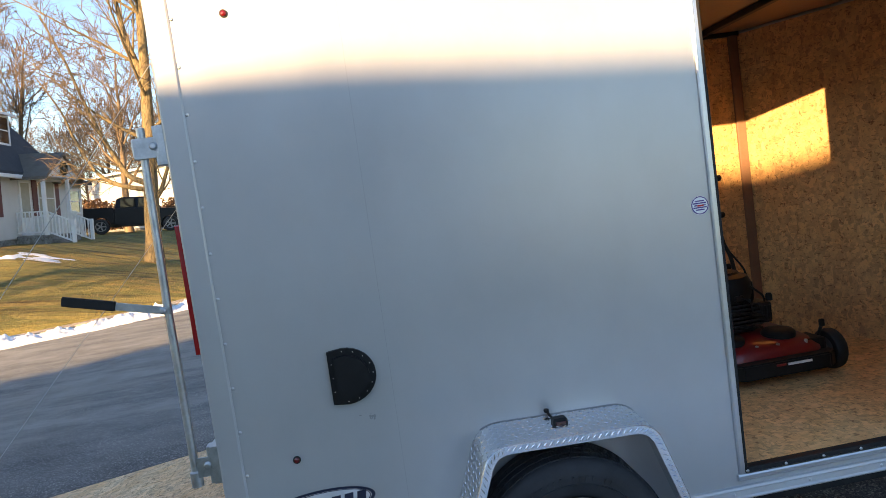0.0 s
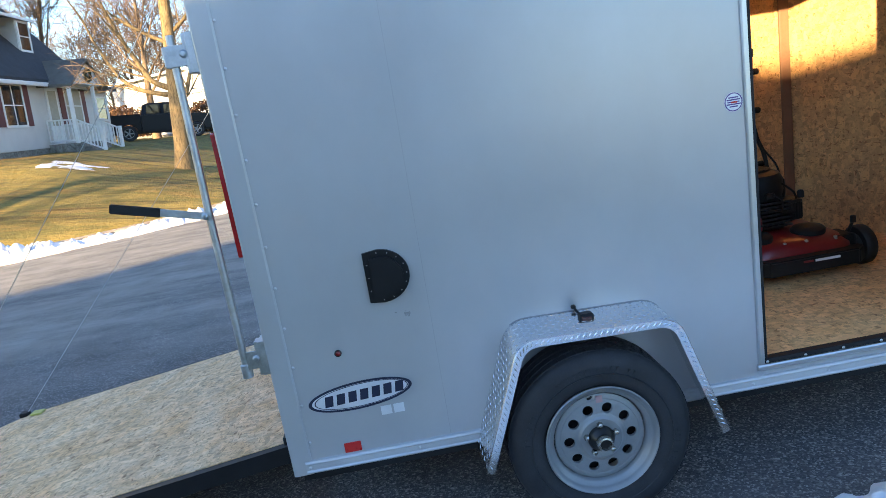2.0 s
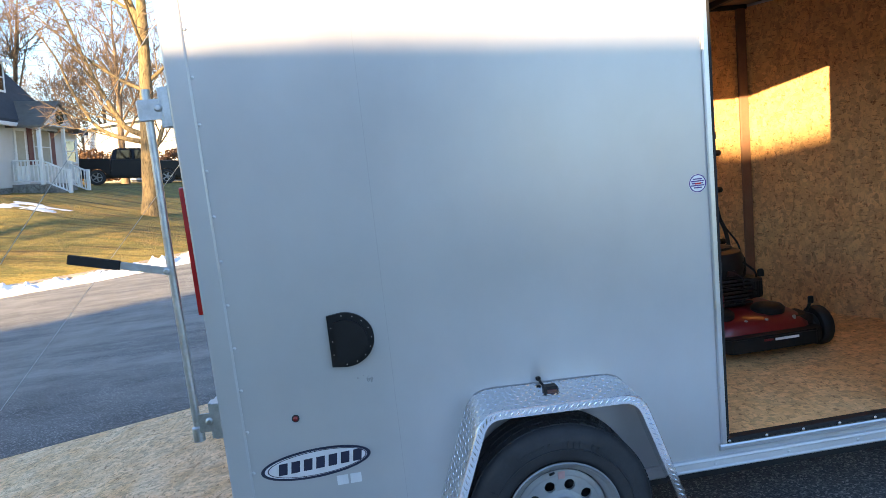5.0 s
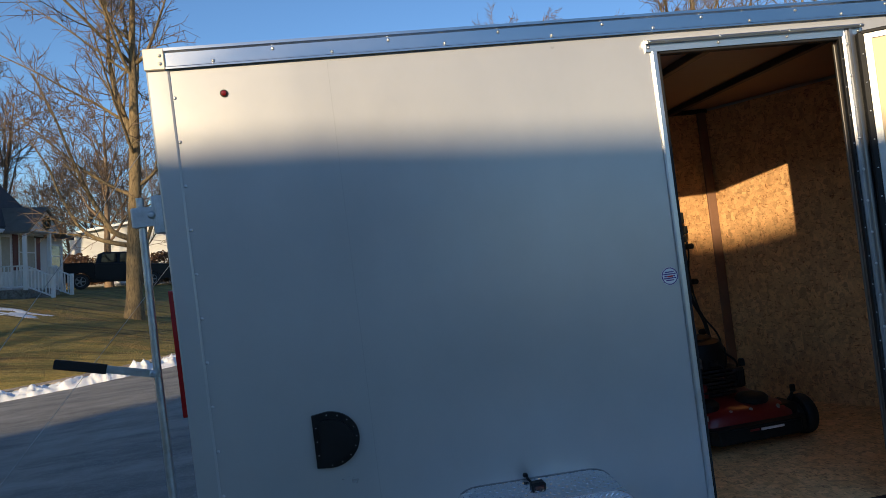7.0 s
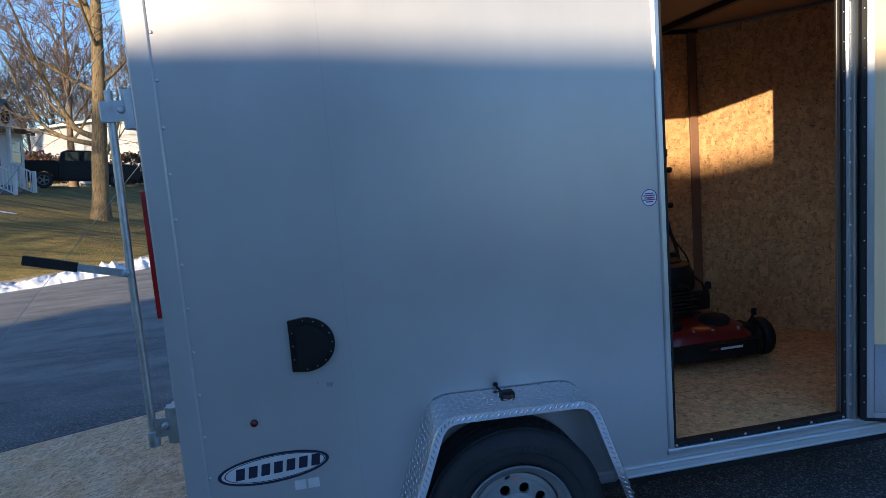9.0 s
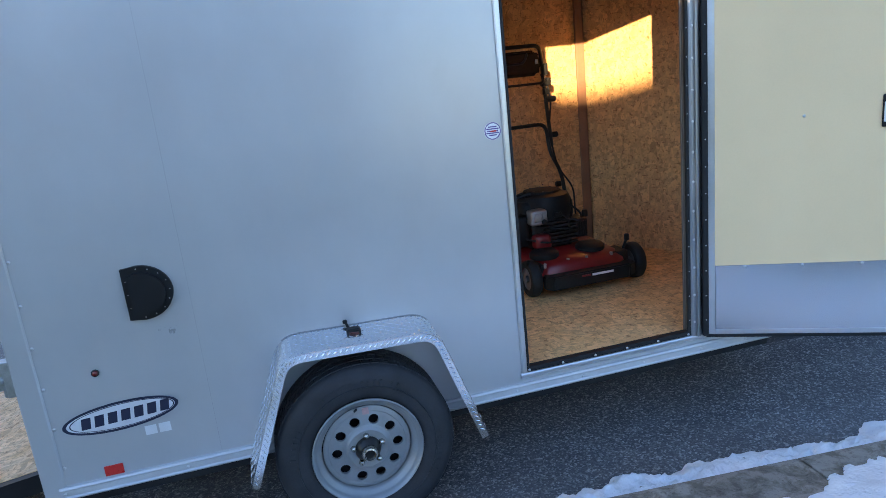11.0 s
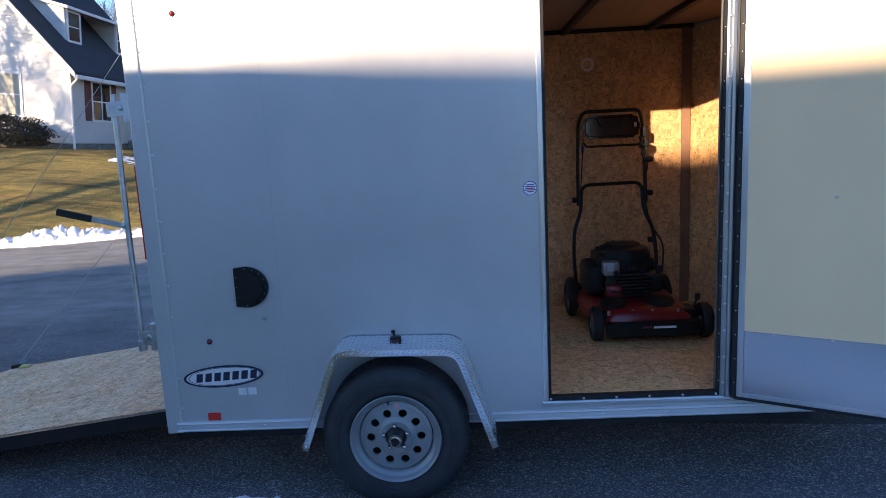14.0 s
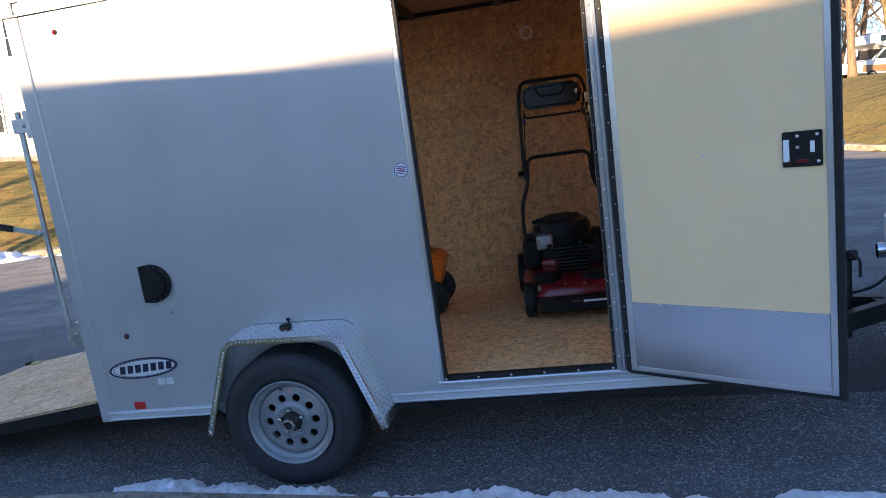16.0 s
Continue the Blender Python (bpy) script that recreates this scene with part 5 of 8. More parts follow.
def tongue():
    t = trailer
    bm = bmesh.new()
    for sgn in (-1, 1):
        p0, p1 = Vector((3.2, NOSE_Y + sgn * 0.62, 0.27)), Vector((4.36, NOSE_Y + sgn * 0.04, 0.30))
        w = Vector((0, 0.03, 0))
        h = Vector((0, 0, 0.05))
        vs = [bm.verts.new(p + a * w + b * h) for p in (p0, p1) for a, b in ((-1, -1), (1, -1), (1, 1), (-1, 1))]
        for f in ((0, 1, 2, 3), (7, 6, 5, 4), (0, 4, 5, 1), (1, 5, 6, 2), (2, 6, 7, 3), (3, 7, 4, 0)):
            bm.faces.new([vs[i] for i in f])
    part("tongue", bm, BLACK, t, "black steel A-frame tongue")
    bm = bmesh.new()
    box(bm, 4.30, 4.62, NOSE_Y - 0.045, NOSE_Y + 0.045, 0.285, 0.345, 0.012, 2)
    lathe(bm, [(0.052, 0.25), (0.056, 0.30), (0.05, 0.345), (0.02, 0.362), (0, 0.364)], 20, pose(4.60, NOSE_Y, 0))
    box(bm, 4.40, 4.56, NOSE_Y - 0.02, NOSE_Y + 0.02, 0.345, 0.375, 0.006)
    part("coupler", bm, STEEL_DARK, t, "black ball coupler")
    bm = bmesh.new()
    tube(bm, [(4.16, NOSE_Y, 0.14), (4.16, NOSE_Y, 0.62)], 0.03, 14)
    box(bm, 4.11, 4.21, NOSE_Y - 0.06, NOSE_Y + 0.06, 0.28, 0.30)
    box(bm, 4.13, 4.19, NOSE_Y - 0.09, NOSE_Y + 0.02, 0.60, 0.66, 0.01)
    tube(bm, rounded([(4.16, NOSE_Y - 0.09, 0.63), (4.16, NOSE_Y - 0.17, 0.63), (4.16, NOSE_Y - 0.17, 0.53)], 0.03), 0.008, 8)
    part("jack", bm, STEEL_DARK, t, "black tongue jack with a crank")
    # safety chains: single links
    ring = bmesh.new()
    pts = [(0.015 * math.cos(a) + (0.014 if math.cos(a) > 0 else -0.014), 0.015 * math.sin(a), 0) for a in (2 * math.pi * (k + 0.5) / 12 for k in range(12))]
    pts.append(pts[0])
    tube(ring, pts, 0.0050, 6, cap=False)
    link = bpy.data.meshes.new("chain_link")
    ring.to_mesh(link)
    ring.free()
    link.materials.append(ZINC)
    link.shade_smooth()
    chain_top = new("safety_chain")
    chain_top.parent = t
    chain_top["label"] = "pair of zinc safety chains hanging in loops"
    for sgn in (-1, 1):
        a, b, low = Vector((4.30, NOSE_Y + sgn * 0.03, 0.26)), Vector((4.72, NOSE_Y + sgn * 0.10, 0.30)), (0.015, 0.03)[sgn > 0]
        curve = [a * (1 - s) ** 2 + Vector(((a.x + b.x) / 2, (a.y + b.y) / 2 + sgn * 0.03, 2 * low - 0.28)) * 2 * s * (1 - s) + b * s * s for s in (k / 60 for k in range(61))]
        run, last, k = 0.0, curve[0], 0
        for p in curve[1:]:
            run += (p - last).length
            if run > 0.040:
                run = 0.0
                dd = (p - last).normalized()
                q = dd.to_track_quat("X", "Z").to_matrix().to_4x4()
                share("chain_link", link, chain_top, Matrix.Translation(p) @ q @ Matrix.Rotation(radians(90 * (k % 2) + 20), 4, "X"))
                k += 1
            last = p
    # wiring lead to the truck
    bm = tube(bmesh.new(), rounded([(4.05, NOSE_Y - 0.02, 0.38), (4.35, NOSE_Y + 0.1, 0.38), (4.62, NOSE_Y + 0.34, 0.46), (4.80, NOSE_Y + 0.36, 0.60), (4.88, NOSE_Y + 0.35, 0.66)], 0.12, 6), 0.009, 8)
    part("wiring_lead", bm, RUBBER, t, "black wiring lead", True)


trailer_shell()
trailer_inside()
door_surround()
door_leaf()
side_fittings()
fender()
trailer_wheel(1.28, -0.186, 0.332, False)
trailer_wheel(1.275, WIDE + 0.186, 0.335, True)
lock_bar()
ramp()
tongue()

# ---- things inside the trailer ----
RED = surface("mower_red", (0.20, 0.010, 0.012), 0.35, 0, 0.2, 8, 120, 0.08, 0.0006, coat=0.3)
GREY_METAL = surface("cast_grey", (0.36, 0.36, 0.37), 0.42, 0.7, 0.2, 20, 160, 0.2, 0.001)
ORANGE = surface("orange_plastic", (0.72, 0.15, 0.012), 0.4, 0, 0.1, 10, 150, 0.08)


def lawn_mower():
    m = TILT @ Matrix.Translation((2.677, 0.018, FLOOR))
    mow = thing("lawn_mower", m, "red and black walk-behind lawn mower standing on the board floor", "lawn mower")
    # wheels: x, y, radius
    for x, y, r, w in ((-0.263, 0.86, 0.106, 0.06), (0.386, 0.86, 0.106, 0.06), (-0.318, 1.45, 0.135, 0.055), (0.318, 1.45, 0.135, 0.055)):
        q = pose(x, y, r, 0, 90, 0)
        tyre = lathe(bmesh.new(), [(r * 0.62, -w / 2), (r * 0.9, -w / 2), (r * 0.98, -w * 0.36), (r, -w * 0.15), (r, w * 0.15), (r * 0.98, w * 0.36), (r * 0.9, w / 2), (r * 0.62, w / 2)], 28, q, close=False)
        wh = part("wheel", tyre, RUBBER, mow, "black rubber wheel", True, 0.7)
        rim = lathe(bmesh.new(), [(r * 0.62, -w * 0.42), (r * 0.5, -w * 0.3), (r * 0.2, -w * 0.34), (r * 0.2, -w * 0.6), (0, -w * 0.6)], 20, q, close=False)
        lathe(rim, [(r * 0.62, w * 0.42), (r * 0.5, w * 0.3), (r * 0.2, w * 0.34), (r * 0.2, w * 0.6), (0, w * 0.6)], 20, q, close=False)
        part("wheel_hub", rim, HUBGREY, wh, "", True, 0.7)
    # deck: a shell with a sloping front and rounded corners
    prof = [(-0.30, 0.10), (-0.315, 0.13), (-0.30, 0.175), (-0.25, 0.205), (0.25, 0.205), (0.30, 0.175), (0.315, 0.13), (0.30, 0.10)]
    bm = bmesh.new()
    rows = []
    for y, kx, dz in ((0.775, 0.74, -0.045), (0.80, 0.83, -0.02), (0.86, 0.86, 0.0), (1.0, 0.97, 0.012), (1.3, 0.98, 0.015), (1.42, 0.9, 0.02), (1.46, 0.8, 0.0)):
        rows.append([bm.verts.new((x * kx + (0.035 if y < 0.9 else 0.0), y, z + dz * (z > 0.12))) for x, z in prof])
    for a, b in zip(rows, rows[1:]):
        for i in range(len(prof)):
            bm.faces.new((a[i], b[i], b[(i + 1) % len(prof)], a[(i + 1) % len(prof)]))
    bm.faces.new(rows[0])
    bm.faces.new(rows[-1][::-1])
    part("deck", bm, RED, mow, "red steel deck", True, 0.8)
    # black bumper and skirt at the front
    bm = bmesh.new()
    prism(bm, [(-0.225, 0.755), (-0.19, 0.715), (0.28, 0.715), (0.335, 0.755), (0.33, 0.80), (-0.22, 0.80)], "z", 0.055, 0.135)
    bmesh.ops.bevel(bm, geom=list(bm.edges), offset=0.008, segments=2, affect="EDGES")
    bump = part("bumper", bm, PLASTIC, mow, "black front bumper")
    for k, w in enumerate((0.05, 0.13)):
        part("maker_mark", box(bmesh.new(), -0.02 + 0.062 * k, -0.02 + 0.062 * k + w, 0.711, 0.717, 0.108 - 0.002 * k, 0.118), WHITE_INK if k else RED, bump)
    for sgn in (-1, 1):
        arm = part("wheel_arm", slab(sgn * 0.20, 0.325 if sgn > 0 else -0.228, 0.80, 0.95, 0.10, 0.19, 0.015, 2), PLASTIC, mow)
        part("axle_stub", tube(bmesh.new(), [(0.39 if sgn > 0 else -0.265, 0.86, 0.106), (sgn * 0.19, 0.86, 0.106)], 0.012, 8), STEEL_DARK, arm)
        part("wheel_arm", slab(sgn * 0.22, sgn * 0.29, 1.36, 1.5, 0.12, 0.22, 0.015, 2), PLASTIC, mow)
    # levers on the deck
    bm = tube(bmesh.new(), [(0.315, 0.86, 0.17), (0.335, 0.84, 0.245)], 0.008, 8)
    box(bm, 0.322, 0.350, 0.83, 0.85, 0.235, 0.275, 0.005)
    part("height_lever", bm, PLASTIC, mow)
    part("height_lever", tube(bmesh.new(), [(-0.28, 0.84, 0.17), (-0.29, 0.82, 0.22)], 0.008, 8), PLASTIC, mow)
    # belt covers with bolts
    for x in (-0.15, 0.14):
        bm = lathe(bmesh.new(), [(0.085, 0.20), (0.085, 0.225), (0.07, 0.24), (0.03, 0.245), (0.0, 0.245)], 20, Matrix.Translation((x, 0.92, 0)), close=False)
        part("belt_cover", bm, PLASTIC, mow, "black belt cover", True, 0.7)
    for x, y in ((-0.05, 0.82), (0.06, 0.81), (-0.2, 0.80), (0.21, 0.8)):
        part("deck_bolt", lathe(bmesh.new(), [(0.009, 0.17), (0.009, 0.195), (0.0, 0.20)], 8, Matrix.Translation((x, y, 0)), close=False), GREY_METAL, mow)
    # engine: block with fins, recoil housing, cowl, silver filter cover, tank, muffler guard, spark lead
    block = part("engine_block", slab(-0.17, 0.09, 1.03, 1.30, 0.21, 0.40, 0.02, 2), STEEL_DARK, mow, "black finned engine")
    for k in range(7):
        part("cooling_fin", slab(-0.10, 0.11, 1.0, 1.03, 0.235 + 0.022 * k, 0.245 + 0.022 * k), STEEL_DARK, block)
    bm = lathe(bmesh.new(), [(0.165, 0.385), (0.175, 0.43), (0.172, 0.485), (0.155, 0.52), (0.115, 0.535), (0.11, 0.545), (0.06, 0.552), (0, 0.553)], 36, Matrix.Translation((-0.03, 1.17, 0)))
    cowl = part("engine_cowl", bm, PLASTIC, mow, "black engine cowl", True, 0.6)
    for k in range(10):
        q = Matrix.Translation((-0.03, 1.17, 0.542)) @ Matrix.Rotation(2 * math.pi * k / 10, 4, "Z") @ Matrix.Translation((0.082, 0, 0))
        part("cowl_rib", bmesh_cube(q @ Matrix.Diagonal((0.055, 0.009, 0.014, 1))), STEEL_DARK, cowl)
    part("pull_handle", tube(bmesh.new(), [(-0.21, 1.12, 0.525), (-0.13, 1.10, 0.545)], 0.012, 8), PLASTIC, cowl)
    part("fan_shroud", slab(-0.215, 0.125, 1.05, 1.31, 0.36, 0.50, 0.045, 3), PLASTIC, mow, "black engine shroud", True, 0.7)
    carb = part("air_filter_cover", slab(-0.195, -0.095, 0.955, 1.04, 0.375, 0.465, 0.018, 3), GREY_METAL, mow, "silver air filter cover", True, 0.7)
    part("cover_recess", slab(-0.18, -0.13, 0.951, 0.958, 0.40, 0.45, 0.008, 2), GREY_METAL, carb)
    part("cover_knob", lathe(bmesh.new(), [(0.016, 0), (0.016, 0.008), (0.010, 0.012), (0, 0.012)], 14, pose(-0.12, 0.955, 0.395) @ FACE_OUT, close=False), PLASTIC, carb)
    part("red_shroud", slab(-0.175, -0.075, 0.96, 1.04, 0.225, 0.315, 0.025, 3), RED, mow, "dark red lower shroud", True, 0.7)
    part("fuel_tank", slab(-0.285, -0.17, 1.03, 1.30, 0.24, 0.43, 0.04, 4), PLASTIC, mow, "black side tank", True, 0.7)
    part("fuel_cap", lathe(bmesh.new(), [(0.035, 0.425), (0.035, 0.445), (0.03, 0.45), (0, 0.45)], 16, Matrix.Translation((-0.235, 1.15, 0))), PLASTIC, mow)
    part("muffler_guard", slab(0.10, 0.19, 1.02, 1.16, 0.25, 0.37, 0.02, 2), STEEL_DARK, mow, "black muffler guard")
    part("spark_lead", tube(bmesh.new(), rounded([(-0.02, 1.0, 0.43), (0.03, 0.955, 0.40), (0.05, 0.985, 0.32)], 0.03), 0.005, 6), RUBBER, mow)
    part("throttle_bracket", slab(-0.04, 0.01, 0.985, 1.02, 0.40, 0.43, 0.004), STEEL_DARK, mow)
    for a, b, c in (((-0.16, 0.99, 0.37), (0.02, 0.97, 0.33), (0.13, 1.0, 0.30)), ((-0.22, 1.0, 0.30), (-0.12, 0.95, 0.27), (0.05, 0.98, 0.26)), ((0.06, 1.0, 0.47), (0.15, 1.02, 0.40), (0.18, 1.1, 0.24))):
        part("fuel_line", tube(bmesh.new(), rounded([a, b, c], 0.04), 0.006, 6), RUBBER, mow)
    for k in range(5):
        part("muffler_slot", slab(0.11 + 0.015 * k, 0.118 + 0.015 * k, 1.014, 1.021, 0.27, 0.35), BLACK, mow)
    part("dipstick", lathe(bmesh.new(), [(0.018, 0), (0.018, 0.03), (0.012, 0.04), (0, 0.04)], 12, Matrix.Translation((0.16, 1.0, 0.38)), close=False), PLASTIC, mow, "", True)
    part("grass_bag_guard", slab(-0.24, 0.24, 1.36, 1.50, 0.20, 0.40, 0.03, 2), PLASTIC, mow, "black rear guard")
    # handle: lower bow, upper bow, joined by knobs
    low = rounded([(-0.275, 1.46, 0.16), (-0.285, 1.50, 0.42), (-0.275, 1.515, 0.60), (-0.225, 1.53, 0.72), (-0.215, 1.56, 0.90), (0.20, 1.56, 0.905), (0.205, 1.53, 0.72), (0.27, 1.515, 0.58), (0.285, 1.50, 0.42), (0.28, 1.46, 0.16)], 0.06, 5)
    part("lower_handle", tube(bmesh.new(), low, 0.0125, 10), BLACK, mow, "black tubular handle", True)
    up = rounded([(-0.24, 1.55, 0.76), (-0.235, 1.585, 1.05), (-0.225, 1.60, 1.33), (-0.20, 1.55, 1.40), (0.18, 1.55, 1.40), (0.215, 1.60, 1.33), (0.225, 1.585, 1.05), (0.23, 1.55, 0.76)], 0.06, 5)
    part("upper_handle", tube(bmesh.new(), up, 0.0125, 10), BLACK, mow, "black tubular upper handle", True)
    bm = bmesh.new()
    tube(bm, rounded([(-0.20, 1.52, 1.19), (-0.19, 1.50, 1.165), (0.17, 1.50, 1.165), (0.19, 1.52, 1.19), (0.20, 1.57, 1.28)], 0.03), 0.008, 8)
    part("drive_bar", bm, BLACK, mow, "black control bail", True)
    # console: the padded panel between the grips
    bm = bmesh.new()
    prism(bm, [(-0.18, 1.215), (-0.205, 1.255), (-0.205, 1.33), (-0.17, 1.372), (0.15, 1.372), (0.185, 1.33), (0.185, 1.255), (0.16, 1.215)], "y", 1.525, 1.60)
    bmesh.ops.bevel(bm, geom=list(bm.edges), offset=0.02, segments=3, affect="EDGES")
    con = part("console", bm, GLOSS_BLACK, mow, "glossy black handle console", True, 0.7)
    part("console_rib", tube(bmesh.new(), rounded([(-0.11, 1.524, 1.355), (-0.09, 1.52, 1.295), (0.06, 1.52, 1.295), (0.09, 1.524, 1.355)], 0.03), 0.007, 8), BLACK, con)
    part("console_badge", slab(0.14, 0.158, 1.518, 1.527, 1.285, 1.315, 0.003), GREY_METAL, con)
    for x, z, tall in ((0.215, 1.25, 0.07), (0.232, 1.17, 0.05), (0.21, 1.11, 0.04)):
        part("control_lever", slab(x - 0.014, x + 0.014, 1.53, 1.57, z - tall / 2, z + tall / 2, 0.007, 2), PLASTIC, mow, "", True)
    for x, z in ((-0.262, 0.80), (0.255, 0.83), (0.255, 1.06), (0.225, 1.06), (0.20, 1.16), (0.262, 0.50)):
        bm = lathe(bmesh.new(), [(0.016, -0.02), (0.019, -0.012), (0.019, 0.012), (0.013, 0.02)], 12, pose(x, 1.545, z, 0, 90, 0))
        part("handle_knob", bm, PLASTIC, mow, "", True)
    bm = bmesh.new()
    tube(bm, rounded([(0.22, 1.56, 1.20), (0.24, 1.54, 1.05), (0.205, 1.53, 0.85), (0.24, 1.50, 0.62), (0.325, 1.46, 0.48), (0.30, 1.40, 0.30)], 0.05), 0.006, 8)
    part("control_cable", bm, RUBBER, mow, "black control cable", True)
    for pts in ([(0.18, 1.54, 1.22), (0.20, 1.52, 1.10), (0.22, 1.54, 0.90)], [(-0.2, 1.55, 1.22), (-0.215, 1.54, 1.0), (-0.23, 1.53, 0.8)]):
        part("control_cable", tube(bmesh.new(), rounded(pts, 0.05), 0.004, 6), RUBBER, mow, "", True)
    part("blue_tie", slab(-0.215, -0.195, 1.54, 1.56, 1.12, 1.17, 0.004), BLUE, mow)
    return mow


GLOSS_BLACK = surface("gloss_black", (0.012, 0.012, 0.013), 0.22, 0, 0.2, 12, 200, 0.1, 0.0006, coat=0.4)
HUBGREY = surface("wheel_grey", (0.10, 0.10, 0.105), 0.5, 0, 0.2, 20, 150, 0.1)
BLUE = surface("blue_strap", (0.03, 0.05, 0.22), 0.6, 0, 0.2, 20, 150, 0.1)
lawn_mower()


def orange_blower():
    """An orange wheeled machine standing behind the door's jamb; only its front shows."""
    m = TILT @ Matrix.Translation((1.775, 1.22, FLOOR))
    ob = thing("wheeled_blower", m, "orange wheeled garden machine with a black wheel, on the board floor", "garden machine")
    bm = bmesh.new()
    prism(bm, [(-0.34, 0.13), (-0.30, 0.36), (-0.05, 0.42), (0.09, 0.38), (0.115, 0.36), (0.085, 0.27), (0.05, 0.16), (0.0, 0.10)], "y", -0.13, 0.13)
    bmesh.ops.bevel(bm, geom=list(bm.edges), offset=0.02, segments=2, affect="EDGES")
    part("housing", bm, ORANGE, ob, "orange plastic housing")
    for y in (-0.16, 0.16):
        bm = lathe(bmesh.new(), [(0.05, -0.03), (0.10, -0.03), (0.118, -0.015), (0.118, 0.015), (0.10, 0.03), (0.05, 0.03)], 24, pose(0.0, y, 0.118, 90, 0, 0), close=False)
        wh = part("wheel", bm, RUBBER, ob, "black wheel", True, 0.7)
        part("wheel_hub", lathe(bmesh.new(), [(0.05, -0.02), (0.02, -0.03), (0, -0.03)], 16, pose(0.0, y, 0.118, 90, 0, 0), close=False), HUBGREY, wh)
    bm = tube(bmesh.new(), rounded([(-0.25, 0.1, 0.35), (-0.62, 0.1, 0.92), (-0.62, -0.1, 0.92), (-0.25, -0.1, 0.35)], 0.06), 0.012, 8)
    part("handle", bm, BLACK, ob, "black tubular handle")
    part("rear_foot", slab(-0.30, -0.24, -0.10, 0.10, 0.0, 0.16, 0.01), BLACK, ob)
    return ob


orange_blower()

# ---- the white pickup that tows the trailer ----
WHITE_PAINT = surface("white_car_paint", (0.74, 0.75, 0.77), 0.22, 0, 0.03, 2, 300, 0.02, 0.0003, coat=0.7)
DARK_PAINT = surface("black_car_paint", (0.006, 0.0065, 0.009), 0.4, 0, 0.15, 2, 300, 0.02, 0.0003, spec=0.25)
CHROME = surface("chrome", (0.75, 0.75, 0.76), 0.12, 1.0, 0.05, 6, 200, 0.02)
DARK_GLASS = glass_material("dark_glass", (0.02, 0.022, 0.025))
TAIL_RED = surface("tail_lamp_red", (0.33, 0.008, 0.012), 0.12, 0, 0.25, 14, 120, 0.1, 0.0008, coat=0.8)
CLEAR = surface("clear_lamp", (0.55, 0.53, 0.55), 0.15, 0.2, 0.15, 40, 200, 0.2)
YELLOW_PLATE = surface("yellow_plate", (0.68, 0.52, 0.12), 0.4, 0, 0.1, 20, 200, 0.05)


def car_wheel(parent, x, y, r, w, out, spokes=5):
    m = pose(x, y, r) @ (FACE_OUT if out < 0 else Matrix.Rotation(radians(-90), 4, "X"))
    bm = lathe(bmesh.new(), [(r * 0.62, -w * 0.5), (r * 0.9, -w * 0.5), (r, -w * 0.35), (r, w * 0.35), (r * 0.93, w * 0.48), (r * 0.66, w * 0.5), (r * 0.63, w * 0.42)], 36, m, close=False)
    wh = part("wheel", bm, TYRE, parent, "black tyre on a light alloy wheel", True, 0.7)
    bm = lathe(bmesh.new(), [(r * 0.64, w * 0.43), (r * 0.60, w * 0.40), (r * 0.56, w * 0.15)], 36, m, close=False)
    lathe(bm, [(r * 0.16, w * 0.38), (r * 0.14, w * 0.44), (0, w * 0.45)], 20, m, close=False)
    for k in range(spokes):
        q = m @ Matrix.Rotation(2 * math.pi * k / spokes, 4, "Z") @ Matrix.Translation((r * 0.36, 0, w * 0.36))
        bmesh.ops.create_cube(bm, size=1, matrix=q @ Matrix.Diagonal((r * 0.52, r * 0.17, w * 0.1, 1)))
    part("rim", bm, WHEEL, wh, "", True, 0.5)
    part("brake_shade", lathe(bmesh.new(), [(r * 0.6, w * 0.05), (0, w * 0.05)], 24, m, close=False), BLACK, wh)
    return wh


def bars(parent, name, x0, x1, z0, z1, at, count, material, axis="x"):
    """Writing that cannot be kept, as a row of plain bars on a face across the given axis."""
    bm = bmesh.new()
    step = (x1 - x0) / count
    for k in range(count):
        a, b = x0 + step * (k + 0.14), x0 + step * (k + 0.86)
        if axis == "x":
            box(bm, at - 0.001, at + 0.001, a, b, z0, z1)
        else:
            box(bm, a, b, at - 0.001, at + 0.001, z0, z1)
    return part(name, bm, material, parent)


def body_of(profile, half, top_half, bm=None):
    """A car body: a side outline (x, z) pushed across, drawn in towards the top."""
    bm = bm or bmesh.new()
    zs = [z for _, z in profile]
    lo, hi = min(zs), max(zs)
    rows = []
    for s in (-1, -0.94, 0.94, 1):
        row = []
        for x, z in profile:
            k = half + (top_half - half) * ((z - lo) / (hi - lo)) ** 1.5
            zz = z if abs(s) < 1 else lo + (z - lo) * 0.985
            row.append(bm.verts.new((x, s * k, zz)))
        rows.append(row)
    n = len(profile)
    for a, b in zip(rows, rows[1:]):
        for i in range(n):
            bm.faces.new((a[i], b[i], b[(i + 1) % n], a[(i + 1) % n]))
    bm.faces.new(rows[0])
    bm.faces.new(rows[-1][::-1])
    return bm


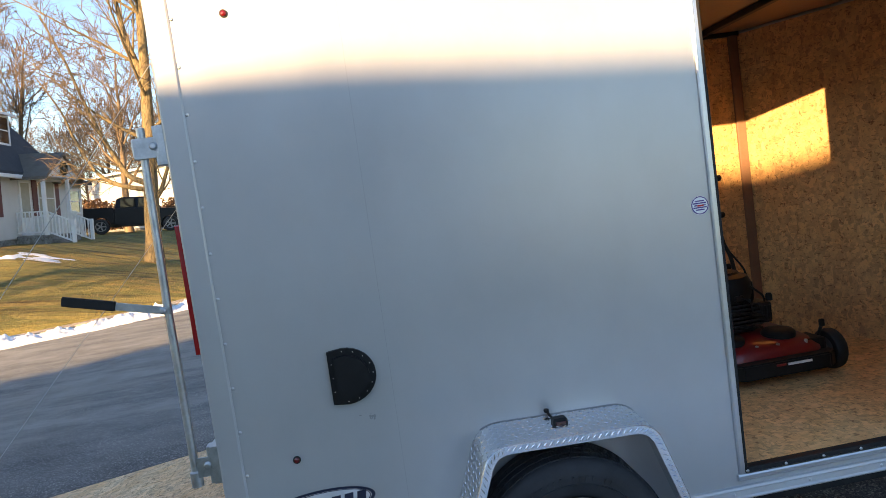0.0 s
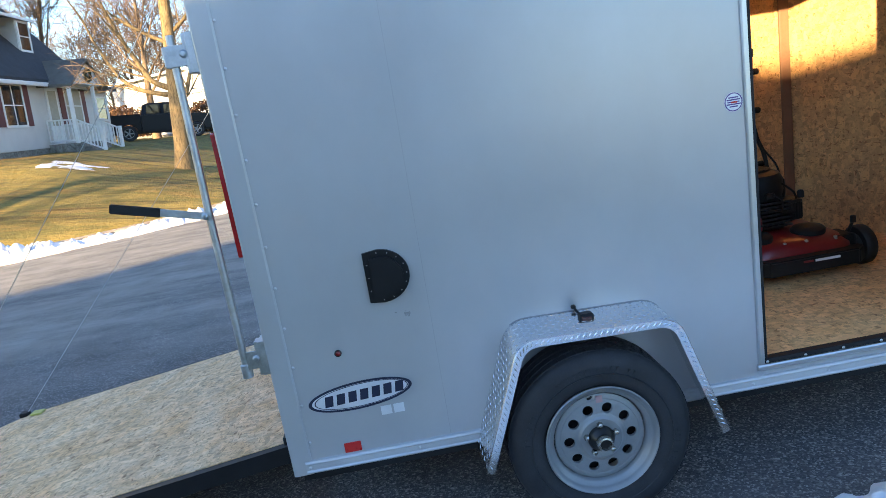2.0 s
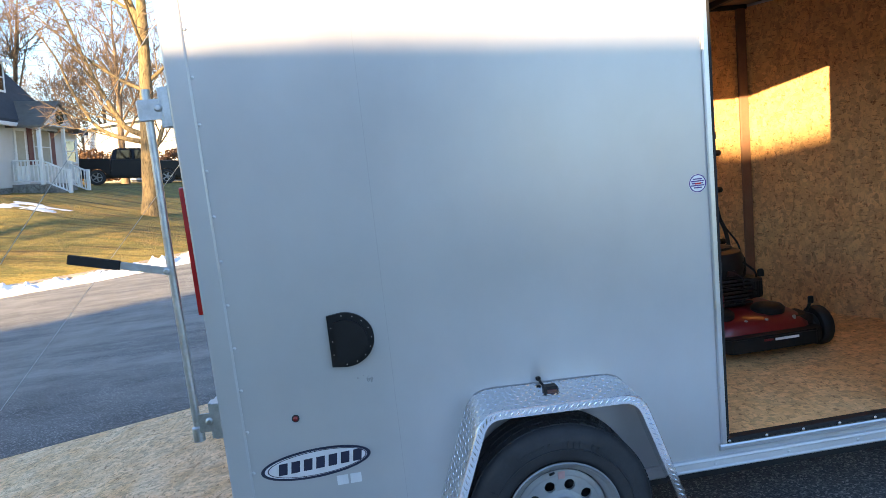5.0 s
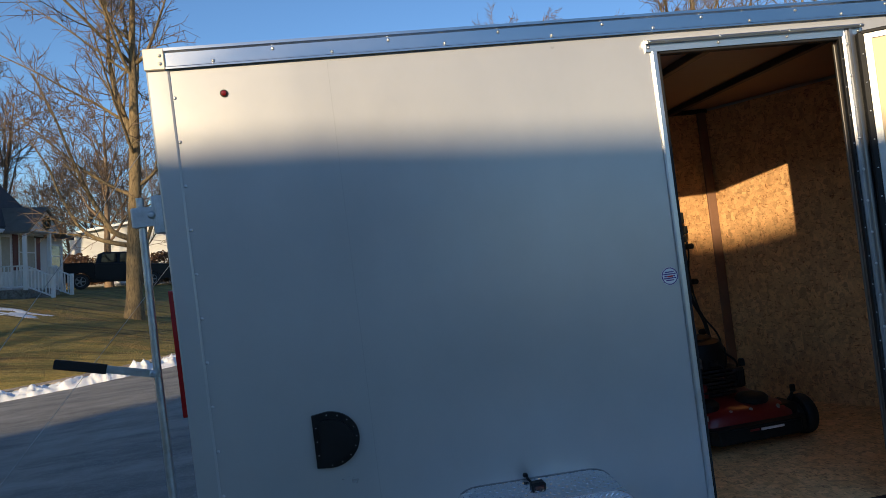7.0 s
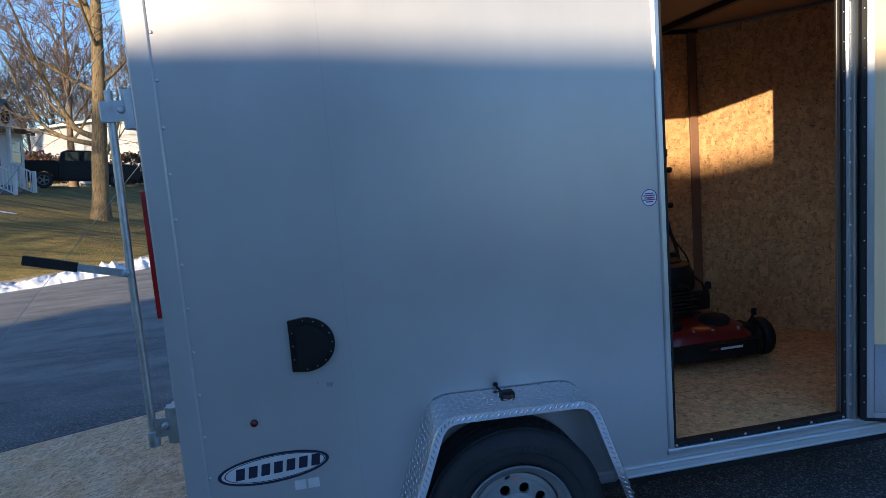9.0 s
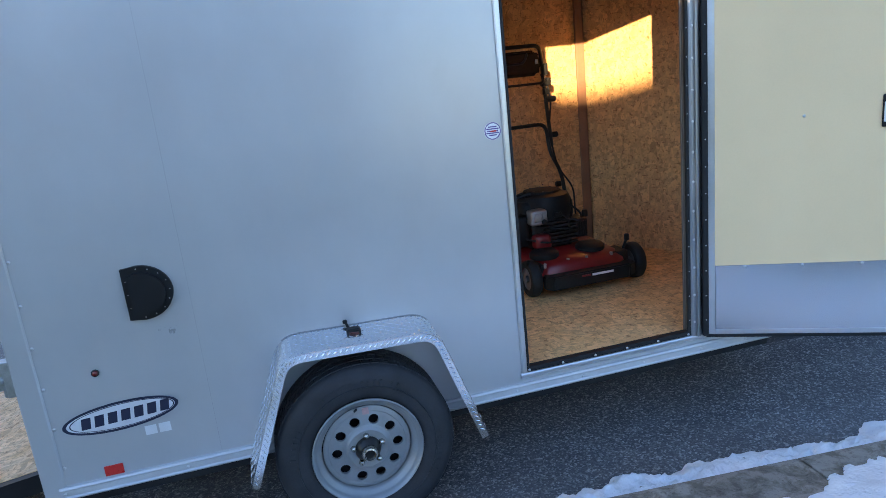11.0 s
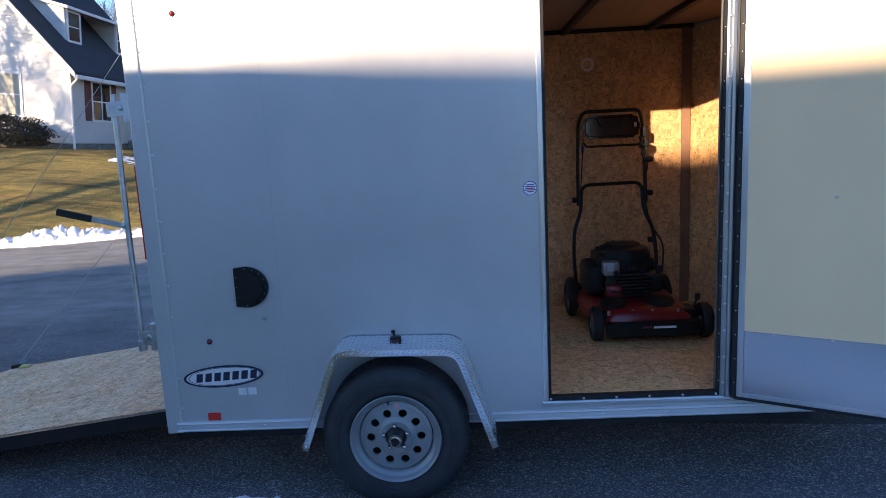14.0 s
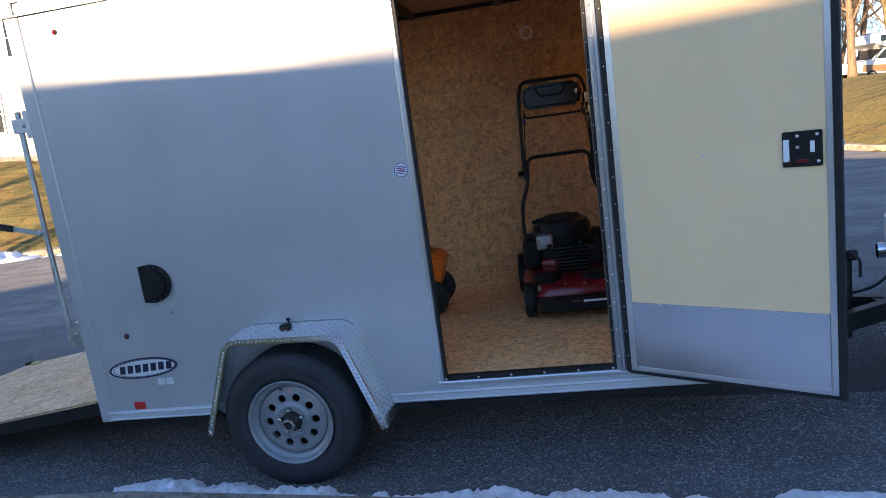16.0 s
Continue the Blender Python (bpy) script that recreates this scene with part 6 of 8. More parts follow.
def pickup(m, paint, label, towing):
    """A full-size pickup, tailgate at x = 0, nose at +x."""
    car = thing("pickup_truck", m, label, "pickup truck")
    # bed sides with wheel arches
    for s in (-1, 1):
        bm = bmesh.new()
        arch = [(1.30 + 0.47 * math.cos(a), 0.40 + 0.47 * math.sin(a)) for a in (math.pi * (1 - k / 12) for k in range(13))]
        prism(bm, [(0.12, 0.66), (0.12, 1.30), (0.16, 1.325), (1.95, 1.325), (1.95, 0.50)] + [(x, z) for x, z in arch[::-1] if z > 0.42] + [(0.5, 0.52)], "y", s * 0.86, s * 0.985)
        bmesh.ops.bevel(bm, geom=[e for e in bm.edges if e.calc_face_angle(0) > 0.6], offset=0.02, segments=2, affect="EDGES")
        part("bed_side", bm, paint, car, "", True, 0.6)
        part("rail_cap", slab(0.02, 1.95, s * 0.845, s * 0.99, 1.322, 1.352, 0.008), PLASTIC, car, "black bed rail cap")
        # arch lips
        lip = [(x, s * 0.99, z) for x, z in arch if z > 0.42]
        part("arch_lip", tube(bmesh.new(), lip, 0.018, 8), paint, car, "", True)
    part("bed_floor", slab(0.05, 1.95, -0.85, 0.85, 0.70, 0.76), BLACK, car)
    part("bed_head", slab(1.90, 1.95, -0.86, 0.86, 0.7, 1.32), BLACK, car)
    part("tonneau", slab(0.04, 1.93, -0.845, 0.845, 1.335, 1.362, 0.01), TONNEAU, car, "black soft bed cover")
    # tailgate with its pressed steps
    bm = bmesh.new()
    prof = [(0.05, 0.665), (0.0, 0.672), (-0.012, 0.70), (-0.012, 0.895), (-0.002, 0.91), (-0.002, 1.10), (-0.008, 1.18), (-0.018, 1.22), (-0.018, 1.275), (0.0, 1.315), (0.05, 1.32)]
    prism(bm, [(x, z) for x, z in prof], "y", -0.825, 0.825)
    gate = part("tailgate", bm, paint, car, "painted steel tailgate")
    part("gate_cap", slab(-0.022, 0.06, -0.83, 0.83, 1.318, 1.338, 0.008), PLASTIC, gate, "black tailgate cap")
    bm = slab(-0.026, -0.010, -0.05, 0.21, 1.222, 1.268, 0.008, 2)
    part("gate_handle", bm, PLASTIC, gate, "black tailgate handle")
    bm = bmesh.new()
    shield = [(-0.06, 1.125), (-0.068, 1.05), (-0.044, 0.975), (0, 0.94), (0.044, 0.975), (0.068, 1.05), (0.06, 1.125)]
    prism(bm, [(y * 0.95 + 0.07, 1.04 + (z - 1.035) * 0.9) for y, z in shield], "x", -0.014, -0.001)
    mark = part("gate_badge", bm, CHROME, gate, "plain chrome shield badge")
    part("badge_face", prism(bmesh.new(), [(y * 0.68 + 0.07, 1.04 + (z - 1.035) * 0.66) for y, z in shield], "x", -0.017, -0.013), STEEL_DARK, mark)
    if towing:
        letters("4X4", 0.060, pose(-0.004, -0.635, 0.926, 90, 0, -90) @ Matrix.Diagonal((1.9, 1, 1, 1)), LETTER_GREY, gate, "gate_letters", 1.0, 0.003, 0.2, 0.002)
        bars(gate, "gate_marks", 0.66, 0.80, 0.735, 0.75, -0.0125, 5, INK)
        bars(gate, "gate_marks", 0.70, 0.80, 0.715, 0.728, -0.0125, 4, INK)
    for s in (-1, 1):
        plan = [(-0.022, 0.834), (-0.022, 0.872), (0.02, 0.948), (0.10, 0.992), (0.26, 0.992), (0.26, 0.84)]
        bm = prism(bmesh.new(), [(x, s * y) for x, y in plan], "z", 0.755, 1.235)
        bmesh.ops.bevel(bm, geom=list(bm.edges), offset=0.010, segments=2, affect="EDGES")
        tl = part("tail_lamp", bm, TAIL_RED, car, "tall red wrap-round tail lamp", True, 0.7)
        part("reverse_lamp", prism(bmesh.new(), [(-0.026, s * 0.84), (-0.026, s * 0.874), (0.018, s * 0.952), (0.09, s * 0.995), (0.09, s * 0.93), (0.0, s * 0.85)], "z", 0.785, 0.865), CLEAR, tl, "clear reversing lamp")
        for z0, z1 in ((0.66, 0.752), (1.238, 1.322)):
            bm = prism(bmesh.new(), [(0.006, s * 0.834), (0.006, s * 0.872), (0.03, s * 0.935), (0.10, s * 0.985), (0.14, s * 0.985), (0.14, s * 0.84)], "z", z0, z1)
            part("bed_corner", bm, paint, car, "", True, 0.7)
    # rear bumper: a lower band right across, and two horns with a deep recess for the plate between them
    bm = bmesh.new()
    low = [(-0.19, -0.62), (-0.165, -0.85), (-0.09, -1.0), (0.10, -1.02), (0.10, -0.9), (0.05, 0), (0.10, 0.9), (0.10, 1.02), (-0.09, 1.0), (-0.165, 0.85), (-0.19, 0.62), (-0.20, 0.3), (-0.20, -0.3)]
    prism(bm, low, "z", 0.445, 0.530)
    bmesh.ops.bevel(bm, geom=list(bm.edges), offset=0.026, segments=3, affect="EDGES")
    bum = part("rear_bumper", bm, paint, car, "painted rear bumper with a recess for the plate", True, 0.7)
    for s in (-1, 1):
        bm = bmesh.new()
        prism(bm, [(-0.205, s * 0.40), (-0.195, s * 0.62), (-0.17, s * 0.85), (-0.09, s * 1.0), (0.10, s * 1.02), (0.10, s * 0.34), (-0.02, s * 0.31)], "z", 0.48, 0.652)
        bmesh.ops.bevel(bm, geom=list(bm.edges), offset=0.024, segments=3, affect="EDGES")
        part("bumper_horn", bm, paint, bum, "", True, 0.7)
        part("step_pad", prism(bmesh.new(), [(-0.17, s * 0.42), (-0.165, s * 0.62), (-0.14, s * 0.83), (-0.07, s * 0.96), (0.02, s * 0.97), (0.02, s * 0.33)], "z", 0.650, 0.660), PLASTIC, bum, "black ribbed step pad")
    part("plate_recess", prism(bmesh.new(), [(-0.045, 0.505), (-0.03, 0.66), (0.06, 0.66), (0.06, 0.505)], "y", -0.33, 0.33), PLASTIC, bum, "black plastic recess")
    plate = part("number_plate", slab(-0.060, -0.052, -0.175, 0.125, 0.500, 0.652, 0.003), YELLOW_PLATE, bum, "yellow number plate with dark bars")
    bars(plate, "plate_bars", -0.165, -0.025, 0.535, 0.615, -0.061, 3, INK)
    bars(plate, "plate_bars", -0.005, 0.115, 0.535, 0.615, -0.061, 3, INK)
    bars(plate, "plate_bars", -0.125, 0.075, 0.630, 0.642, -0.061, 8, INK)
    bars(plate, "plate_bars", -0.105, 0.055, 0.507, 0.519, -0.061, 8, INK)
    part("valance", slab(-0.10, 0.10, -0.80, 0.80, 0.40, 0.45, 0.02), PLASTIC, car)
    for s in (-1, 1):
        bm = tube(bmesh.new(), [(0.35, s * 0.72, 0.41), (-0.05, s * 0.76, 0.41), (-0.23, s * 0.80, 0.405)], 0.052, 18, cap=False)
        tube(bm, [(0.35, s * 0.72, 0.41), (-0.05, s * 0.76, 0.41), (-0.225, s * 0.80, 0.405)], 0.045, 18, cap=False)
        part("exhaust_tip", bm, CHROME, car, "chrome exhaust tip", True)
    if towing:
        bm = bmesh.new()
        box(bm, -0.36, 0.0, -0.03, 0.03, 0.40, 0.46, 0.005)
        prism(bm, [(-0.42, 0.22), (-0.35, 0.22), (-0.33, 0.46), (-0.38, 0.50), (-0.42, 0.46)], "y", -0.03, 0.03)
        prism(bm, [(-0.62, 0.215), (-0.36, 0.205), (-0.36, 0.235), (-0.62, 0.24)], "y", -0.035, 0.035)
        part("hitch", bm, STEEL_DARK, car, "black drop hitch")
        part("hitch_label", slab(-0.425, -0.418, -0.025, 0.025, 0.33, 0.42), WHITE_INK, car)
        part("hitch_ball", lathe(bmesh.new(), [(0.012, 0.24), (0.012, 0.26), (0.024, 0.275), (0.025, 0.29), (0.016, 0.31), (0, 0.312)], 16, Matrix.Translation((-0.54, 0, 0))), CHROME, car, "", True)
        part("wiring_socket", slab(-0.15, -0.115, 0.20, 0.27, 0.54, 0.60, 0.006), PLASTIC, car)
    # cab, hood and greenhouse
    low = [(1.97, 0.50), (1.97, 1.30), (4.15, 1.30), (4.25, 1.26), (5.50, 1.18), (5.66, 1.05), (5.70, 0.55), (5.55, 0.42), (5.05, 0.44), (4.95, 0.72), (4.62, 0.86), (4.28, 0.72), (4.15, 0.44), (2.1, 0.44)]
    part("cab_body", body_of(low, 0.985, 0.95), paint, car, "", True, 0.5)
    top = [(2.0, 1.295), (2.12, 1.80), (2.35, 1.89), (3.35, 1.90), (3.60, 1.84), (4.22, 1.295)]
    part("cab_roof", body_of(top, 0.93, 0.76), paint, car, "", True, 0.5)
    part("rear_window", prism(bmesh.new(), [(1.985, 1.37), (2.09, 1.78), (2.10, 1.78), (2.0, 1.37)], "y", -0.68, 0.68), DARK_GLASS, car)
    part("windscreen", prism(bmesh.new(), [(3.68, 1.80), (4.20, 1.33), (4.215, 1.335), (3.695, 1.81)], "y", -0.70, 0.70), DARK_GLASS, car)
    for s in (-1, 1):
        for a, b in ((2.25, 3.0), (3.08, 3.88)):
            part("side_window", prism(bmesh.new(), [(a, 1.35), (a + 0.06, 1.80), (b - (0.30 if b > 3.5 else 0.02), 1.80), (b, 1.35)], "y", s * 0.905, s * 0.93), DARK_GLASS, car)
        part("door_handle", slab(2.95, 3.1, s * 0.985, s * 1.005, 1.12, 1.15, 0.005), paint, car)
        part("wing_mirror", slab(3.75, 3.9, s * 0.98, s * 1.18, 1.30, 1.52, 0.03, 2), PLASTIC, car)
        part("headlamp", slab(5.50, 5.69, s * 0.62, s * 0.93, 0.88, 1.08, 0.03, 2), CLEAR, car)
    part("grille", slab(5.68, 5.72, -0.58, 0.58, 0.72, 1.06, 0.02, 2), CHROME, car)
    part("underbody", slab(0.2, 5.3, -0.7, 0.7, 0.34, 0.52), BLACK, car)
    for x in (1.30, 4.62):
        for s in (-1, 1):
            car_wheel(car, x, s * 0.86, 0.40, 0.26, s)
    return car


LETTER_GREY = surface("letter_grey", (0.30, 0.31, 0.33), 0.3, 0.6, 0.1, 20, 200, 0)
TONNEAU = surface("black_vinyl", (0.010, 0.010, 0.012), 0.9, 0, 0.2, 6, 150, 0.2, 0.001, spec=0.1)
pickup(TILT @ pose(4.91, 0.985, 0.0, 0, 0, -2.2) @ Matrix.Diagonal((1, 0.95, 1, 1)), WHITE_PAINT, "white pickup truck hitched to the trailer, with a black bed cover", True)

# ---- houses and what stands round them ----
def siding_material(name, base, lap=0.11):
    ma, nt, b = nodes_of(name)
    vec = coords(nt)
    sep = nt.nodes.new("ShaderNodeSeparateXYZ")
    nt.links.new(vec, sep.inputs["Vector"])
    k = nt.nodes.new("ShaderNodeMath")
    k.operation = "MULTIPLY"
    k.inputs[1].default_value = 1 / lap
    nt.links.new(sep.outputs["Z"], k.inputs[0])
    fr = nt.nodes.new("ShaderNodeMath")
    fr.operation = "FRACT"
    nt.links.new(k.outputs[0], fr.inputs[0])
    c = ramp_of(nt, noise_of(nt, vec, 1.5, 5), [(0.3, shade(base, 0.9)), (0.7, base)])
    nt.links.new(c, b.inputs["Base Color"])
    b.inputs["Roughness"].default_value = 0.55
    inv = nt.nodes.new("ShaderNodeMath")
    inv.operation = "SUBTRACT"
    inv.inputs[0].default_value = 1.0
    nt.links.new(fr.outputs[0], inv.inputs[1])
    bump_of(nt, b, inv.outputs[0], 0.9, 0.02)
    return ma


SIDING = siding_material("white_siding", (0.60, 0.595, 0.58))
SIDING_PLAIN = surface("white_siding_board", (0.60, 0.595, 0.58), 0.55, 0, 0.07, 1.5, 60, 0.05)
SIDING_CREAM = siding_material("cream_siding", (0.62, 0.59, 0.53), 0.14)
SHINGLE = surface("dark_shingle", (0.045, 0.048, 0.055), 0.9, 0, 0.3, 3, 30, 0.6, 0.01)
SHINGLE_GREY = surface("grey_shingle", (0.16, 0.15, 0.14), 0.9, 0, 0.25, 3, 30, 0.6, 0.01)
TRIM = surface("white_trim", (0.78, 0.78, 0.77), 0.5, 0, 0.05, 4, 120, 0.05)
SHUTTER = surface("maroon_shutter", (0.12, 0.02, 0.025), 0.55, 0, 0.15, 10, 100, 0.1)
FOOTING = concrete_material("foundation", (0.30, 0.29, 0.27))
CURTAIN = surface("pale_blind", (0.45, 0.42, 0.34), 0.8, 0, 0.1, 6, 80, 0.1)


def window(parent, cx, cz, w, h, at, axis, out, glass=None, shutters=False):
    """A framed sash window on a wall across axis, standing out in the direction out (+1 or -1)."""
    def wall_box(a0, a1, z0, z1, d0, d1, bevel=0.0):
        lo, hi = sorted((at + out * d0, at + out * d1))
        return slab(lo, hi, a0, a1, z0, z1, bevel) if axis == "x" else slab(a0, a1, lo, hi, z0, z1, bevel)
    x0, x1, z0, z1 = cx - w / 2, cx + w / 2, cz - h / 2, cz + h / 2
    bm = wall_box(x0 - 0.08, x0, z0 - 0.08, z1 + 0.08, 0.0, 0.05)
    for a in ((x1, x1 + 0.08, z0 - 0.08, z1 + 0.08), (x0, x1, z1, z1 + 0.08), (x0, x1, z0 - 0.08, z0)):
        more = wall_box(*a, 0.0, 0.05)
        tmp = bpy.data.meshes.new("tmp")
        more.to_mesh(tmp)
        more.free()
        bm.from_mesh(tmp)
        bpy.data.meshes.remove(tmp)
    win = part("window", bm, TRIM, parent, "white framed sash window")
    part("pane", wall_box(x0, x1, cz + 0.02, z1, 0.022, 0.030), glass or DARK_GLASS, win)
    part("pane", wall_box(x0, x1, z0, cz - 0.02, 0.022, 0.030), glass or DARK_GLASS, win)
    part("sash_bar", wall_box(x0, x1, cz - 0.02, cz + 0.02, 0.006, 0.04), TRIM, win)
    if shutters:
        for a in (x0 - 0.08 - 0.38, x1 + 0.08):
            part("shutter", wall_box(a, a + 0.37, z0 - 0.05, z1 + 0.05, 0.003, 0.04, 0.005), SHUTTER, win, "maroon shutter")
    return win


def cape_house():
    """White cape house: gable end towards the road, front with a porch towards the side street."""
    gx, gy = -11.8, 19.08
    z = 0.92
    deep, long_y, eave = 9.2, 7.0, 2.9
    rise = 4.9
    h = thing("cape_house", Matrix.Translation((gx, gy, z)), "white sided cape house with dark roof, dormer and porch", "house")
    part("foundation", slab(-deep + 0.02, -0.02, 0.02, long_y - 0.02, -1.2, 0.32), FOOTING, h)
    bm = prism(bmesh.new(), [(-deep, 0.32), (-deep, eave), (-deep / 2, eave + rise), (0, eave), (0, 0.32)], "y", 0, long_y)
    part("wall", bm, SIDING, h, "white lap siding")
    # the laps of the siding, each with its lower edge standing out
    lap = 0.115
    for face in ("gable", "front"):
        bm = bmesh.new()
        z = 0.34
        while z < (eave + rise - 0.25 if face == "gable" else eave - 0.2):
            if face == "gable":
                inset = [max(0.0, (q - eave) / rise * deep / 2) for q in (z, z + lap)]
                ring = [[(-deep + inset[i], -out, q), (-inset[i], -out, q)] for i, (q, out) in enumerate(((z, 0.020), (z + lap, 0.003)))]
            else:
                ring = [[(out, 0.0, q), (out, long_y, q)] for q, out in ((z, 0.020), (z + lap, 0.003))]
            a, b, c, d = (bm.verts.new(p) for p in (*ring[0], *ring[1][::-1]))
            bm.faces.new((a, b, c, d))
            e, f = ((bm.verts.new((p[0], 0.0, p[2])) if face == "gable" else bm.verts.new((0.0, p[1], p[2]))) for p in ring[0])
            bm.faces.new((a, e, f, b))
            z += lap
        tagged(part("lap_siding", bm, SIDING_PLAIN, h), kind="stuff")
    # roof: two slabs with overhang
    for s in (0, 1):
        x_out = 0.35 if s == 0 else -deep - 0.35
        k = rise / (deep / 2)
        zo = eave - 0.35 * k
        bm = prism(bmesh.new(), [(x_out, zo), (-deep / 2, eave + rise), (-deep / 2, eave + rise + 0.2), (x_out, zo + 0.2)], "y", -0.3, long_y + 0.3)
        part("roof", bm, SHINGLE, h, "dark shingle roof")
        part("rake_board", prism(bmesh.new(), [(x_out, zo - 0.02), (-deep / 2, eave + rise - 0.02), (-deep / 2, eave + rise + 0.16), (x_out, zo + 0.16)], "y", -0.34, -0.302), TRIM, h)
    part("gutter", slab(0.30, 0.42, -0.3, long_y + 0.3, eave - 0.42, eave - 0.28, 0.02), TRIM, h, "white gutter")
    part("downspout", tube(bmesh.new(), rounded([(0.36, -0.2, eave - 0.40), (0.06, -0.1, eave - 0.65), (0.06, -0.06, 0.0)], 0.1), 0.04, 8), TRIM, h)
    # windows on the gable end and the front
    window(h, -2.2, 1.91, 0.90, 1.36, 0.0, "y", -1, CURTAIN)
    window(h, -6.2, 1.91, 0.90, 1.36, 0.0, "y", -1)
    window(h, -deep / 2, 4.6, 0.9, 1.3, 0.0, "y", -1)
    window(h, 1.80, 1.83, 1.16, 1.30, 0.0, "x", 1, None, True)
    part("mullion", slab(0.02, 0.045, 1.775, 1.825, 1.18, 2.48), TRIM, h)
    window(h, 6.05, 1.85, 1.25, 1.3, 0.0, "x", 1, CURTAIN, True)
    door = part("front_door", slab(0.0, 0.05, 3.98, 4.80, 0.43, 2.5, 0.005), TRIM, h, "white storm door with a tall pane")
    part("door_pane", slab(0.045, 0.056, 4.1, 4.68, 1.1, 2.38), CURTAIN, door)
    # two dormers on the front slope under one shed roof
    for y0, y1 in ((1.08, 2.05), (4.35, 5.32)):
        part("dormer", prism(bmesh.new(), [(-0.75, 3.2), (-0.75, 4.98), (-3.2, 5.5), (-3.2, 3.2)], "y", y0, y1), SIDING, h, "white sided dormer")
        window(h, (y0 + y1) / 2, 4.40, 0.66, 0.95, -0.75, "x", 1)
    part("dormer_roof", prism(bmesh.new(), [(-0.55, 4.95), (-3.3, 5.56), (-3.3, 5.68), (-0.55, 5.05)], "y", 0.95, 5.45), TRIM, h, "pale shed roof over the dormers")
    # shallow porch with an entry gable
    py0, py1, pd = 3.6, 6.3, 1.1
    part("porch_floor", slab(0.0, pd, py0, py1, -0.9, 0.42, 0.01), FOOTING, h)
    for y in (3.68, 5.62):
        part("porch_post", slab(pd - 0.14, pd - 0.02, y - 0.06, y + 0.06, 0.42, 2.56, 0.01), TRIM, h, "white porch post")
    part("porch_gable", prism(bmesh.new(), [(3.7, 2.56), (5.1, 3.42), (6.5, 2.56)], "x", -0.2, pd + 0.02), SIDING, h)
    for a, b in ((3.5, 5.1), (6.7, 5.1)):
        part("porch_roof", prism(bmesh.new(), [(a, 2.44), (b, 3.43), (b, 3.53), (a, 2.54)], "x", -0.6, pd + 0.12), PORCH_ROOF, h, "weathered pale porch roof")
    # wreath in the porch gable
    bm = bmesh.new()
    for k in range(24):
        a = 2 * math.pi * k / 24
        bmesh.ops.create_icosphere(bm, subdivisions=1, radius=0.05 + 0.015 * (k % 3), matrix=Matrix.Translation((pd + 0.07, 5.1 + 0.2 * math.cos(a), 2.92 + 0.2 * math.sin(a))))
    part("wreath", bm, WREATH, h, "dark green wreath")

    # railing of posts and balusters
    def rail(p, q):
        p, q = Vector(p), Vector(q)
        for dz in (0.12, 0.86):
            bm = tube(bmesh.new(), [p + Vector((0, 0, dz)), q + Vector((0, 0, dz))], 0.035, 4)
            part("rail", bm, TRIM, h)
        n = max(2, int((q - p).length / 0.13))
        for k in range(n + 1):
            s = p.lerp(q, k / n)
            part("baluster", slab(s.x - 0.018, s.x + 0.018, s.y - 0.018, s.y + 0.018, s.z + 0.1, s.z + 0.86), TRIM, h)
    rail((0.05, py0 + 0.08, 0.42), (pd - 0.08, py0 + 0.08, 0.42))
    rail((pd - 0.08, 3.86, 0.40), (pd + 0.75, 3.86, 0.02))
    rail((pd - 0.08, 5.46, 0.40), (pd + 0.75, 5.46, 0.02))
    rail((pd - 0.08, 5.68, 0.42), (pd - 0.08, py1 - 0.08, 0.42))
    for y in (3.86, 5.46):
        part("newel", slab(pd + 0.70, pd + 0.82, y - 0.06, y + 0.06, -0.35, 0.95, 0.01), TRIM, h)
    for k in range(3):
        part("porch_step", slab(pd + 0.25 * k, pd + 0.25 * (k + 1), 3.93, 5.39, -0.8, 0.27 - 0.16 * k), FOOTING, h)
    # lower wing beyond the porch
    part("wing_wall", prism(bmesh.new(), [(-6.5, 0.2), (-6.5, 2.6), (-3.3, 3.7), (-0.02, 2.6), (-0.02, 0.2)], "y", 7.0, 9.4), SIDING, h)
    for a in (0.35, -6.9):
        part("wing_roof", prism(bmesh.new(), [(a, 2.48), (-3.3, 3.72), (-3.3, 3.86), (a, 2.62)], "y", 6.98, 9.7), SHINGLE, h)
    window(h, 8.5, 1.75, 1.1, 0.9, -0.02, "x", 1)
    return h


PORCH_ROOF = surface("pale_shingle", (0.15, 0.135, 0.115), 0.9, 0, 0.25, 3, 30, 0.6, 0.01)
WREATH = surface("wreath_green", (0.02, 0.035, 0.015), 0.9, 0, 0.4, 10, 60, 0.5, 0.01)
cape_house()


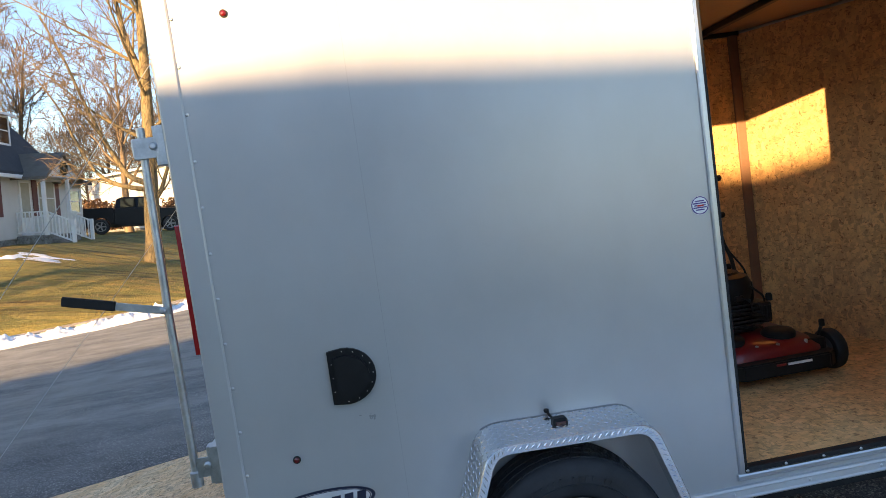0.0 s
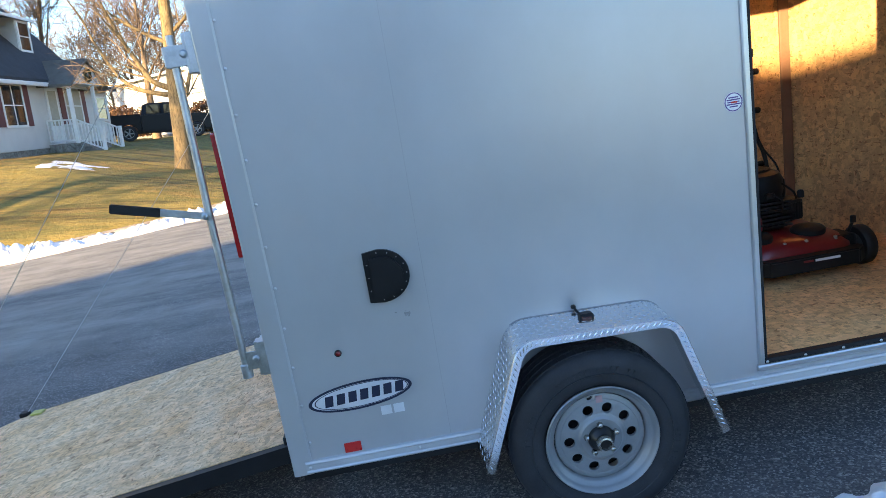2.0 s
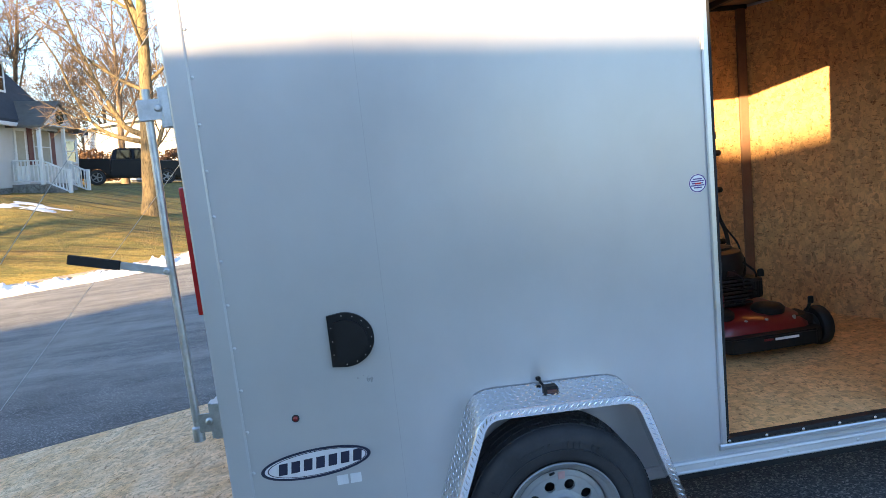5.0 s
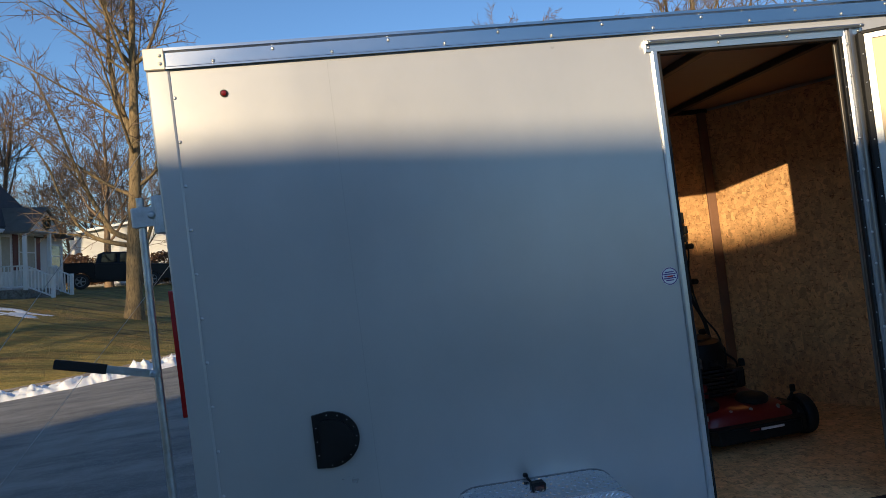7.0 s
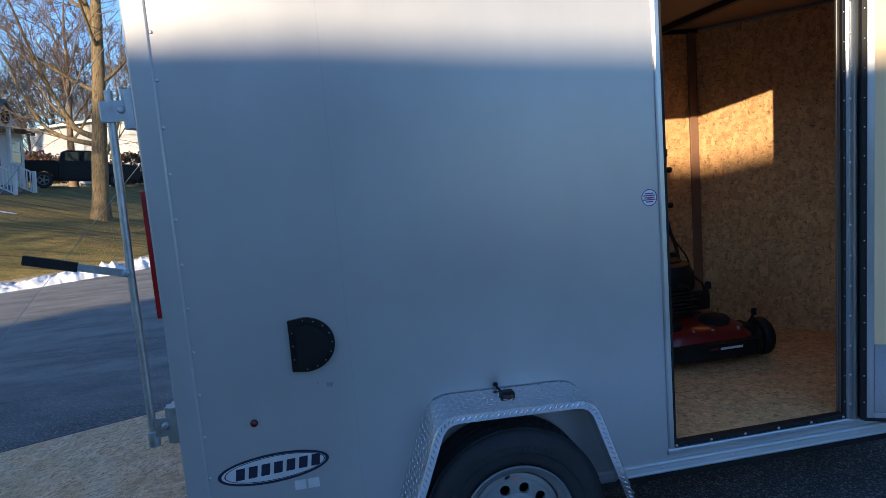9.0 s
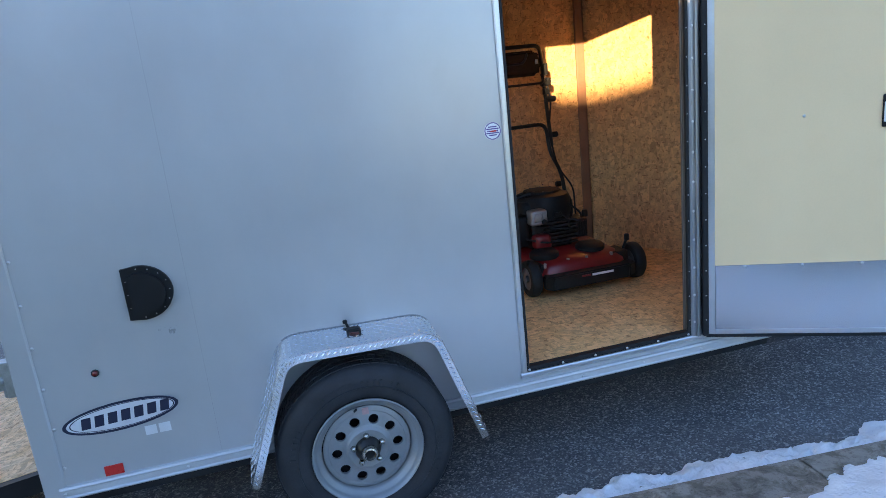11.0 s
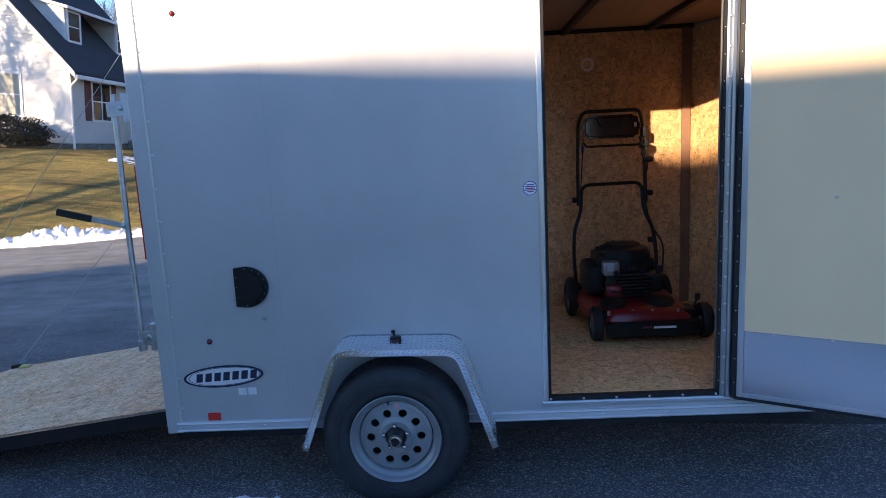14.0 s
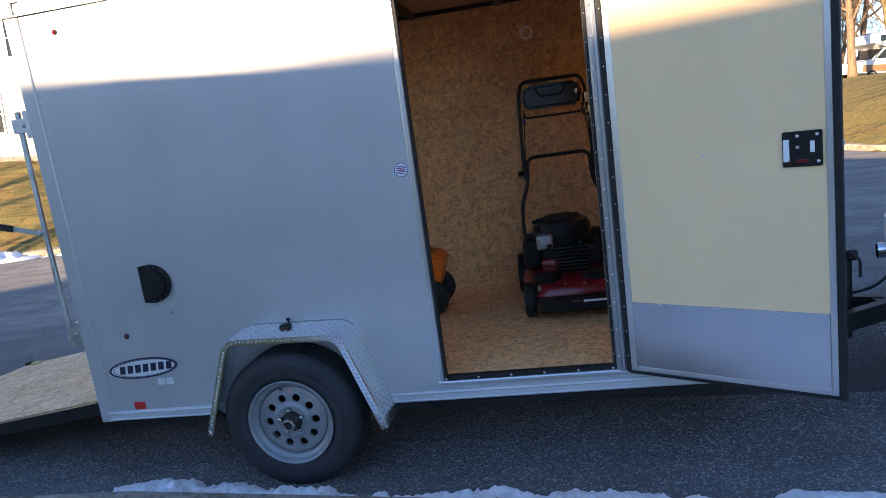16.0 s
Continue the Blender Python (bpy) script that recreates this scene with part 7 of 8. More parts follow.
def plain_house(name, m, w, d, eave, rise, wall, roof, label, windows, ridge="x"):
    """A simple gabled house: its front faces -y; windows: (x, z, width, height) on the front."""
    h = thing(name, m, label, "house")
    part("foundation", slab(0.02, w - 0.02, 0.02, d - 0.02, -1.6, 0.2), FOOTING, h)
    if ridge == "x":
        part("wall", prism(bmesh.new(), [(0, 0.2), (0, eave), (d / 2, eave + rise), (d, eave), (d, 0.2)], "x", 0, w), wall, h)
        k = rise / (d / 2)
        for a in (-0.45, d + 0.45):
            zo = eave - 0.45 * k
            part("roof", prism(bmesh.new(), [(a, zo), (d / 2, eave + rise), (d / 2, eave + rise + 0.16), (a, zo + 0.16)], "x", -0.4, w + 0.4), roof, h)
        part("fascia", slab(-0.4, w + 0.4, -0.49, -0.45, eave - 0.45 * k - 0.03, eave - 0.45 * k + 0.18), TRIM, h, "white fascia board")
    else:
        part("wall", prism(bmesh.new(), [(0, 0.2), (0, eave), (w / 2, eave + rise), (w, eave), (w, 0.2)], "y", 0, d), wall, h)
        k = rise / (w / 2)
        for a in (-0.4, w + 0.4):
            zo = eave - 0.4 * k
            part("roof", prism(bmesh.new(), [(a, zo), (w / 2, eave + rise), (w / 2, eave + rise + 0.16), (a, zo + 0.16)], "y", -0.4, d + 0.4), roof, h)
    for x, zc, ww, hh in windows:
        window(h, x, zc, ww, hh, 0.0, "y", -1)
    return h


def ranch_house():
    """A low house with a hipped roof; its front faces -y, its end the side street."""
    w, d, eave, over = 4.9, 7.2, 2.55, 0.5
    h = thing("ranch_house", Matrix.Translation((19.5, 17.73, 2.72)), "pale sided ranch house with a low grey hipped roof behind shrubs", "house")
    part("foundation", slab(0.02, w - 0.02, 0.02, d - 0.02, -1.6, 0.2), FOOTING, h)
    part("wall", slab(0, w, 0, d, 0.2, eave + 0.05), SIDING_CREAM, h)
    bm = bmesh.new()
    lo = [bm.verts.new(p) for p in ((-over, -over, eave), (w + over, -over, eave), (w + over, d + over, eave), (-over, d + over, eave))]
    hi = [bm.verts.new(p) for p in ((-over, -over, eave + 0.14), (w + over, -over, eave + 0.14), (w + over, d + over, eave + 0.14), (-over, d + over, eave + 0.14))]
    r0, r1 = bm.verts.new((w / 2, w / 2, eave + 1.0)), bm.verts.new((w / 2, d - w / 2, eave + 1.0))
    bm.faces.new(lo[::-1])
    for k in range(4):
        bm.faces.new((lo[k], lo[(k + 1) % 4], hi[(k + 1) % 4], hi[k]))
    bm.faces.new((hi[0], hi[1], r0))
    bm.faces.new((hi[1], hi[2], r1, r0))
    bm.faces.new((hi[2], hi[3], r1))
    bm.faces.new((hi[3], hi[0], r0, r1))
    part("roof", bm, SHINGLE_GREY, h, "low grey shingle roof")
    part("fascia", slab(-over - 0.02, w + over + 0.02, -over - 0.03, -over - 0.004, eave - 0.05, eave + 0.15), TRIM, h, "white fascia board")
    part("fascia", slab(-over - 0.03, -over - 0.004, -over, d + over, eave - 0.05, eave + 0.15), TRIM, h)
    window(h, 2.0, 2.0, 1.0, 0.55, 0.0, "y", -1)
    window(h, 3.4, 1.5, 1.2, 1.2, 0.0, "x", -1)
    window(h, 5.6, 1.5, 1.0, 1.2, 0.0, "x", -1)
    return h


ranch_house()
plain_house("garage", Matrix.Translation((-18.4, 45.97, 1.0)) @ Matrix.Rotation(radians(8), 4, "Z"), 9.5, 7.0, 3.7, 0.9, SIDING, SNOW, "white garage with a snowy roof in full sun", [], "y")
plain_house("far_house", Matrix.Translation((7.0, 62.0, 2.0)), 12.0, 8.0, 3.0, 2.2, SIDING_CREAM, SHINGLE, "far pale house at the end of the street", [(2, 1.8, 1, 1.2), (6, 1.8, 1.4, 1.2), (9.5, 1.8, 1, 1.2)])


def shade_house():
    """Added, unseen house behind the camera; its roof shades the road's near half."""
    far = 16.0
    way = Vector((-0.556, -1.0, 0.276))
    # the wanted shade edge on the trailer's side, carried back towards the sun
    edge = [(-12.5, 1.0), (-9.6, 1.62), (-8.58, 1.83), (-7.5, 1.98), (-7.0, 2.15), (-6.3, 2.24), (-3.5, 2.18), (-1.0, 2.135), (0.2, 2.115), (0.7, 2.09), (1.3, 2.035), (2.0, 1.99), (2.95, 1.91), (3.76, 1.81), (7.0, 1.72), (11.5, 1.68), (12.5, 1.2), (14.0, 0.4)]
    line = [TILT @ (Vector((x, 0, z)) + way * far) for x, z in edge]
    h = thing("shade_house", Matrix.Identity(4), "unseen house added across the lawn, its roof line shaped to cast shade", "house")
    y0 = line[0].y
    ground = min(p.z for p in line) - 5
    bm = prism(bmesh.new(), [(line[0].x, ground)] + [(p.x, p.z - 0.02) for p in line] + [(line[-1].x, ground)], "y", y0 - 1.6, y0 - 0.4)
    part("wall", bm, SIDING_CREAM, h)
    bm = bmesh.new()
    for a, b in zip(line, line[1:]):
        prism(bm, [(a.x, a.z - 0.12), (b.x, b.z - 0.12), (b.x, b.z), (a.x, a.z)], "y", y0 - 3.0, y0)
    part("roof", bm, SHINGLE_GREY, h)
    return h


shade_house()
pickup(pose(-15.35, 35.79, ground_z(-13, 36.6), 0, 0, 19) @ Matrix.Scale(1.07, 4), DARK_PAINT, "black pickup truck parked on the driveway by the house", False)


def motorhome():
    m = pose(26.6, 41.3, ground_z(23.5, 40.3) - 0.3, 0, 0, 195)
    v = thing("motorhome", m, "white and tan motorhome parked beyond the lawn", "motorhome")
    part("coach", body_of([(0, 0.6), (0, 2.7), (0.3, 2.9), (4.9, 2.9), (5.6, 2.7), (5.7, 2.2), (4.6, 1.9), (4.6, 0.6)], 1.1, 1.05), WHITE_PAINT, v, "", True, 0.5)
    part("cab", body_of([(4.55, 0.5), (4.55, 1.95), (4.9, 1.95), (5.6, 1.3), (6.5, 1.15), (6.6, 0.55)], 1.0, 0.85), WHITE_PAINT, v, "white cab", True, 0.5)
    for s in (-1, 1):
        part("cab_stripe", slab(4.62, 6.3, s * 0.985, s * 1.012, 0.62, 1.0, 0.005), TAN, v, "tan lower panel")
    part("stripe", slab(0.02, 4.55, -1.115, -1.10, 0.75, 1.25), TAN, v)
    part("stripe", slab(0.02, 4.55, 1.10, 1.115, 0.75, 1.25), TAN, v)
    for s in (-1, 1):
        part("side_window", slab(0.8, 1.9, s * 1.10, s * 1.12, 1.7, 2.3, 0.02), DARK_GLASS, v)
        part("side_window", slab(2.6, 3.6, s * 1.10, s * 1.12, 1.7, 2.3, 0.02), DARK_GLASS, v)
        part("bunk_window", slab(4.8, 5.4, s * 1.07, s * 1.09, 2.3, 2.6, 0.02), DARK_GLASS, v)
        part("cab_window", prism(bmesh.new(), [(4.75, 1.35), (4.78, 1.85), (4.95, 1.85), (5.45, 1.35)], "y", s * 0.93, s * 0.95), DARK_GLASS, v)
        for x in (1.3, 5.7):
            car_wheel(v, x, s * 0.9, 0.36, 0.24, s)
    part("windscreen", prism(bmesh.new(), [(5.0, 1.90), (5.60, 1.34), (5.62, 1.36), (5.02, 1.92)], "y", -0.75, 0.75), DARK_GLASS, v)
    return v


TAN = surface("tan_paint", (0.26, 0.16, 0.08), 0.4, 0, 0.1, 3, 200, 0.05)
motorhome()


def street_sign():
    x, y = 9.43, 11.5
    s = thing("street_sign", Matrix.Translation((x, y, ground_z(x, y))), "green street name sign on a thin steel post", "street sign")
    part("post", tube(bmesh.new(), [(0, 0, -0.3), (0, 0, 2.12)], 0.022, 10), ZINC, s)
    blade = part("sign_blade", slab(-0.33, 0.33, -0.006, 0.006, 2.00, 2.16, 0.004), SIGN_GREEN, s, "green name blade with plain white bars")
    blade.matrix_basis = pose(0, 0, 0, 0, 0, -82)
    bars(blade, "sign_bars", -0.25, 0.25, 2.055, 2.105, -0.0075, 9, SIGN_WHITE, "y")
    return s


SIGN_WHITE = surface("sign_white", (0.45, 0.5, 0.47), 0.7, 0, 0.05, 10, 200, 0)
SIGN_GREEN = surface("sign_green", (0.0, 0.10, 0.055), 0.75, 0, 0.05, 10, 200, 0.02)
street_sign()

# ---- trees and shrubs ----
def grow(seed, height, radius, counts, lean=0.0, low=0.22, spread_deg=52, fat=1.0, boughs=(), wander=0.045):
    """A leafless tree: lists of vertices and faces for the trunk with its limbs, and for the twigs."""
    rnd = random.Random(seed)
    wood, twig = ([], []), ([], [])

    def branch(store, p, d, length, r0, r1, seg, sides, droop, wander):
        verts, faces = store
        base = len(verts)
        line = [p.copy()]
        side = d.orthogonal().normalized()
        for k in range(seg + 1):
            t = k / seg
            r = r0 + (r1 - r0) * t
            side = (side - d * side.dot(d)).normalized()
            up = d.cross(side)
            for i in range(sides):
                a = 2 * math.pi * i / sides
                verts.append(tuple(p + (math.cos(a) * side + math.sin(a) * up) * r))
            if k < seg:
                d = (d + Vector((rnd.gauss(0, wander), rnd.gauss(0, wander), rnd.gauss(0, wander) + droop))).normalized()
                p = p + d * (length / seg)
                line.append(p.copy())
        for k in range(seg):
            for i in range(sides):
                a, b = base + k * sides + i, base + k * sides + (i + 1) % sides
                faces.append((a, b, b + sides, a + sides))
        return line

    def along(line, t):
        k = min(int(t * (len(line) - 1)), len(line) - 2)
        f = t * (len(line) - 1) - k
        return line[k].lerp(line[k + 1], f), (line[k + 1] - line[k]).normalized()

    def offshoot(d, deg):
        q = d.orthogonal().normalized()
        q.rotate(Matrix.Rotation(rnd.uniform(0, 2 * math.pi), 3, d))
        a = radians(deg)
        return (d * math.cos(a) + q * math.sin(a)).normalized()

    trunk = branch(wood, Vector((0, 0, -0.3)), Vector((lean, 0, 1)).normalized(), height * 0.8, radius, radius * 0.16, 12, 12, 0.03, wander)
    def clothe(limb, size, r, few, start=0.22):
        """Hangs side branches and twigs on a limb."""
        for j in range(few):
            t2 = start + (0.98 - start) * (j + rnd.random()) / few
            p2, d2 = along(limb, min(t2, 0.99))
            s2 = size * (0.55 - 0.28 * t2) * rnd.uniform(0.8, 1.25)
            r2 = max(0.012, r * 0.42 * (1 - 0.6 * t2))
            sub = branch(wood, p2, offshoot(d2, rnd.uniform(30, 58)), s2, r2, r2 * 0.35, 6, 5, 0.05, 0.08)
            for k in range(counts[2]):
                t3 = 0.15 + 0.84 * (k + rnd.random()) / counts[2]
                p3, d3 = along(sub, min(t3, 0.99))
                s3 = s2 * (0.6 - 0.3 * t3) * rnd.uniform(0.7, 1.3)
                tw = branch(twig, p3, offshoot(d3, rnd.uniform(28, 60)), s3, 0.011 * fat, 0.005 * fat, 4, 4, 0.04, 0.075)
                for q in range(counts[3]):
                    t4 = 0.2 + 0.79 * (q + rnd.random()) / counts[3]
                    p4, d4 = along(tw, min(t4, 0.99))
                    branch(twig, p4, offshoot(d4, rnd.uniform(25, 60)), max(0.18, s3 * 0.5 * rnd.uniform(0.6, 1.3)), 0.006 * fat, 0.003 * fat, 3, 3, 0.03, 0.09)

    # the great boughs: height of the fork, heading, thickness, then length and rise of each bend
    for z, head, r, few, bends in boughs:
        p, d = along(trunk, (z + 0.3) / (height * 0.8))
        store_v, store_f = wood
        line, tip = [p.copy()], r * 0.22
        for k, (length, rise) in enumerate(bends):
            nxt = bends[min(k + 1, len(bends) - 1)][1]
            for step in range(3):
                e = radians(rise + (nxt - rise) * (step / 3 - 0.33) * 0.8)
                h = radians(head + rnd.uniform(-7, 7))
                line.append(line[-1] + Vector((math.cos(e) * math.cos(h), math.cos(e) * math.sin(h), math.sin(e))) * length / 3)
        base, n = len(store_v), len(line)
        for k, q in enumerate(line):
            d = (line[min(k + 1, n - 1)] - line[max(k - 1, 0)]).normalized()
            side = d.cross(Vector((0, 1, 0.01))).normalized()
            up = d.cross(side)
            rr = r + (tip - r) * (k / (n - 1)) ** 0.8
            for i in range(7):
                a = 2 * math.pi * i / 7
                store_v.append(tuple(q + (math.cos(a) * side + math.sin(a) * up) * rr))
        for k in range(n - 1):
            for i in range(7):
                a, b = base + k * 7 + i, base + k * 7 + (i + 1) % 7
                store_f.append((a, b, b + 7, a + 7))
        clothe(line, sum(b[0] for b in bends) * 0.62, r * 0.8, few, 0.15)
    # flare at the foot
    for i in range(12):
        x, y, z = wood[0][i]
        wood[0][i] = (x * 1.35, y * 1.35, z)
    for i in range(counts[0]):
        t = low + (0.97 - low) * (i + rnd.random() * 0.7) / counts[0]
        p, d = along(trunk, t)
        size = height * (0.50 - 0.30 * t) * rnd.uniform(0.8, 1.15)
        r = radius * (0.42 - 0.3 * t)
        limb = branch(wood, p, offshoot(d, rnd.uniform(spread_deg - 18, spread_deg + 14)), size, r, r * 0.25, 8, 7, 0.07, 0.09)
        clothe(limb, size, r, counts[1])
    return wood, twig


def mesh_from(name, store, material):
    me = bpy.data.meshes.new(name)
    me.from_pydata(store[0], [], store[1])
    me.materials.append(material)
    me.shade_smooth()
    return me


def bare_tree(m, parts, label, group=""):
    t = thing("bare_tree", m, label, "tree", group)
    for name, me in zip(("trunk", "crown"), parts):
        ob = new(name, me)
        ob.parent = t
    return t


def stand(x, y, turn=0.0, size=1.0):
    return Matrix.Translation((x, y, ground_z(x, y) - 0.02)) @ Matrix.Rotation(turn, 4, "Z") @ Matrix.Scale(size, 4)


TWIG = surface("twig_bark", (0.15, 0.105, 0.072), 0.9, 0, 0.3, 2, 30, 0.1)
MAPLE_BOUGHS = (
    (2.25, 178, 0.084, 9, ((0.75, 10), (0.6, 22), (0.5, 45), (1.15, 63), (0.8, 70), (1.2, 58))),
    (2.45, 183, 0.100, 10, ((0.7, 22), (0.75, 60), (0.8, 64), (1.2, 69), (1.05, 71), (1.4, 66))),
    (3.75, 176, 0.068, 8, ((0.7, 25), (0.8, 32), (0.8, 38), (0.75, 43), (1.3, 42))),
    (5.60, 180, 0.132, 12, ((0.6, 64), (0.8, 73), (1.0, 80), (1.5, 88), (2.6, 84))),
    (5.95, 186, 0.060, 8, ((0.6, 28), (0.75, 33), (0.9, 28), (1.0, 30), (1.1, 26))),
    (1.80, -4, 0.088, 6, ((0.55, 53), (0.8, 70), (1.3, 66), (1.6, 72))),
    (4.00, 12, 0.072, 8, ((0.6, 40), (0.9, 52), (1.3, 60), (1.5, 55))),
    (7.80, 5, 0.072, 8, ((0.5, 40), (0.7, 68), (1.3, 72), (1.6, 75))),
    (6.80, 100, 0.072, 7, ((0.6, 40), (0.9, 50), (1.3, 58), (1.5, 60))),
    (5.00, 265, 0.064, 7, ((0.6, 35), (0.9, 45), (1.3, 50), (1.2, 55))),
    (7.50, 190, 0.048, 7, ((0.6, 32), (0.9, 38), (1.1, 36), (1.3, 30))),
    (8.50, 175, 0.048, 7, ((0.6, 45), (0.9, 50), (1.2, 55), (1.3, 50))),
)
wood, twig = grow(7, 15.0, 0.255, (10, 8, 7, 3), 0.03, 0.62, 50, 1.15, MAPLE_BOUGHS, 0.018)
bare_tree(stand(-5.83, 18.5), (mesh_from("trunk", wood, BARK), mesh_from("crown", twig, TWIG)), "tall bare maple with long low limbs on the front lawn")
CORNER_BOUGHS = (
    (1.65, 184, 0.085, 7, ((0.6, 44), (0.8, 76), (1.2, 72), (1.3, 68))),
    (1.75, 4, 0.16, 9, ((0.5, 70), (0.65, 57), (1.2, 62), (2.0, 66))),
    (1.55, -6, 0.075, 7, ((0.67, 24), (0.66, 60), (0.5, 54), (1.4, 50))),
    (2.7, 170, 0.10, 8, ((0.6, 50), (0.9, 60), (1.2, 66), (1.3, 62))),
    (3.4, 80, 0.09, 8, ((0.6, 45), (0.9, 55), (1.2, 60), (1.3, 60))),
)
wood, twig = grow(12, 12.5, 0.215, (8, 7, 7, 4), -0.07, 0.4, 46, 1.15, CORNER_BOUGHS, 0.02)
bare_tree(stand(10.47, 13.05, 0.0, 0.9), (mesh_from("trunk", wood, BARK), mesh_from("crown", twig, TWIG)), "stout bare tree beside the street corner")

variants = []
for seed, h, r in ((21, 14.0, 0.24), (22, 16.0, 0.27), (23, 12.5, 0.2)):
    w_, t_ = grow(seed, h, r, (13, 7, 7, 4), 0.0, 0.25, 44, 1.7)
    variants.append((mesh_from("trunk", w_, BARK_FAR), mesh_from("crown", t_, TWIG), w_, t_))
for k, (x, y, s) in enumerate(((6.0, 33.0, 0.95), (11.5, 37.0, 1.05), (17.0, 31.0, 1.0), (21.5, 34.0, 1.1), (27.0, 31.0, 1.05), (31.0, 25.0, 1.0), (36.0, 20.0, 1.05), (29.0, 19.0, 0.85), (-16.0, 31.0, 0.95), (-20.5, 27.0, 1.0), (-14.0, 40.5, 0.9), (-25.0, 35.0, 1.1), (-1.0, 46.0, 1.1), (24.5, 49.0, 1.0), (29.5, 47.0, 0.95))):
    v = variants[k % 3]
    bare_tree(stand(x, y, k * 1.7, s), v[:2], "bare winter tree behind the houses", "trees behind the houses")


# added trees, mostly out of view, whose shade falls on the far lawn
for k, (x, y, s) in enumerate(((-19.5, -7.0, 1.0), (-25.0, -5.0, 0.9), (-17.3, 13.1, 0.72))):
    bare_tree(stand(x, y, 2 + k * 1.7, s), variants[k][:2], "bare tree added beside the road to shade the lawn", "trees beside the road")


def far_woods():
    """The leafless woods that close the view all round, as one mesh."""
    rnd = random.Random(77)
    total = 0
    arrays = [[(np.array(store[0]), np.array(store[1])) for store in v[2:]] for v in variants]
    vs, fs = [], []
    for k in range(84):
        a = radians(-62 + 128 * (k + rnd.random()) / 84)
        d = rnd.uniform(50, 88)
        x, y = d * math.sin(a), d * math.cos(a)
        turn, s = rnd.uniform(0, 6.28), rnd.uniform(0.8, 1.15)
        c, q = math.cos(turn) * s, math.sin(turn) * s
        z = ground_z(x, y) - 0.2
        for pts, fc in arrays[k % 3]:
            p = np.stack([pts[:, 0] * c - pts[:, 1] * q + x, pts[:, 0] * q + pts[:, 1] * c + y, pts[:, 2] * s + z], 1)
            vs.append(p)
            fs.append(fc + total)
            total += len(p)
    me = bpy.data.meshes.new("far_woods")
    me.from_pydata(np.concatenate(vs).tolist(), [], np.concatenate(fs).tolist())
    me.materials.append(TWIG)
    return tagged(new("far_woods", me), "brown leafless woods behind the houses", "woods", kind="stuff")


far_woods()


def leaf_material(name, one, two):
    ma, nt, b = nodes_of(name)
    g = nt.nodes.new("ShaderNodeNewGeometry")
    c = ramp_of(nt, g.outputs["Random Per Island"], [(0.0, shade(one, 0.5)), (0.5, one), (1.0, two)])
    nt.links.new(c, b.inputs["Base Color"])
    b.inputs["Roughness"].default_value = 0.6
    return ma


GREEN_LEAF = leaf_material("evergreen_leaf", (0.035, 0.045, 0.014), (0.10, 0.095, 0.026))
DARK_LEAF = leaf_material("dark_bush_leaf", (0.018, 0.018, 0.011), (0.045, 0.036, 0.02))
OLIVE_LEAF = leaf_material("olive_leaf", (0.075, 0.07, 0.022), (0.17, 0.13, 0.04))
YELLOW_LEAF = leaf_material("yellow_green_leaf", (0.105, 0.105, 0.026), (0.22, 0.18, 0.045))
RUST_LEAF = leaf_material("rust_leaf", (0.10, 0.05, 0.024), (0.20, 0.11, 0.05))


def shrub(name, x, y, rx, ry, h, leaves, size, material, label, seed, category="shrub"):
    """A bush of many small leaves on a few stems, with an uneven outline."""
    rnd = random.Random(seed)
    z = ground_z(x, y)
    t = thing(name, Matrix.Translation((x, y, z)), label, category)
    verts, faces = [], []
    for _ in range(leaves):
        a, u = rnd.uniform(0, 2 * math.pi), rnd.uniform(-1, 1)
        d = Vector((math.cos(a) * math.sqrt(max(0, 1 - u * u)), math.sin(a) * math.sqrt(max(0, 1 - u * u)), u))
        lump = 1 + 0.32 * noise.noise((d.x * 2.3 + seed, d.y * 2.3, d.z * 2.3)) + 0.16 * noise.noise((d.x * 6, d.y * 6 + seed, d.z * 6))
        k = lump * rnd.uniform(0.45, 1.0) ** 0.4
        low = 0.75 if u < 0 else 1.0
        fill = max(math.hypot(d.x, d.y), 0.92) / max(0.2, math.hypot(d.x, d.y)) if u < 0 else 1.0
        p = Vector((d.x * fill * rx * k, d.y * fill * ry * k, max(0.02, h * 0.42 + d.z * h * (0.42 * low if u < 0 else 0.58 * k))))
        q = Vector((rnd.gauss(0, 1), rnd.gauss(0, 1), rnd.gauss(0, 1))).normalized()
        w = q.orthogonal().normalized() * size * rnd.uniform(0.3, 0.5)
        q = q * size * rnd.uniform(0.7, 1.3)
        b = len(verts)
        verts += [tuple(p - q * 0.5), tuple(p + w), tuple(p + q * 0.5), tuple(p - w)]
        faces.append((b, b + 1, b + 2, b + 3))
    me = bpy.data.meshes.new("foliage")
    me.from_pydata(verts, [], faces)
    me.materials.append(material)
    ob = new("foliage", me)
    ob.parent = t
    for k in range(7):
        bm = bmesh.new()
        a = rnd.uniform(0, 6.28)
        tube(bm, [(0.1 * math.cos(a), 0.1 * math.sin(a), -0.1), (rx * 0.3 * math.cos(a), ry * 0.3 * math.sin(a), h * 0.3), (rx * 0.5 * math.cos(a + 0.4), ry * 0.6 * math.sin(a + 0.4), h * 0.6)], 0.03, 5, True, 0.008)
        part("stem", bm, BARK_FAR, t)
    return t


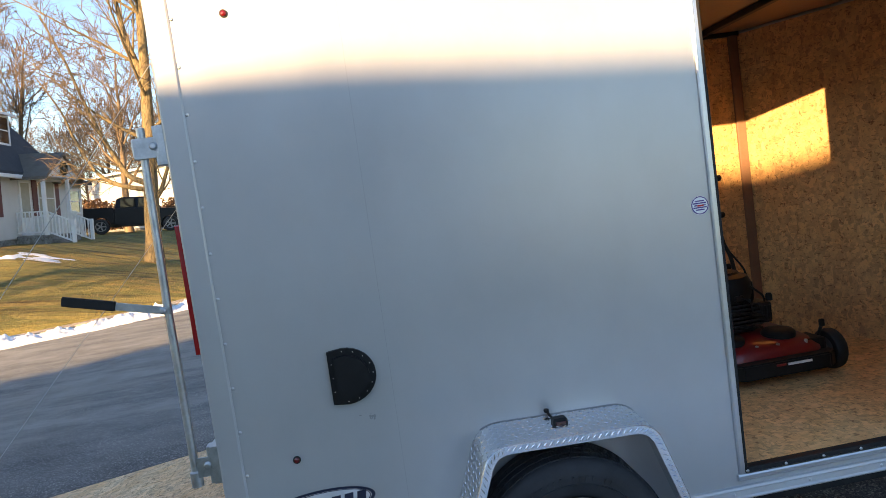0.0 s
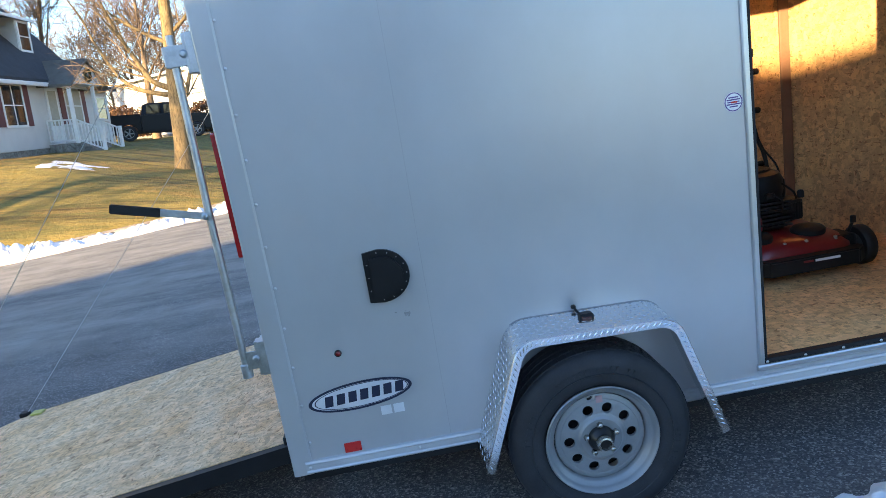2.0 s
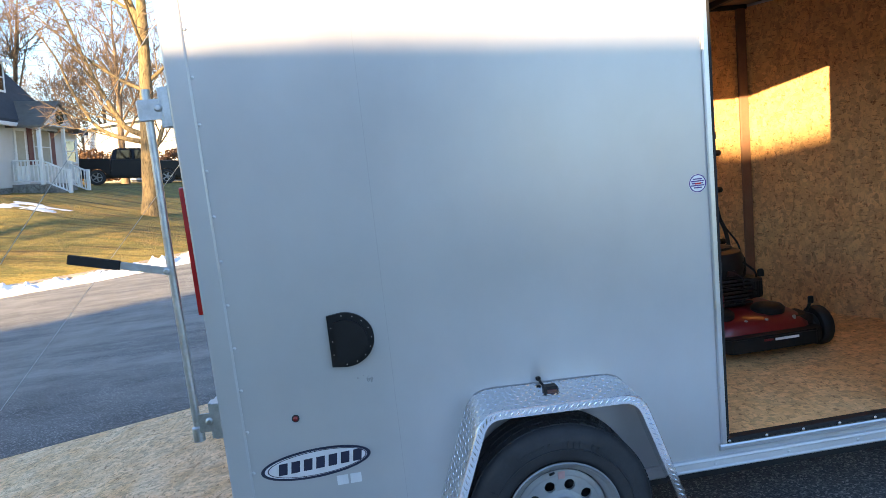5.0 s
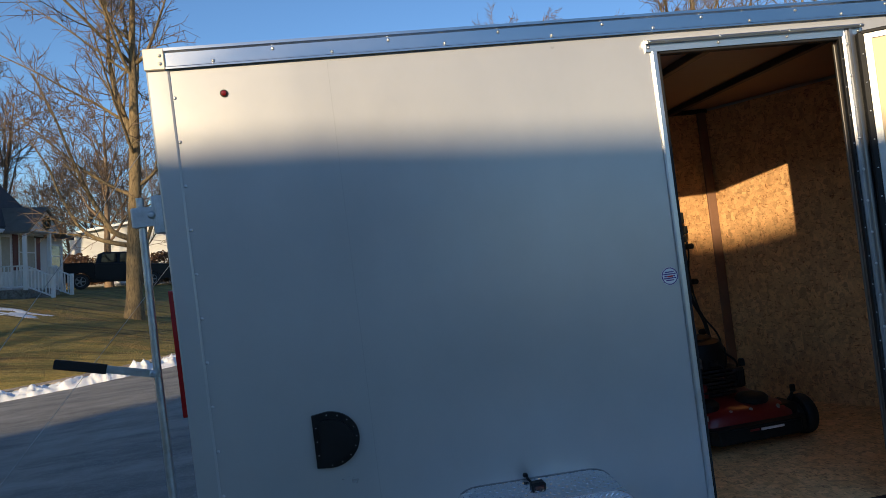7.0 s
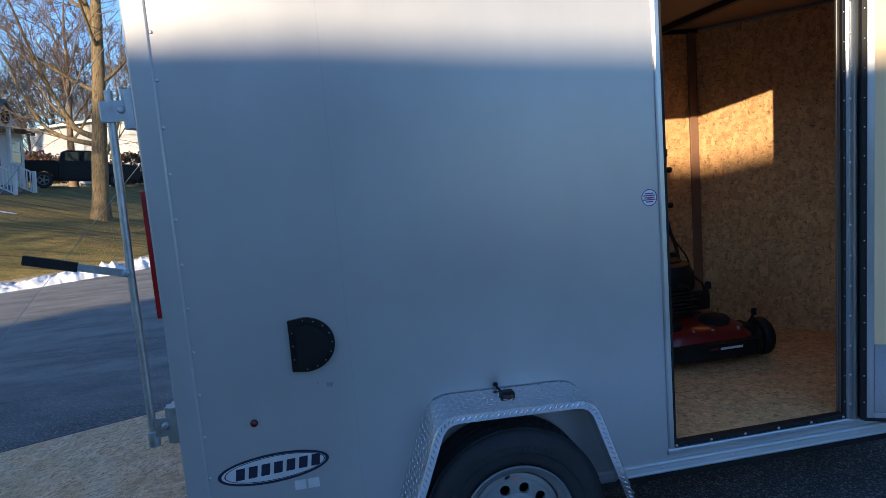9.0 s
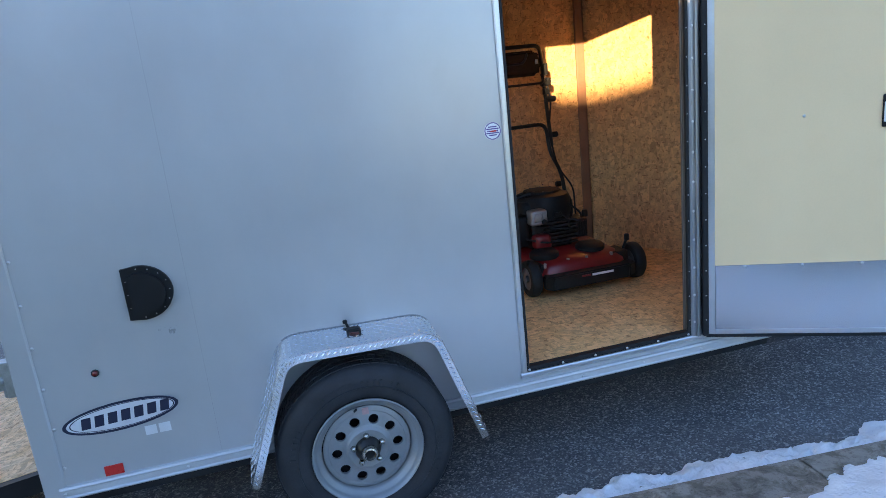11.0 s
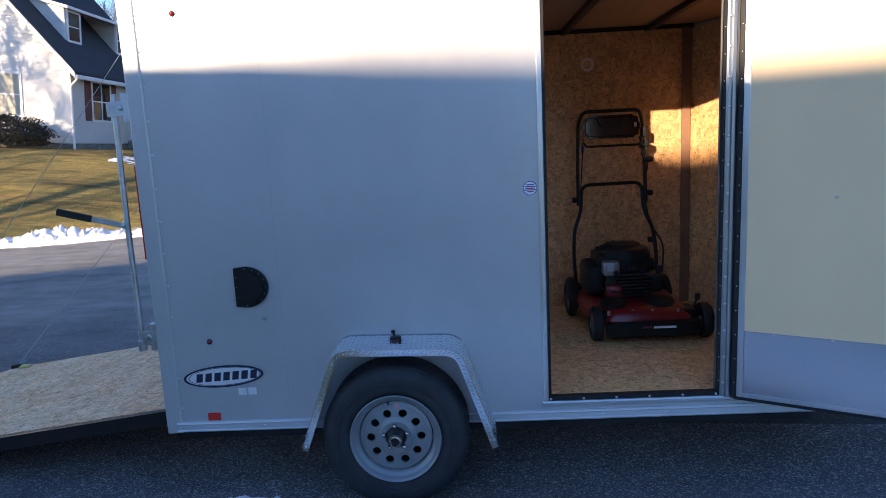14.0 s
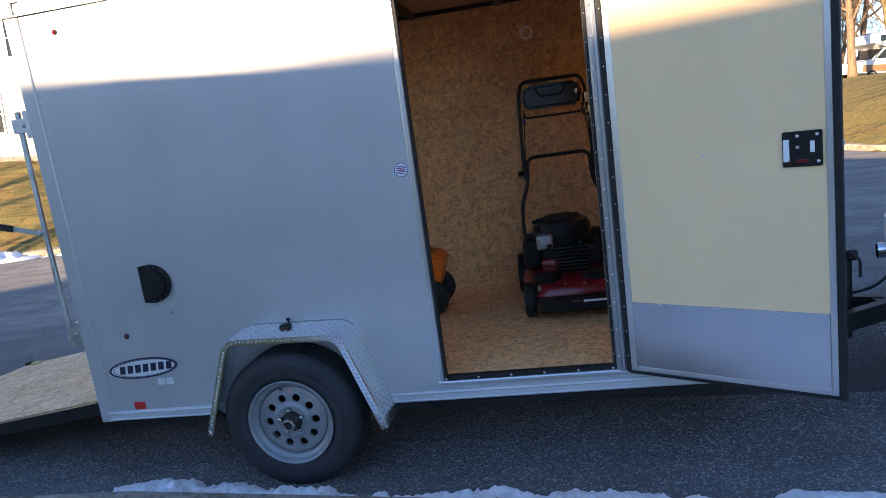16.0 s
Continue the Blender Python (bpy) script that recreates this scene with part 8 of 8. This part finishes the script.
shrub("evergreen_bush", -13.45, 18.1, 1.4, 0.75, 1.05, 11000, 0.06, DARK_LEAF, "dark rounded bare-looking bush against the house wall", 3)
shrub("evergreen_tree", 16.3, 16.07, 1.5, 1.3, 2.7, 34000, 0.055, GREEN_LEAF, "tall dark evergreen shrub before the ranch house", 5)
shrub("evergreen_tree", 18.3, 15.66, 1.6, 1.2, 2.6, 34000, 0.055, OLIVE_LEAF, "tall olive-green shrub before the ranch house", 6)
shrub("rust_shrub", 13.4, 15.45, 1.35, 0.9, 1.6, 16000, 0.045, RUST_LEAF, "rust-brown shrub beside the evergreens", 7)
shrub("evergreen_tree", 14.5, 17.94, 1.0, 0.9, 2.1, 14000, 0.06, YELLOW_LEAF, "yellow-green shrub at the house's end", 9)
shrub("rhododendron", 20.6, 15.55, 1.15, 0.8, 2.2, 4200, 0.15, YELLOW_LEAF, "yellow-green rhododendron under the house window", 8)
for k in range(5):
    a = radians(34.5 + 2.6 * k)
    shrub("juniper", 2 + 20.5 * math.sin(a), -2.5 + 21.0 * math.cos(a), 0.95, 0.6, 0.62, 9000, 0.045, YELLOW_LEAF, "low spreading juniper at the edge of the lawn", 30 + k)
for k, (x, y) in enumerate(((-16.5, 41.0), (-10.5, 41.0), (28.0, 17.5))):
    shrub("rust_shrub", x, y, 2.4, 1.0, 2.1, 5000, 0.16, RUST_LEAF, "rust-brown hedge in winter leaf", 50 + k)


def fallen_leaf(x, y, turn, size):
    bm = bmesh.new()
    pts = []
    for k in range(15):
        a = 2 * math.pi * k / 15
        r = size * (1.0 if k % 3 == 0 else 0.5)
        pts.append(bm.verts.new((r * math.cos(a), r * math.sin(a), 0.012 * math.cos(3 * a) + 0.006)))
    mid = bm.verts.new((0, 0, 0.012))
    for k in range(15):
        bm.faces.new((mid, pts[k], pts[(k + 1) % 15]))
    return single("fallen_leaf", bm, DRY_LEAF, TILT @ pose(x, y, 0.004, 0, 0, turn), "dry brown oak leaf lying on the road", "leaf")


DRY_LEAF = surface("dry_leaf", (0.30, 0.15, 0.06), 0.8, 0, 0.3, 30, 120, 0.2)
fallen_leaf(1.335, -0.26, 20, 0.032)
